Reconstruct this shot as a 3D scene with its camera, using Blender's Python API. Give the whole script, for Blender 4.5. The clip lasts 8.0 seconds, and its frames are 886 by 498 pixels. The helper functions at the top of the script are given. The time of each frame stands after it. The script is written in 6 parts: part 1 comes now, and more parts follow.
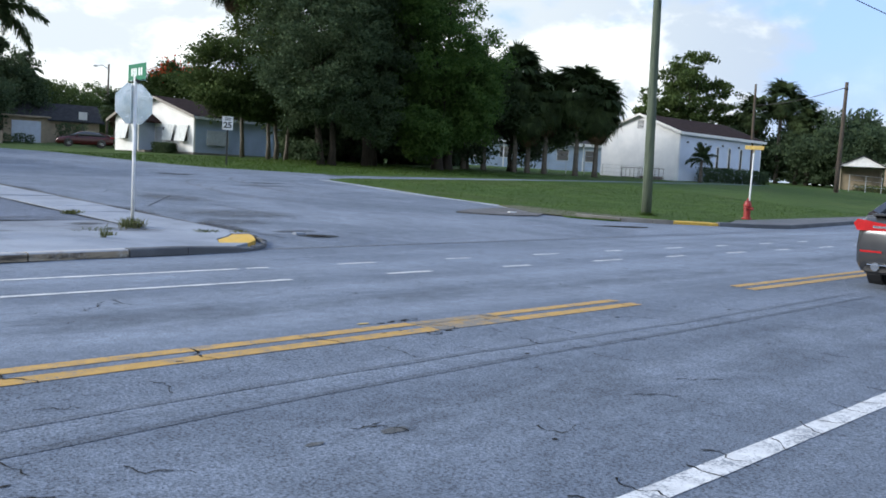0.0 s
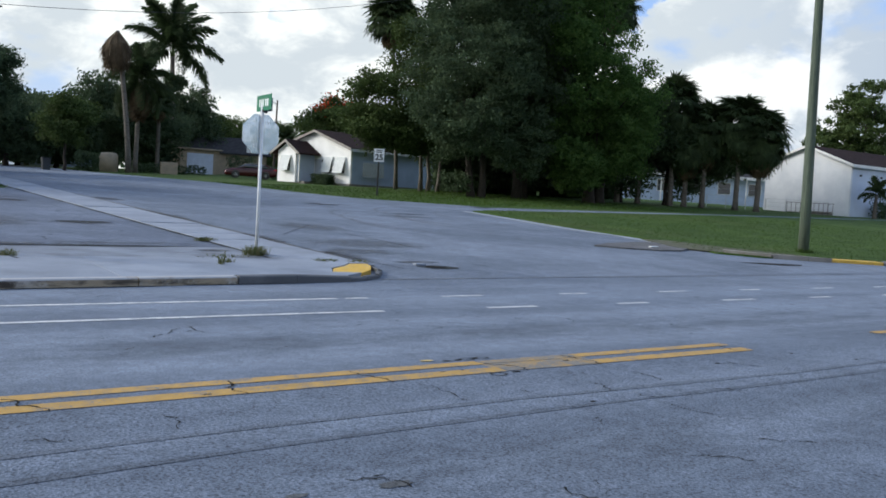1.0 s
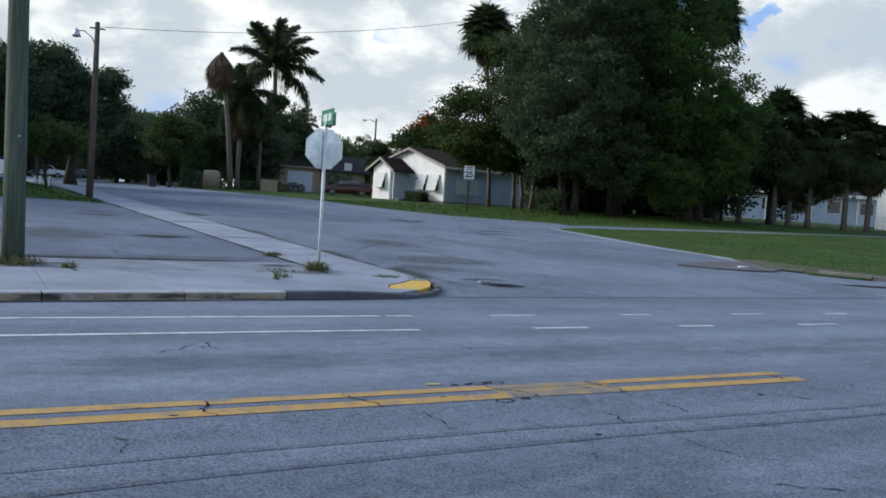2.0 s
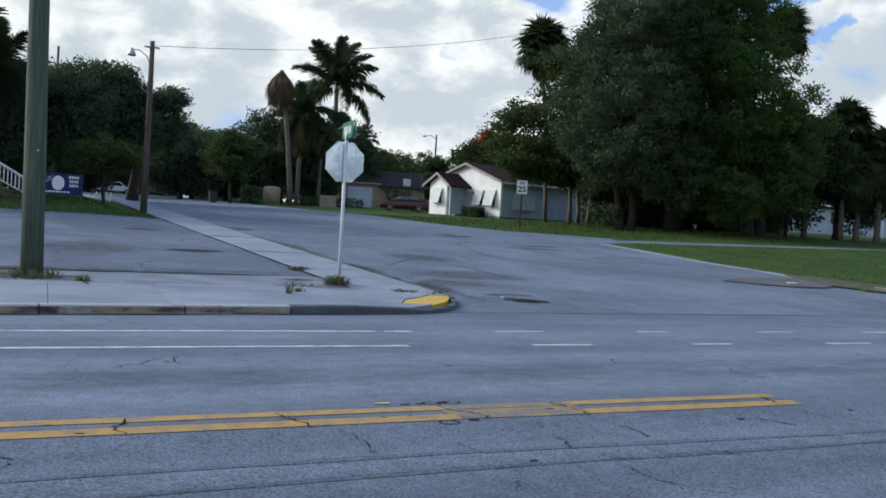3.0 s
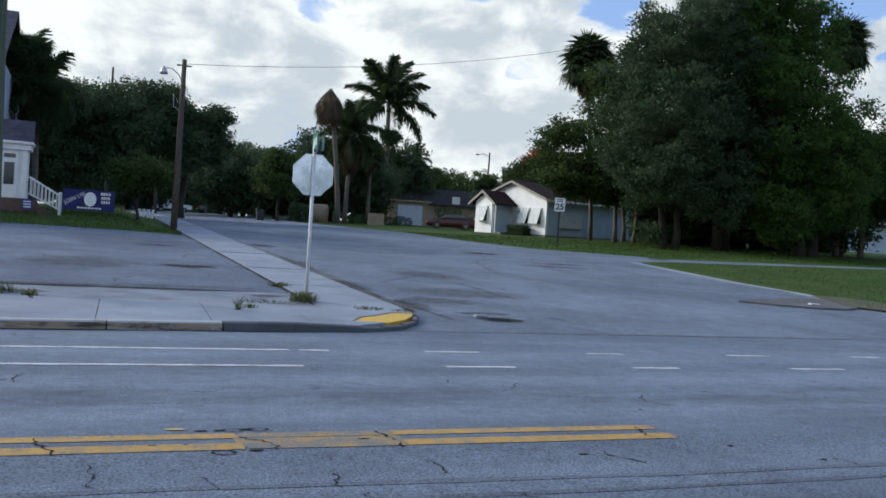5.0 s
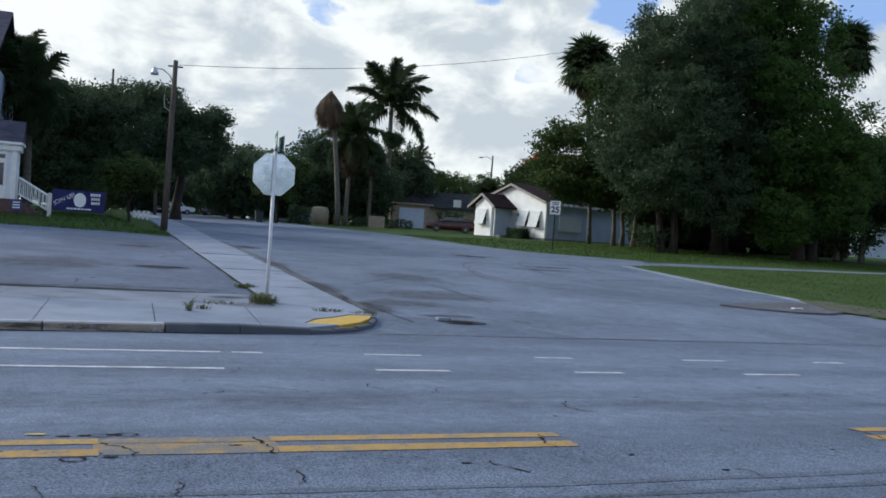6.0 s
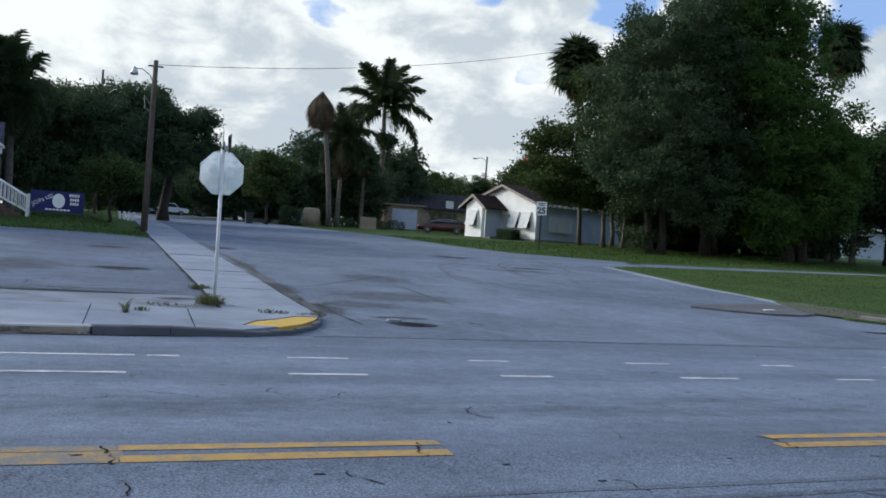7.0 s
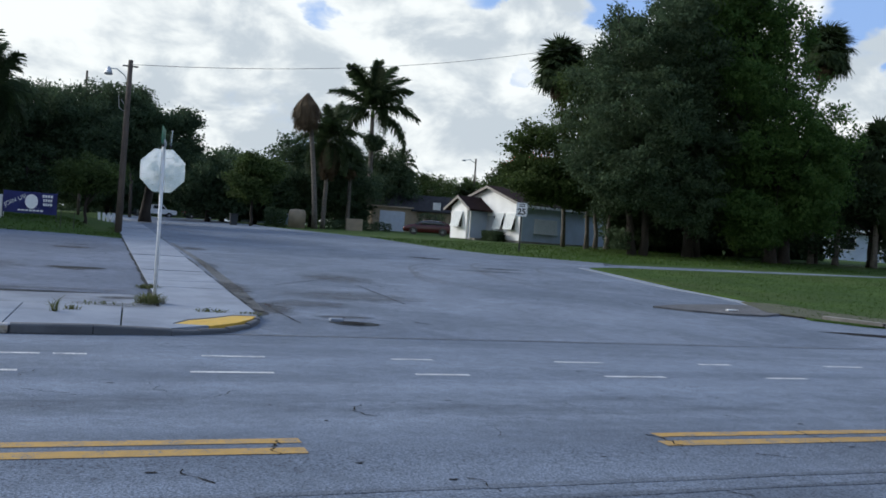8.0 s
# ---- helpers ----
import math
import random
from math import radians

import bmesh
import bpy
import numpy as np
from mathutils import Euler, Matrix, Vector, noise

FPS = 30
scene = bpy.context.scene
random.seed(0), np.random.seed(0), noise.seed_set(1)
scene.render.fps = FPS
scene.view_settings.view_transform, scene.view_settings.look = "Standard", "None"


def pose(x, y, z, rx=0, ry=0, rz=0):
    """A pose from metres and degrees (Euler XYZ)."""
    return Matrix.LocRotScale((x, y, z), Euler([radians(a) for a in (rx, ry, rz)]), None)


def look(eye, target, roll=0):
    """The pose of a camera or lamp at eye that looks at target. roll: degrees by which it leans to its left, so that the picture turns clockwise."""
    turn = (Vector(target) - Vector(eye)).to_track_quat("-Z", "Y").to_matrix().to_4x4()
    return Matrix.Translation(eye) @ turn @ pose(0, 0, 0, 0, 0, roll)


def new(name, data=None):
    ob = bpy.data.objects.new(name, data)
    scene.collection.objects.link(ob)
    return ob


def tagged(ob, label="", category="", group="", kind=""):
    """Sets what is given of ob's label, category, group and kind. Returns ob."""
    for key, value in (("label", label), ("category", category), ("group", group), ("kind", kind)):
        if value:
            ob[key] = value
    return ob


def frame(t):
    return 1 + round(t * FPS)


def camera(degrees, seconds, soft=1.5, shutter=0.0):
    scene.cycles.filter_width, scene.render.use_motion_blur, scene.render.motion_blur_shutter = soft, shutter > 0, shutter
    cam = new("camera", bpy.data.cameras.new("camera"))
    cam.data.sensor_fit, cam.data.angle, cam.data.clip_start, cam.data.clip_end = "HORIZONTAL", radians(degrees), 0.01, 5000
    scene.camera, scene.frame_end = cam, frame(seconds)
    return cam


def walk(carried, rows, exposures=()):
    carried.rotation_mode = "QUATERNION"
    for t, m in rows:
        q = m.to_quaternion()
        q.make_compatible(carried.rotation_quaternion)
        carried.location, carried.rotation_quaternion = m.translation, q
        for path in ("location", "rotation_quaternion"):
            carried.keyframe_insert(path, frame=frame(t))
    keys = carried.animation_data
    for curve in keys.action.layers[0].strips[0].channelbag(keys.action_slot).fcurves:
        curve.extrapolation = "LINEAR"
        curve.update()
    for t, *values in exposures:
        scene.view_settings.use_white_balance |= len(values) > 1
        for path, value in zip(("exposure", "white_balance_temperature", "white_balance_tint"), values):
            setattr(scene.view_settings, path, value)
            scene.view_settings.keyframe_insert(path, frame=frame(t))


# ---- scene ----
cam = camera(51.2, 8.0, soft=1.7)
PATH = [
    (0, (-6.802, 0.945, 1.366), (-5.365, 2.324, 1.191), 3.1),
    (0.5, (-6.362, 0.944, 1.366), (-5.074, 2.468, 1.224), 3.4),
    (1, (-5.887, 0.854, 1.362), (-4.707, 2.464, 1.238), 3.5),
    (1.5, (-5.457, 0.871, 1.332), (-4.374, 2.549, 1.236), 3.5),
    (2, (-5.025, 0.851, 1.362), (-4.029, 2.583, 1.263), 3.7),
    (3.5, (-3.699, 0.694, 1.377), (-2.88, 2.517, 1.311), 3.8),
    (4, (-3.307, 0.616, 1.398), (-2.53, 2.457, 1.33), 4.2),
    (4.5, (-2.753, 0.698, 1.398), (-1.999, 2.55, 1.349), 3.9),
    (6, (-1.364, 0.668, 1.416), (-0.643, 2.533, 1.38), 4.0),
    (6.5, (-0.906, 0.643, 1.426), (-0.185, 2.508, 1.395), 4.1),
    (7, (-0.431, 0.654, 1.453), (0.289, 2.52, 1.42), 4.0),
    (7.5, (0.026, 0.553, 1.453), (0.752, 2.417, 1.433), 4.1),
    (8, (0.483, 0.512, 1.44), (1.212, 2.374, 1.413), 4.0),
]
walk(cam, [(t, look(eye, target, roll)) for t, eye, target, roll in PATH],
     [(0.0, 1.02, 6100, 10), (1.0, 0.72, 6100, 10), (2.0, 0.56, 6000, 10), (8.0, 0.50, 5950, 10)])

# ---- world, sun, exposure ----
SUN_AZ, SUN_EL = radians(-52.0), radians(24.0)      # azimuth from +y towards +x
world = bpy.data.worlds.new("sky")
scene.world = world
world.use_nodes = True
wt = world.node_tree
wt.nodes.clear()


def wn(kind, **values):
    n = wt.nodes.new(kind)
    for key, value in values.items():
        n.inputs[key.replace("_", " ")].default_value = value
    return n


def wmath(op, a, b=None):
    n = wt.nodes.new("ShaderNodeMath")
    n.operation = op
    for k, v in enumerate((a, b)):
        if v is None:
            continue
        if isinstance(v, (int, float)):
            n.inputs[k].default_value = v
        else:
            wt.links.new(v, n.inputs[k])
    return n.outputs[0]


def wmix(fac, a, b):
    n = wt.nodes.new("ShaderNodeMix")
    n.data_type = "RGBA"
    for k, v in ((0, fac), (6, a), (7, b)):
        if isinstance(v, (int, float, tuple)):
            n.inputs[k].default_value = v
        else:
            wt.links.new(v, n.inputs[k])
    return n.outputs[2]


def wrange(v, a, b, c=0.0, d=1.0):
    n = wt.nodes.new("ShaderNodeMapRange")
    n.interpolation_type = "SMOOTHSTEP"
    wt.links.new(v, n.inputs[0])
    for k, x in enumerate((a, b, c, d)):
        n.inputs[k + 1].default_value = x
    return n.outputs[0]


sky = wt.nodes.new("ShaderNodeTexSky")
sky.sky_type = "NISHITA"
sky.sun_disc = False
sky.sun_elevation, sky.sun_rotation = SUN_EL, SUN_AZ
sky.altitude, sky.air_density, sky.dust_density, sky.ozone_density = 0, 1.0, 1.5, 1.2
coords = wt.nodes.new("ShaderNodeTexCoord")
sep = wt.nodes.new("ShaderNodeSeparateXYZ")
wt.links.new(coords.outputs["Generated"], sep.inputs[0])
comb = wt.nodes.new("ShaderNodeVectorMath")
comb.operation = "MULTIPLY"
wt.links.new(coords.outputs["Generated"], comb.inputs[0])
comb.inputs[1].default_value = (1.0, 1.0, 1.75)


def cloud_noise(scale, detail, rough, distortion, shift):
    m = wt.nodes.new("ShaderNodeVectorMath")
    m.operation = "ADD"
    wt.links.new(comb.outputs[0], m.inputs[0])
    m.inputs[1].default_value = shift
    n = wn("ShaderNodeTexNoise", Scale=scale, Detail=detail, Roughness=rough, Distortion=distortion)
    wt.links.new(m.outputs[0], n.inputs["Vector"])
    return n.outputs[0]


puff = cloud_noise(4.4, 9.0, 0.52, 0.12, (1.3, 4.2, 0.7))
wide = cloud_noise(1.3, 3.0, 0.5, 0.0, (2.0, 0.4, 5.1))
shade = cloud_noise(9.5, 8.0, 0.56, 0.25, (7.1, 2.6, 3.3))
belly = cloud_noise(3.6, 4.0, 0.5, 0.2, (3.4, 1.2, 6.3))
# towards the sun (to the left) the cover is closed and bright, to the right it opens
side = wmath("ADD", wmath("MULTIPLY", sep.outputs[0], math.sin(SUN_AZ)), wmath("MULTIPLY", sep.outputs[1], math.cos(SUN_AZ)))
cover = wmath("ADD", wmath("MULTIPLY", puff, 0.7), wmath("MULTIPLY", wide, 0.3))
cover = wmath("ADD", cover, wmath("MULTIPLY", side, 0.09))
# blue openings in the cloud: azimuth, elevation and reach in degrees, and how far each one parts the cloud
for az, el, reach, depth in ((13.6, 12.8, 3.4, 0.17), (12.6, 13.4, 2.0, 0.05), (22.4, 15.0, 2.6, 0.16), (31.0, 15.6, 3.4, 0.15), (26.0, 11.3, 2.0, 0.12), (44.0, 14.5, 3.2, 0.14), (48.0, 11.2, 2.2, 0.14), (70.0, 7.0, 4.0, 0.12)):
    toward = wt.nodes.new("ShaderNodeVectorMath")
    toward.operation = "DOT_PRODUCT"
    wt.links.new(coords.outputs["Generated"], toward.inputs[0])
    az, el = radians(az), radians(el)
    toward.inputs[1].default_value = (math.sin(az) * math.cos(el), math.cos(az) * math.cos(el), math.sin(el))
    ragged = wmath("ADD", toward.outputs["Value"], wmath("MULTIPLY", wmath("SUBTRACT", shade, 0.53), 0.006))
    cover = wmath("SUBTRACT", cover, wrange(ragged, math.cos(radians(reach)), 1.0, 0.0, depth))
cover = wrange(cover, 0.365, 0.45)
cover = wmath("MAXIMUM", cover, wrange(sep.outputs[2], 0.16, 0.0, 0.0, 0.7))
# overhead the sky is mostly open and blue
cover = wmath("MULTIPLY", cover, wrange(sep.outputs[2], 0.34, 0.72, 1.0, 0.2))
grey = wrange(wmath("ADD", wmath("MULTIPLY", shade, 0.5), wmath("ADD", wmath("MULTIPLY", puff, 0.2), wmath("MULTIPLY", belly, 0.3))), 0.44, 0.545)
cloud = wmix(grey, (4.3, 4.58, 4.62, 1), (7.2, 7.15, 6.55, 1))
away = wrange(side, -0.12, -0.6)
cloud = wmix(away, cloud, wmix(grey, (2.9, 3.4, 4.1, 1), (5.2, 5.35, 5.4, 1)))
glow = wrange(side, 0.45, 1.0)
cloud = wmix(wmath("MULTIPLY", glow, wmath("MULTIPLY", grey, 0.75)), cloud, (7.4, 7.3, 6.7, 1))
blue = wmix(0.75, sky.outputs[0], (2.5, 3.7, 6.2, 1))
bg = wn("ShaderNodeBackground", Strength=0.1)
wt.links.new(wmix(cover, blue, cloud), bg.inputs["Color"])
wt.links.new(bg.outputs[0], wt.nodes.new("ShaderNodeOutputWorld").inputs[0])

lamp = bpy.data.lights.new("sun", "SUN")
lamp.energy, lamp.angle, lamp.color = 2.3, radians(20), (1.0, 0.93, 0.82)
sun = new("sun", lamp)
sun.matrix_world = look((0, 0, 60), (-math.sin(SUN_AZ) * math.cos(SUN_EL), -math.cos(SUN_AZ) * math.cos(SUN_EL), 60 - math.sin(SUN_EL)))


# ---- materials ----
class Nodes:
    """A small builder for one node material."""

    def __init__(self, name):
        self.mat = bpy.data.materials.new(name)
        self.mat.use_nodes = True
        self.t = self.mat.node_tree
        self.bsdf = self.t.nodes["Principled BSDF"]
        self.pos = self.t.nodes.new("ShaderNodeNewGeometry").outputs["Position"]

    def link(self, v, socket):
        if isinstance(v, (int, float)):
            socket.default_value = v
        elif isinstance(v, tuple):
            socket.default_value = (*v, 1) if len(v) == 3 and socket.type == "RGBA" else v
        else:
            self.t.links.new(v, socket)

    def stretch(self, scale):
        n = self.t.nodes.new("ShaderNodeVectorMath")
        n.operation = "MULTIPLY"
        self.t.links.new(self.pos, n.inputs[0])
        n.inputs[1].default_value = scale
        return n.outputs[0]

    def noise(self, scale, detail=4.0, rough=0.55, distort=0.0, vec=None):
        n = self.t.nodes.new("ShaderNodeTexNoise")
        self.t.links.new(vec or self.pos, n.inputs["Vector"])
        for k, v in (("Scale", scale), ("Detail", detail), ("Roughness", rough), ("Distortion", distort)):
            n.inputs[k].default_value = v
        return n.outputs[0]

    def edges(self, scale, vec=None):
        n = self.t.nodes.new("ShaderNodeTexVoronoi")
        n.feature = "DISTANCE_TO_EDGE"
        self.t.links.new(vec or self.pos, n.inputs["Vector"])
        n.inputs["Scale"].default_value = scale
        return n.outputs["Distance"]

    def ramp(self, v, a, b, c=0.0, d=1.0):
        n = self.t.nodes.new("ShaderNodeMapRange")
        n.interpolation_type = "SMOOTHSTEP"
        self.link(v, n.inputs[0])
        for k, x in enumerate((a, b, c, d)):
            n.inputs[k + 1].default_value = x
        return n.outputs[0]

    def mul(self, a, b, op="MULTIPLY"):
        n = self.t.nodes.new("ShaderNodeMath")
        n.operation = op
        self.link(a, n.inputs[0])
        self.link(b, n.inputs[1])
        return n.outputs[0]

    def mix(self, fac, a, b):
        n = self.t.nodes.new("ShaderNodeMix")
        n.data_type = "RGBA"
        for k, v in ((0, fac), (6, a), (7, b)):
            self.link(v, n.inputs[k])
        return n.outputs[2]

    def times(self, col, v):
        n = self.t.nodes.new("ShaderNodeVectorMath")
        n.operation = "SCALE"
        self.link(col, n.inputs[0])
        self.link(v, n.inputs["Scale"])
        return n.outputs[0]

    def done(self, color, rough=0.8, bump=None, depth=0.01, strength=0.5, metal=0.0, spec=None):
        self.link(color, self.bsdf.inputs["Base Color"])
        self.link(rough, self.bsdf.inputs["Roughness"])
        self.link(metal, self.bsdf.inputs["Metallic"])
        if spec is not None:
            self.bsdf.inputs["Specular IOR Level"].default_value = spec
        if bump is not None:
            n = self.t.nodes.new("ShaderNodeBump")
            n.inputs["Distance"].default_value = depth
            n.inputs["Strength"].default_value = strength
            self.t.links.new(bump, n.inputs["Height"])
            self.t.links.new(n.outputs[0], self.bsdf.inputs["Normal"])
        return self.mat


def plain(name, c, c2=None, scale=6.0, rough=0.7, depth=0.004, metal=0.0, fine=60.0, spec=None):
    """Two-scale mottled surface."""
    m = Nodes(name)
    c2 = c2 or tuple(x * 0.75 for x in c)
    a = m.noise(scale, 5)
    b = m.noise(fine, 3)
    col = m.mix(m.ramp(m.mul(m.mul(a, 0.7), m.mul(b, 0.3), "ADD"), 0.35, 0.65), c2, c)
    return m.done(col, rough, b, depth, 0.4, metal, spec)


def asphalt(name, light, dark, crack_scale, crack_amount, stripe=True):
    """Weathered asphalt: bands along the lanes, blotches, coarse stones and fine cracks."""
    m = Nodes(name)

    def spread(v, lo, hi):
        return m.ramp(v, 0.30, 0.70, lo, hi)
    bands = m.noise(0.85, 4, 0.55, 0.0, m.stretch((0.05, 1.0, 1.0))) if stripe else m.noise(0.16, 5, 0.55, 0.8)
    col = m.mix(spread(bands, 0.0, 1.0), dark, light)
    col = m.times(col, spread(m.noise(0.5, 6, 0.65, 0.5), 0.88, 1.10) if stripe else spread(m.noise(0.9, 7, 0.66, 0.8), 0.84, 1.10))
    col = m.times(col, spread(m.noise(5.5, 6, 0.75), 0.86, 1.12))
    stones = m.noise(62, 3, 0.7)
    col = m.times(col, spread(stones, 0.66, 1.30))
    if stripe:
        # coarse pebbles show in the near lane, where the binder has worn away
        lane = m.t.nodes.new("ShaderNodeSeparateXYZ")
        m.t.links.new(m.pos, lane.inputs[0])
        pebble = m.ramp(m.noise(52, 2, 0.75), 0.34, 0.66, 0.52, 1.52)
        col = m.times(col, m.mix(m.ramp(m.mul(lane.outputs[1], m.noise(1.2, 3), "ADD"), 7.2, 6.85), (1, 1, 1), m.mix(pebble, (0, 0, 0), (1, 1, 1))))
    if stripe:
        # oily darker bands along the middle of both lanes
        split = m.t.nodes.new("ShaderNodeSeparateXYZ")
        m.t.links.new(m.pos, split.inputs[0])
        for mid, half in ((4.35, 0.75), (8.1, 0.65)):
            off = m.mul(m.mul(split.outputs[1], mid, "SUBTRACT"), 0.0, "ADD")
            near = m.ramp(m.mul(off, off), half * half, 0.02)
            oil = m.ramp(m.noise(0.9, 6, 0.7, 0.6, m.stretch((0.5, 1.3, 1.0))), 0.40, 0.66)
            col = m.times(col, m.mul(1.0, m.mul(m.mul(near, oil), 0.36), "SUBTRACT"))
    spots = m.ramp(m.noise(1.7, 3, 0.6), 0.68, 0.78, 0.0, 0.5)
    col = m.mix(spots, col, tuple(x * 0.5 for x in dark))
    warp = m.t.nodes.new("ShaderNodeTexNoise")
    m.t.links.new(m.pos, warp.inputs["Vector"])
    warp.inputs["Scale"].default_value = 2.4
    warp.inputs["Detail"].default_value = 6
    add = m.t.nodes.new("ShaderNodeVectorMath")
    add.operation = "MULTIPLY_ADD"
    m.t.links.new(warp.outputs[1], add.inputs[0])
    add.inputs[1].default_value = (0.6, 0.6, 0.6)
    m.t.links.new(m.pos, add.inputs[2])
    line = m.ramp(m.edges(crack_scale, add.outputs[0]), 0.0055, 0.0015)
    mask = m.ramp(m.noise(0.45, 3, 0.6), 0.58 - crack_amount, 0.63 - crack_amount)
    line = m.mul(line, mask)
    col = m.mix(m.mul(line, 0.8), col, tuple(x * 0.22 for x in dark))
    height = m.mul(stones, m.mul(line, 1.2), "SUBTRACT")
    return m.done(col, 0.92, height, 0.008, 0.9, spec=0.12)


def concrete(name, light, dark, stain=0.5):
    m = Nodes(name)
    col = m.mix(m.ramp(m.noise(0.9, 5, 0.6, 0.3), 0.35, 0.65), dark, light)
    col = m.mix(m.ramp(m.noise(0.8, 5, 0.65), 0.50, 0.72, 0.0, stain), col, tuple(x * 0.45 for x in dark))
    g = m.noise(90, 3, 0.7)
    col = m.mix(m.ramp(g, 0.3, 0.5, 0.4, 0.0), col, tuple(x * 0.5 for x in dark))
    info = m.t.nodes.new("ShaderNodeObjectInfo")
    col = m.mix(m.ramp(info.outputs["Random"], 0, 1, 0.0, 0.28), col, tuple(x * 0.8 for x in dark))
    return m.done(col, 0.85, g, 0.004, 0.4)


def paint(name, c, under, wear=0.45):
    m = Nodes(name)
    w = m.noise(48, 4, 0.75)
    w2 = m.noise(5.0, 5, 0.65)
    worn = m.ramp(m.mul(m.mul(w, 0.55), m.mul(w2, 0.45), "ADD"), wear + 0.06, wear - 0.06)
    col = m.mix(worn, m.mix(m.ramp(m.noise(9, 3), 0.3, 0.7), c, tuple(x * 0.82 for x in c)), under)
    return m.done(col, 0.7, m.noise(120, 2), 0.003, 0.4)


def grass_mat(name, a, b, dry):
    m = Nodes(name)
    col = m.mix(m.ramp(m.noise(0.5, 5, 0.6), 0.35, 0.68), a, b)
    col = m.mix(m.ramp(m.noise(0.16, 4, 0.6), 0.50, 0.72, 0.0, 0.45), col, dry)
    f = m.noise(30, 3, 0.75)
    col = m.mix(m.ramp(f, 0.35, 0.6, 0.6, 0.0), col, tuple(x * 0.5 for x in a))
    return m.done(col, 0.9, f, 0.03, 0.8, spec=0.15)


def leaf_mat(name, a, b, glow=0.35):
    """Leaves: diffuse with some light let through."""
    m = Nodes(name)
    isl = m.t.nodes.new("ShaderNodeNewGeometry").outputs["Random Per Island"]
    col = m.mix(isl, a, b)
    col = m.mix(m.ramp(m.noise(0.85, 4, 0.6), 0.42, 0.60, 0.0, 0.75), col, tuple(x * 0.68 for x in a))
    m.link(col, m.bsdf.inputs["Base Color"])
    m.bsdf.inputs["Roughness"].default_value = 0.7
    m.bsdf.inputs["Specular IOR Level"].default_value = 0.12
    tr = m.t.nodes.new("ShaderNodeBsdfTranslucent")
    m.t.links.new(col, tr.inputs["Color"])
    sh = m.t.nodes.new("ShaderNodeMixShader")
    sh.inputs[0].default_value = glow
    m.t.links.new(m.bsdf.outputs[0], sh.inputs[1])
    m.t.links.new(tr.outputs[0], sh.inputs[2])
    m.t.links.new(sh.outputs[0], m.t.nodes["Material Output"].inputs[0])
    return m.mat


def bark(name, a, b, stretch=(6, 6, 1.2)):
    m = Nodes(name)
    n = m.noise(2.0, 6, 0.65, 0.6, m.stretch(stretch))
    col = m.mix(m.ramp(n, 0.35, 0.65), a, b)
    return m.done(col, 0.9, n, 0.03, 0.8)


def glass_mat(name, c):
    m = Nodes(name)
    return m.done(c, 0.06, None, spec=0.8)


M_ROAD = asphalt("worn_asphalt", (0.196, 0.229, 0.285), (0.136, 0.161, 0.205), 0.55, -0.02)
M_SIDE = asphalt("side_street_asphalt", (0.192, 0.222, 0.274), (0.134, 0.158, 0.199), 0.30, 0.0, False)
M_TURN = asphalt("scrubbed_asphalt", (0.150, 0.166, 0.198), (0.118, 0.131, 0.158), 0.6, -0.1, False)
M_LOT = asphalt("parking_asphalt", (0.168, 0.195, 0.250), (0.110, 0.129, 0.170), 0.22, 0.04, False)
M_TYREMARK = asphalt("rubbed_asphalt", (0.158, 0.182, 0.222), (0.106, 0.124, 0.155), 0.6, -0.1)
M_PATCH = asphalt("patched_asphalt", (0.17, 0.175, 0.18), (0.10, 0.105, 0.11), 0.9, 0.1, False)
M_MOUND = asphalt("lumpy_patch_asphalt", (0.205, 0.200, 0.200), (0.130, 0.130, 0.134), 0.9, -0.1, False)
M_WALK = concrete("sidewalk_concrete", (0.262, 0.294, 0.350), (0.202, 0.229, 0.278), 0.4)


def kerb_mat(name):
    """Old kerb: paler on upward faces, brown and black stains along it."""
    m = Nodes(name)
    n = m.noise(3.0, 6, 0.65, 0.4, m.stretch((0.45, 1, 2.2)))
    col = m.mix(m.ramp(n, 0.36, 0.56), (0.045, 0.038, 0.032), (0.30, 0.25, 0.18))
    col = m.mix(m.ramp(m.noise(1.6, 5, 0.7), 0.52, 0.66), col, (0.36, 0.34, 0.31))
    # faces that point up are mixed paler, unevenly
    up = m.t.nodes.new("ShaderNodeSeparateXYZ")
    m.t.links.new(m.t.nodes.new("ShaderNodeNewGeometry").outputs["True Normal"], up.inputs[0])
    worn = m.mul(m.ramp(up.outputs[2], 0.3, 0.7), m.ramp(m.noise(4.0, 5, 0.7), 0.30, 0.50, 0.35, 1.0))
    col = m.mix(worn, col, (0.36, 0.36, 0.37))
    return m.done(col, 0.9, n, 0.012, 0.7)


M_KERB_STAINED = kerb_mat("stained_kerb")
M_KERB = concrete("kerb_concrete", (0.30, 0.28, 0.25), (0.18, 0.165, 0.145), 0.7)
M_STRIP = concrete("stained_strip_concrete", (0.212, 0.241, 0.292), (0.140, 0.161, 0.200), 0.85)
M_KERB_GREY = concrete("kerb_grey", (0.115, 0.122, 0.137), (0.077, 0.083, 0.094), 0.5)
M_YRAMP = paint("ramp_yellow", (0.62, 0.38, 0.045), (0.36, 0.30, 0.18), 0.42)
M_WHITE_LINE = paint("road_white", (0.62, 0.63, 0.64), (0.20, 0.215, 0.24), 0.47)
M_YELLOW_LINE = paint("road_yellow", (0.44, 0.262, 0.058), (0.15, 0.145, 0.14), 0.455)
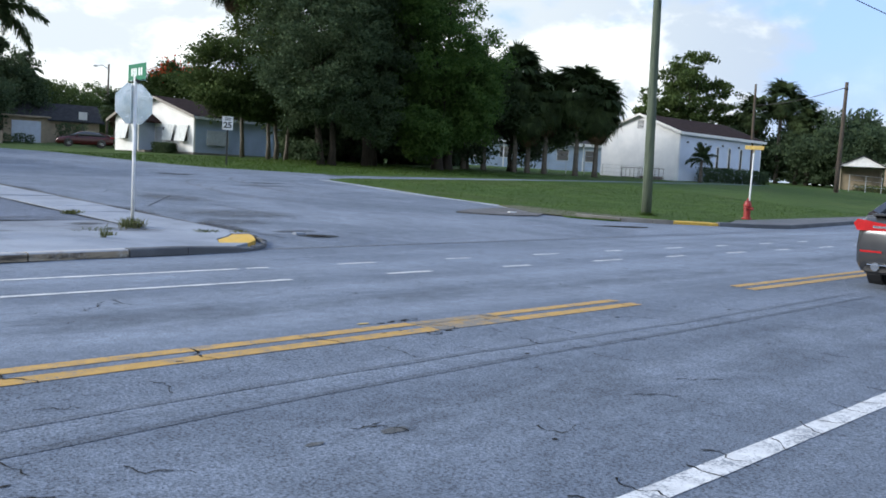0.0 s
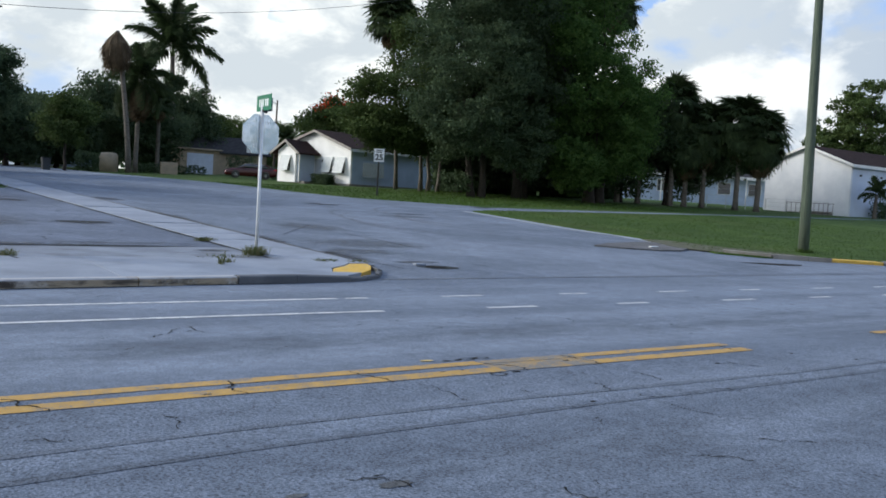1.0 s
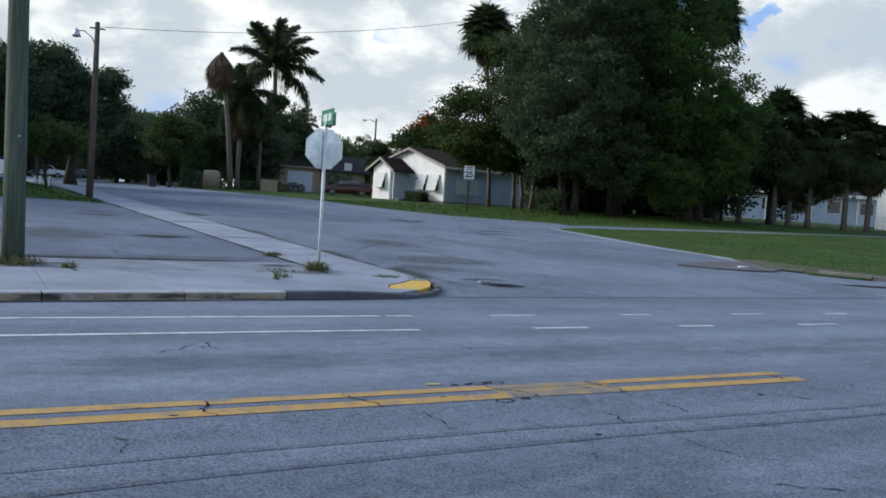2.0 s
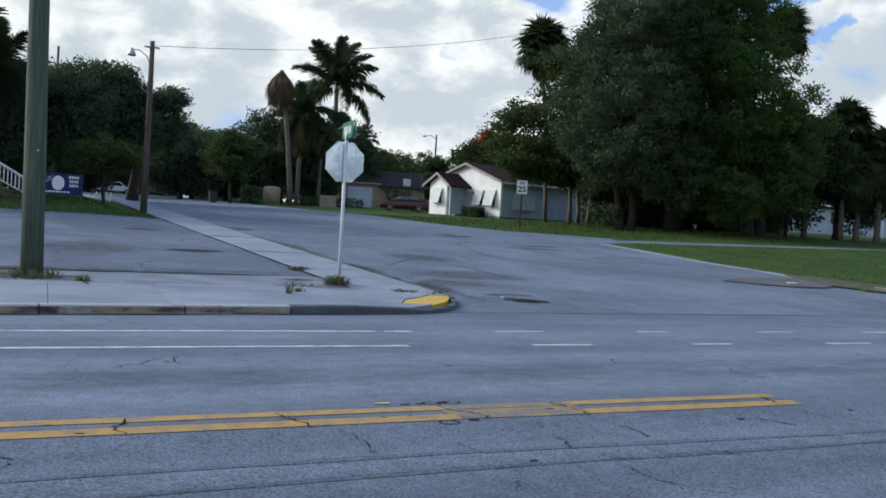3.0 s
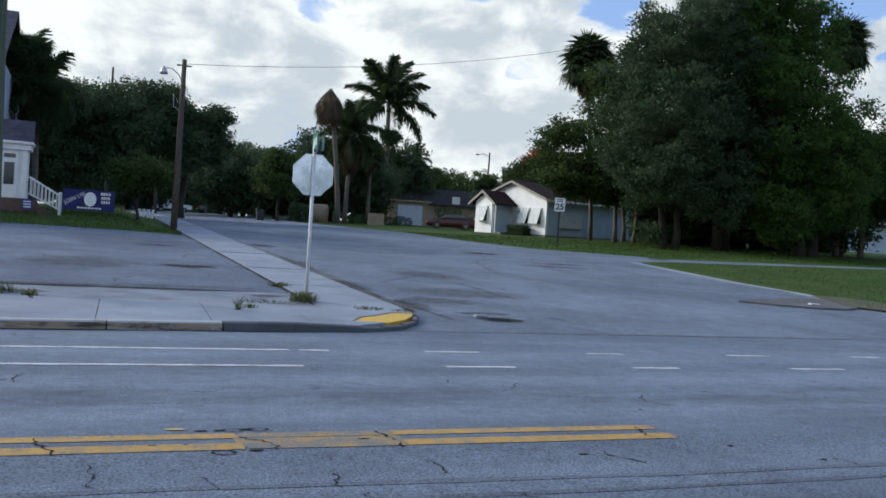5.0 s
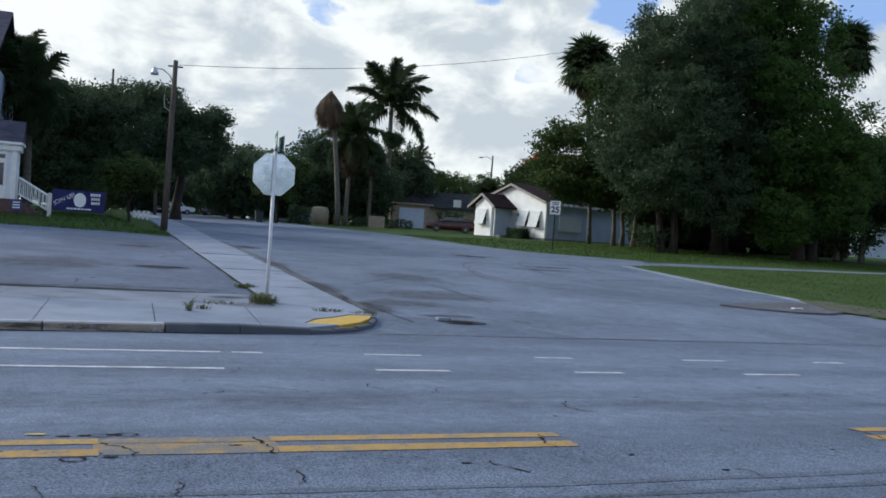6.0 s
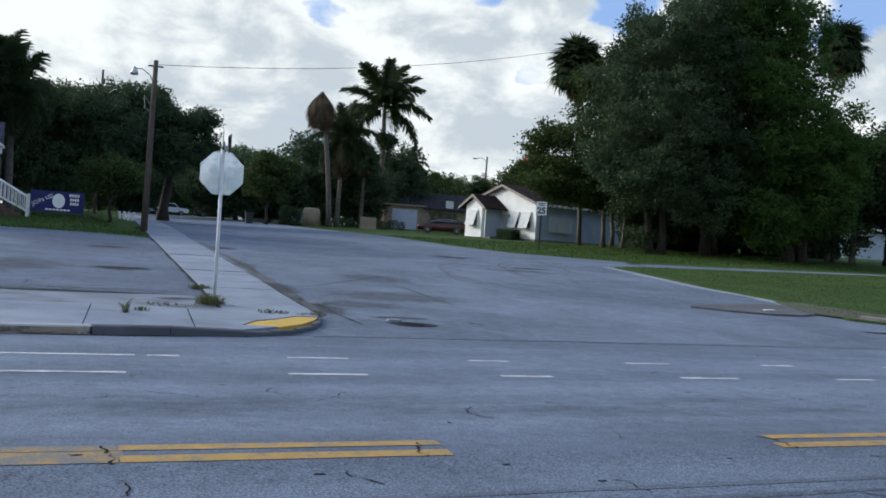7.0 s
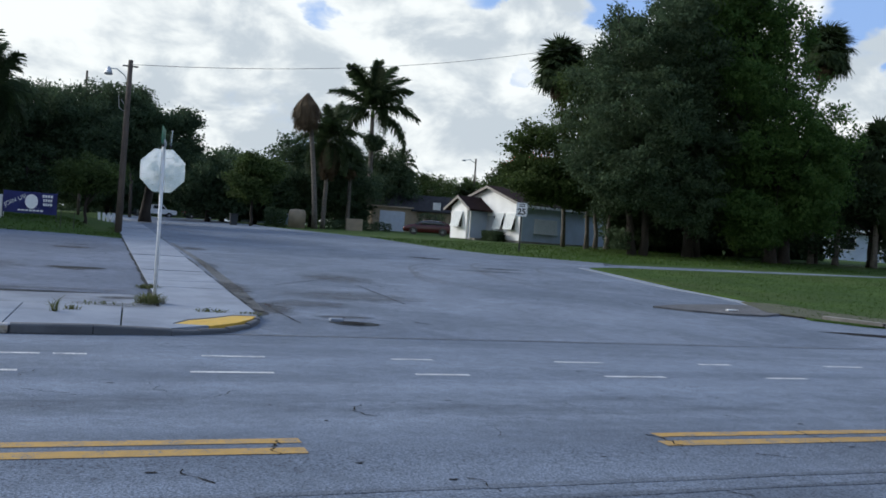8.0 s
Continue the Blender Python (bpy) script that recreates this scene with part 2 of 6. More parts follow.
M_YELLOW_FADED = paint("road_yellow_faded", (0.36, 0.225, 0.07), (0.145, 0.143, 0.138), 0.515)
M_GRASS = grass_mat("lawn_grass", (0.039, 0.075, 0.014), (0.064, 0.110, 0.021), (0.090, 0.104, 0.035))
M_BLADE = leaf_mat("grass_blade", (0.050, 0.094, 0.017), (0.078, 0.128, 0.026), 0.45)
M_WEED = leaf_mat("weed_leaf", (0.075, 0.10, 0.035), (0.17, 0.165, 0.085), 0.3)
M_VERGE = plain("worn_verge", (0.085, 0.088, 0.045), (0.050, 0.052, 0.030), 3.0, 0.95, 0.02)
def grime(name, colour, strength):
    """A stain with a soft, broken outline."""
    m = Nodes(name)
    m.link(m.mix(m.noise(9, 4), colour, tuple(x * 0.6 for x in colour)), m.bsdf.inputs["Base Color"])
    m.bsdf.inputs["Roughness"].default_value = 0.85
    tc = m.t.nodes.new("ShaderNodeTexCoord")
    d = m.t.nodes.new("ShaderNodeVectorMath")
    d.operation = "DISTANCE"
    m.t.links.new(tc.outputs["Generated"], d.inputs[0])
    d.inputs[1].default_value = (0.5, 0.5, 0.5)
    spread = m.ramp(d.outputs["Value"], 0.72, 0.05)
    m.link(m.ramp(m.mul(spread, m.noise(3.2, 6, 0.7)), 0.20, 0.50, 0.0, strength), m.bsdf.inputs["Alpha"])
    return m.mat


M_GRIME = grime("road_grime", (0.055, 0.058, 0.064), 0.6)
M_GRIME_SOFT = grime("faint_road_grime", (0.075, 0.08, 0.088), 0.4)
M_DARK_SOIL = plain("dark_soil", (0.056, 0.062, 0.066), (0.028, 0.031, 0.034), 9.0, 0.95, 0.01, spec=0.05)
M_DARK = plain("dark_rubber_mark", (0.135, 0.145, 0.165), (0.10, 0.108, 0.122), 4.0, 0.8)
M_HOLE = plain("dark_hole", (0.03, 0.03, 0.03), (0.015, 0.015, 0.015), 4.0, 0.95, spec=0.05)
M_LEAF_DARK = leaf_mat("oak_leaf", (0.054, 0.086, 0.046), (0.088, 0.126, 0.064), 0.4)
M_LEAF_GREEN = leaf_mat("mango_leaf", (0.062, 0.122, 0.032), (0.110, 0.182, 0.048), 0.45)
M_LEAF_MID = leaf_mat("street_tree_leaf", (0.050, 0.080, 0.024), (0.088, 0.125, 0.038), 0.3)
M_LEAF_RED = leaf_mat("red_blossom", (0.42, 0.045, 0.015), (0.55, 0.10, 0.03), 0.3)
M_FROND = leaf_mat("palm_frond", (0.036, 0.058, 0.024), (0.064, 0.092, 0.037), 0.25)
M_FROND_DRY = leaf_mat("dry_frond", (0.085, 0.062, 0.038), (0.140, 0.104, 0.064), 0.2)
M_BARK = bark("tree_bark", (0.045, 0.036, 0.029), (0.020, 0.017, 0.014))
M_PALM_BARK = bark("palm_bark", (0.155, 0.14, 0.12), (0.08, 0.07, 0.06), (2, 2, 7))
M_POLE = bark("treated_pole_wood", (0.098, 0.124, 0.088), (0.052, 0.070, 0.052), (9, 9, 0.5))
M_POLE_DARK = bark("old_pole_wood", (0.10, 0.080, 0.062), (0.05, 0.04, 0.033), (9, 9, 0.5))
M_STEEL = plain("galvanised_steel", (0.50, 0.52, 0.54), (0.40, 0.42, 0.44), 14, 0.42, 0.001, 0.75)


def sheet_metal(name, c, c2):
    """Bare sheet metal, dull in patches, whose faint waves bend what it mirrors."""
    m = Nodes(name)
    dull = m.ramp(m.noise(3.2, 5, 0.6), 0.38, 0.62)
    return m.done(m.mix(dull, c, c2), m.ramp(dull, 0, 1, 0.12, 0.24), m.noise(2.0, 1, 0.4), 0.022, 0.5, 0.85)


M_SIGN_BACK = sheet_metal("sign_back_aluminium", (0.84, 0.89, 0.91), (0.66, 0.74, 0.77))
M_POST_WHITE = plain("white_painted_post", (0.66, 0.68, 0.70), (0.55, 0.57, 0.58), 8, 0.5)
M_SIGN_GREEN = plain("sign_green", (0.012, 0.17, 0.085), (0.010, 0.13, 0.065), 8, 0.45)
M_SIGN_WHITE = plain("sign_white", (0.78, 0.79, 0.80), (0.70, 0.71, 0.72), 8, 0.45)
M_SIGN_RED = plain("sign_red", (0.45, 0.03, 0.03), None, 8, 0.45)
M_BLACK = plain("black_ink", (0.02, 0.02, 0.022), None, 8, 0.5)
M_DARK_METAL = plain("dark_metal", (0.05, 0.05, 0.052), None, 10, 0.5, 0.001, 0.3)
M_STUCCO = plain("white_stucco", (0.86, 0.86, 0.85), (0.77, 0.77, 0.76), 1.2, 0.85, 0.006, 0, 45)
# white stucco again, darker and bluer: shade put into the colour
M_SHADE_STUCCO = plain("shade_blue_stucco", (0.44, 0.53, 0.66), (0.38, 0.46, 0.58), 1.2, 0.85, 0.006, 0, 45)
M_CHURCH = plain("church_white_stucco", (0.74, 0.76, 0.79), (0.62, 0.65, 0.69), 0.9, 0.85, 0.006, 0, 45)
# the hall's white wall off the sun, skylight blue mixed into its colour
M_CHURCH_SHADE = plain("church_wall_shade_blue", (0.56, 0.64, 0.78), (0.50, 0.57, 0.70), 0.9, 0.85, 0.006, 0, 45)
M_SIDING = plain("blue_grey_siding", (0.34, 0.39, 0.50), (0.27, 0.32, 0.42), 1.4, 0.8, 0.004)
M_SLATE = plain("dull_purple_shingle", (0.085, 0.080, 0.105), (0.050, 0.048, 0.066), 2.0, 0.95, 0.02, 0, 14, 0.1)
M_BARGE = plain("weathered_bargeboard", (0.34, 0.31, 0.28), (0.25, 0.225, 0.20), 3.0, 0.8)
M_ROOF = plain("brown_shingle", (0.034, 0.019, 0.018), (0.018, 0.011, 0.011), 2.0, 0.95, 0.02, 0, 14, 0.1)
M_ROOF_GREY = plain("grey_shingle", (0.050, 0.050, 0.054), (0.030, 0.030, 0.033), 2.0, 0.95, 0.02, 0, 14, 0.1)
M_TRIM = plain("white_trim", (0.78, 0.78, 0.77), (0.66, 0.66, 0.65), 3.0, 0.6)
M_AWNING = plain("awning_slats", (0.60, 0.63, 0.62), (0.48, 0.51, 0.51), 5.0, 0.6)
M_GLASS = glass_mat("window_glass", (0.025, 0.03, 0.035))
M_DOOR = plain("door_grey", (0.42, 0.45, 0.50), None, 4, 0.6)
M_GARAGE = plain("garage_door_pale", (0.50, 0.57, 0.68), (0.44, 0.50, 0.60), 3, 0.6)
M_TAN = plain("tan_stucco", (0.34, 0.28, 0.20), (0.26, 0.22, 0.16), 2, 0.85)
M_BRICK = plain("dark_brick", (0.14, 0.085, 0.075), (0.09, 0.055, 0.05), 5, 0.9)
M_HYDRANT = plain("hydrant_red", (0.30, 0.018, 0.018), (0.20, 0.013, 0.013), 7, 0.45)
M_MARKER = plain("marker_yellow", (0.55, 0.40, 0.12), None, 7, 0.5)
M_BANNER = plain("banner_blue_vinyl", (0.035, 0.045, 0.22), (0.028, 0.035, 0.17), 2.5, 0.5)
M_MAROON = plain("maroon_car_paint", (0.055, 0.008, 0.011), (0.045, 0.006, 0.009), 3, 0.25)
M_CAR_GREY = plain("graphite_car_paint", (0.075, 0.078, 0.085), (0.066, 0.069, 0.076), 3, 0.22, 0.0002, 0.55, 300)
M_TYRE = plain("tyre_rubber", (0.022, 0.022, 0.024), None, 20, 0.85)
M_ALLOY = plain("alloy_rim", (0.45, 0.46, 0.47), None, 20, 0.3, 0.0005, 0.9)
M_TAIL = plain("tail_lamp_red", (0.42, 0.012, 0.014), (0.34, 0.01, 0.012), 9, 0.12)
M_CHROME = plain("chrome", (0.72, 0.73, 0.74), None, 20, 0.12, 0.0002, 1.0)
M_TRUCK = plain("white_truck_paint", (0.72, 0.74, 0.76), None, 3, 0.3)
M_BIN = plain("dark_plastic_bin", (0.03, 0.035, 0.04), None, 5, 0.6)
M_WIRE = plain("black_cable", (0.025, 0.025, 0.027), None, 5, 0.6)


# ---- the lie of the land ----
def smooth(v):
    v = min(1.0, max(0.0, v))
    return v * v * (3 - 2 * v)


def gz(x, y):
    """Height of the ground: a crowned main road, then a gentle rise away from it."""
    z = float(np.interp(y, [-400, -6, 6.4, 14, 60, 110], [-0.31, -0.31, 0, -0.19, 0.845, 1.345]))
    z += 0.016 * min(60, max(0, x - 8)) * smooth((y - 13) / 25)
    z += 0.42 * smooth((y - 42.5) / 4.5) * smooth((1.6 - x) / 2.2) * smooth((75 - y) / 8)
    return z


# ---- building helpers ----
def finish(name, bm, material, parent=None, label="", smooth_faces=False):
    me = bpy.data.meshes.new(name)
    bmesh.ops.recalc_face_normals(bm, faces=bm.faces)
    bm.to_mesh(me)
    bm.free()
    for mt in (material if isinstance(material, (list, tuple)) else [material]):
        me.materials.append(mt)
    if smooth_faces:
        me.shade_smooth()
    ob = new(name, me)
    ob.parent = parent
    if label:
        ob["label"] = label
    return ob


def part(name, bm, material, parent, label="", smooth_faces=False):
    return finish(name, bm, material, parent, label, smooth_faces)


def thing(name, m, label, category, group="", kind=""):
    ob = new(name)
    ob.empty_display_size = 0.2
    ob.matrix_basis = m
    return tagged(ob, label, category, group, kind)


def box(bm, x0, x1, y0, y1, z0, z1, bevel=0.0):
    vs = [bm.verts.new((x, y, z)) for z in (z0, z1) for y in (y0, y1) for x in (x0, x1)]
    fs = [bm.faces.new([vs[i] for i in f]) for f in
          ((0, 2, 3, 1), (4, 5, 7, 6), (0, 1, 5, 4), (2, 6, 7, 3), (0, 4, 6, 2), (1, 3, 7, 5))]
    if bevel:
        es = {e for f in fs for e in f.edges}
        bmesh.ops.bevel(bm, geom=list(es), offset=bevel, segments=1, affect="EDGES")
    return bm


def boxed(x0, x1, y0, y1, z0, z1, bevel=0.0):
    return box(bmesh.new(), x0, x1, y0, y1, z0, z1, bevel)


def tube(bm, pts, radii, n=8, cap=True):
    pts = [Vector(p) for p in pts]
    rings = []
    for i, p in enumerate(pts):
        d = (pts[min(i + 1, len(pts) - 1)] - pts[max(i - 1, 0)]).normalized()
        side = d.cross(Vector((0.31, 0.95, 0.02))) if abs(d.y) < 0.9 else d.cross(Vector((1, 0, 0.1)))
        side.normalize()
        other = d.cross(side)
        r = radii[i] if isinstance(radii, (list, tuple)) else radii
        rings.append([bm.verts.new(p + (side * math.cos(a) + other * math.sin(a)) * r) for a in
                      [2 * math.pi * k / n for k in range(n)]])
    for a, b in zip(rings, rings[1:]):
        for k in range(n):
            bm.faces.new((a[k], a[(k + 1) % n], b[(k + 1) % n], b[k]))
    if cap:
        bm.faces.new(rings[0])
        bm.faces.new(rings[-1])
    return bm


def tubed(pts, radii, n=8):
    return tube(bmesh.new(), pts, radii, n)


def prism(bm, outline, axis, a, b):
    """An outline of 2D points, carried along an axis from a to b."""
    def p(u, v, w):
        return {"x": (w, u, v), "y": (u, w, v), "z": (u, v, w)}[axis]
    lo = [bm.verts.new(p(u, v, a)) for u, v in outline]
    hi = [bm.verts.new(p(u, v, b)) for u, v in outline]
    bm.faces.new(lo)
    bm.faces.new(hi)
    n = len(outline)
    for k in range(n):
        bm.faces.new((lo[k], lo[(k + 1) % n], hi[(k + 1) % n], hi[k]))
    return bm


def prismed(outline, axis, a, b):
    return prism(bmesh.new(), outline, axis, a, b)


def sheet(name, outline, material, lift, label, skirt=0.08, step=2.0, far=400, category="", kind="structure"):
    """A flat outline cut by a net and laid on the land, with a short edge downward."""
    bm = bmesh.new()
    bm.faces.new([bm.verts.new((x, y, 0)) for x, y in outline])
    bmesh.ops.triangulate(bm, faces=bm.faces)
    xs, ys = [p[0] for p in outline], [p[1] for p in outline]

    def cuts(lo, hi, extra):
        out, v = set(extra), math.floor(lo / step) * step
        while v < hi:
            out.add(v)
            v += step if abs(v) < 60 else step * 6
        return sorted(c for c in out if lo < c < hi)
    for axis, lo, hi, extra in ((0, min(xs), max(xs), ()), (1, min(ys), max(ys), (6.4, 14, 60))):
        for c in cuts(lo, hi, extra):
            co, no = Vector((0, 0, 0)), Vector((0, 0, 0))
            co[axis], no[axis] = c, 1
            bmesh.ops.bisect_plane(bm, geom=bm.verts[:] + bm.edges[:] + bm.faces[:], plane_co=co, plane_no=no)
    bmesh.ops.remove_doubles(bm, verts=bm.verts, dist=0.0005)
    for v in bm.verts:
        v.co.z = gz(v.co.x, v.co.y) + lift
    rim = [e for e in bm.edges if len(e.link_faces) == 1]
    made = bmesh.ops.extrude_edge_only(bm, edges=rim)["geom"]
    for v in made:
        if isinstance(v, bmesh.types.BMVert):
            v.co.z -= skirt
    return tagged(finish(name, bm, material), label, category, kind=kind)


def mesh_np(name, verts, faces, material, parent=None, label=""):
    """A mesh from arrays of points and of quads."""
    me = bpy.data.meshes.new(name)
    verts, faces = np.asarray(verts, np.float32), np.asarray(faces, np.int32)
    me.vertices.add(len(verts))
    me.vertices.foreach_set("co", verts.ravel())
    k = faces.shape[1]
    me.loops.add(faces.size)
    me.loops.foreach_set("vertex_index", faces.ravel())
    me.polygons.add(len(faces))
    me.polygons.foreach_set("loop_start", np.arange(0, faces.size, k, dtype=np.int32))
    me.update(calc_edges=True)
    me.validate()
    me.materials.append(material)
    ob = new(name, me)
    ob.parent = parent
    if label:
        ob["label"] = label
    return ob


# ---- ground, roads and pavements ----
def build_ground():
    def steps(fine_lo, fine_hi, d):
        mid = np.arange(fine_lo, fine_hi + 0.01, d)
        out = [12, 30, 70, 160, 400, 1000, 2600]
        return np.concatenate([[fine_lo - o for o in reversed(out)], mid, [fine_hi + o for o in out]])
    xs, ys = steps(-40, 120, 2.5), steps(-12, 140, 2.0)
    verts = [(x, y, gz(x, y) - 0.05 - (0.12 if -1.5 < y < 13 else 0)) for y in ys for x in xs]
    n = len(xs)
    faces = [(j * n + i, j * n + i + 1, (j + 1) * n + i + 1, (j + 1) * n + i) for j in range(len(ys) - 1) for i in range(n - 1)]
    ob = mesh_np("ground", verts, faces, M_GRASS)
    tagged(ob, "mown green grass with dry patches between houses and trees", "ground", kind="structure")


def kerb_y(x):
    return 13.5 + 0.09 * max(-8, x)


build_ground()
LINE = [(x, kerb_y(x)) for x in (1.75, 0, -2, -4, -8, -30, -90)]
sheet("road", [(-90, -1.6), (160, -1.6), (160, 16.6), (34, 15.9), (26, 15.0), (24, 14.4), (2.15, 14.0)] + LINE, M_ROAD, 0.0,
      "worn grey asphalt two-lane road with cracks and tyre marks", category="road")
sheet("side_street", [(2.15, 14.004), (24, 14.404), (26, 15.0), (22.5, 16.1), (20.2, 17.2), (18.7, 17.9), (17.9, 18.9), (18.6, 21), (19.3, 22.8),
                      (19.4, 27), (20.7, 35.2), (22.3, 36.1), (24.6, 40.3), (21.8, 43.2), (20.3, 44.5), (19.1, 50), (18.6, 62), (16.5, 80), (15, 140),
                      (3.6, 140), (3.5, 45), (3.4, 30), (3.15, 22), (3.0, 16.3), (2.9, 15.0), (2.5, 14.35)], M_SIDE, 0.0,
      "pale worn asphalt side street meeting the main road", category="street")
sheet("back_lane", [(22.3, 36.104), (31, 36.7), (42, 37.4), (60, 37), (140, 37), (140, 38.6), (60, 38.6), (50, 39.0), (34, 39.0), (24.0, 39.2)], M_SIDE, 0.0,
      "narrow pale lane running behind the corner lawn", category="lane")
sheet("parking_lot", [(-90, 18.7), (1.85, 18.7), (1.95, 23), (2.1, 31), (2.25, 40.6), (0.2, 42.4), (-2.6, 42.9), (-12, 43.5), (-90, 44)], M_LOT, 0.02,
      "old grey asphalt parking lot beside the sidewalk", category="parking lot")
sheet("parking_apron", [(-90, 16.35), (1.75, 16.55), (1.84, 18.696), (-90, 18.696)], M_STRIP, 0.03,
      "stained concrete strip between sidewalk and parking lot", category="pavement")
sheet("lawn", [(17.95, 19.0), (18.75, 18.0), (20.3, 17.4), (22.6, 16.4), (26, 17.3), (34, 17.8), (45, 18.5), (140, 19), (140, 36.9), (60, 36.9),
               (42, 37.3), (31, 36.6), (22.5, 36.0), (20.9, 35.2), (19.6, 27), (19.5, 22.8), (18.7, 21)], M_GRASS, 0.05,
      "green corner lawn of mown grass beside the street", category="lawn")
sheet("pavement", [(23.0, 16.1), (26, 15.1), (34, 16.0), (160, 16.7), (160, 18.9), (45, 18.4), (34, 17.7), (26, 17.2)], M_KERB_GREY, 0.08,
      "dark damp concrete sidewalk beside the lawn", 0.2, category="pavement")
sheet("near_pavement", [(-90, -3.6), (160, -3.6), (160, -1.604), (-90, -1.604)], M_WALK, 0.12, "plain concrete sidewalk along the near edge of the road", 0.2,
      category="pavement")
sheet("road_patch", [(14.3, 20.7), (15.0, 20.0), (15.9, 19.55), (16.9, 19.5), (17.8, 20.0), (18.7, 21.0), (18.9, 22.0), (17.4, 21.9), (15.6, 21.4)], M_MOUND, 0.05,
      "raised dark asphalt patch at the street corner", 0.07, 1.0, category="road patch")
sheet("inlet", [(16.1, 16.85), (16.7, 16.35), (17.25, 16.1), (17.9, 16.05), (18.3, 16.25), (17.7, 16.55), (17.0, 16.8)], M_HOLE, 0.005, "dark sunken storm inlet beside the broken kerb", 0.01, 1.0, category="drain")
sheet("dirt_patch", [(17.6, 20.3), (18.3, 18.9), (20.6, 17.5), (21.6, 18.4), (20.4, 20.6), (19.9, 22.6), (18.9, 22.9)], M_VERGE, 0.055,
      "bare brown dirt at the edge of the lawn", 0.02, 1.0, category="dirt")
sheet("gutter", [(18.62, 21.0), (18.2, 21.2), (18.9, 23.0), (19.2, 24.5), (19.02, 27), (19.5, 30), (20.4, 35.3), (20.75, 35.2), (19.45, 27), (19.35, 22.9)], M_WALK, 0.02,
      "pale concrete gutter strip along the lawn edge", 0.03, 2.0, category="gutter")
sheet("street_dirt", [(3.42, 16.4), (3.62, 16.6), (3.85, 21), (4.05, 29), (4.02, 40), (3.9, 40), (3.82, 29), (3.53, 21)], M_PATCH, 0.006,
      "dark grit along the edge of the side street", 0.004, 2.0, category="dirt")


def strip(name, pts, width, material, lift=0.004, label="", category="", wobble=0.0, parent=None, seed=1):
    """A flat band along a line on the ground."""
    rng = random.Random(seed)
    bm = bmesh.new()
    fine = []
    for (x0, y0), (x1, y1) in zip(pts, pts[1:]):
        n = max(1, int(math.hypot(x1 - x0, y1 - y0) / 0.5))
        fine += [(x0 + (x1 - x0) * k / n, y0 + (y1 - y0) * k / n) for k in range(n)]
    fine.append(pts[-1])
    rows = []
    for i, (x, y) in enumerate(fine):
        a, b = fine[max(0, i - 1)], fine[min(len(fine) - 1, i + 1)]
        d = Vector((b[0] - a[0], b[1] - a[1])).normalized()
        w = width / 2 * (1 + rng.uniform(-wobble, wobble))
        row = []
        for s in (-w, w):
            px, py = x - d.y * s, y + d.x * s
            row.append(bm.verts.new((px, py, gz(px, py) + lift)))
        rows.append(row)
    for a, b in zip(rows, rows[1:]):
        bm.faces.new((a[0], b[0], b[1], a[1]))
    ob = finish(name, bm, material, parent)
    for poly in ob.data.polygons:
        if poly.normal.z < 0:
            poly.flip()
    return tagged(ob, label, category, kind="structure") if label else ob


# lane lines
strip("old_paint", [(-1.25, 6.5), (-0.15, 6.5)], 0.36, M_YELLOW_FADED, 0.003, "faint remains of old yellow paint", "road marking", 0.1, seed=3)
for off in (-0.155, 0.135):
    strip("yellow_line", [(-90, 6.5 + off), (-1.22, 6.5 + off)], 0.148, M_YELLOW_LINE, label="worn double yellow centre line", category="road marking", wobble=0.05)
    strip("yellow_line", [(-1.2, 6.5 + off), (-0.18, 6.5 + off)], 0.135, M_YELLOW_FADED, label="rubbed-off yellow centre line", category="road marking", wobble=0.2)
    strip("yellow_line", [(-0.17, 6.5 + off), (1.94 - 0.02 * (off < 0), 6.5 + off)], 0.148, M_YELLOW_LINE, label="short yellow centre line by the junction", category="road marking", wobble=0.05)
    strip("yellow_line", [(4.65 + 0.13 * (off > 0), 6.5 + off), (90, 6.5 + off)], 0.148, M_YELLOW_LINE, label="worn double yellow centre line", category="road marking", wobble=0.05)
strip("white_line", [(-90, 10.0), (0.0, 10.0)], 0.11, M_WHITE_LINE, label="thin white bicycle lane line", category="road marking", wobble=0.06)
strip("white_line", [(-90, 11.37), (0.14, 11.37)], 0.11, M_WHITE_LINE, label="thin white bicycle lane line", category="road marking", wobble=0.06)
strip("white_line", [(0.27, 11.37), (0.62, 11.37)], 0.11, M_WHITE_LINE, label="short end of a white line", category="road marking", wobble=0.06)
for k in range(8):
    strip("white_dash", [(1.58 + 2.4 * k, 10.0), (2.42 + 2.4 * k - 0.2 * (k % 2), 10.0)], 0.105, M_WHITE_LINE,
          label="short white dash across the junction", category="road marking", wobble=0.08, seed=k)
    strip("white_dash", [(1.85 + 2.3 * k, 11.37), (2.58 + 2.3 * k - 0.18 * (k % 2), 11.37)], 0.105, M_WHITE_LINE,
          label="short white dash across the junction", category="road marking", wobble=0.08, seed=k + 20)
strip("white_line", [(22, 10.0), (90, 10.0)], 0.11, M_WHITE_LINE, label="thin white bicycle lane line", category="road marking")
strip("edge_line", [(-90, 3.1), (90, 3.06)], 0.15, M_WHITE_LINE, label="white edge line of the near lane", category="road marking", wobble=0.06)
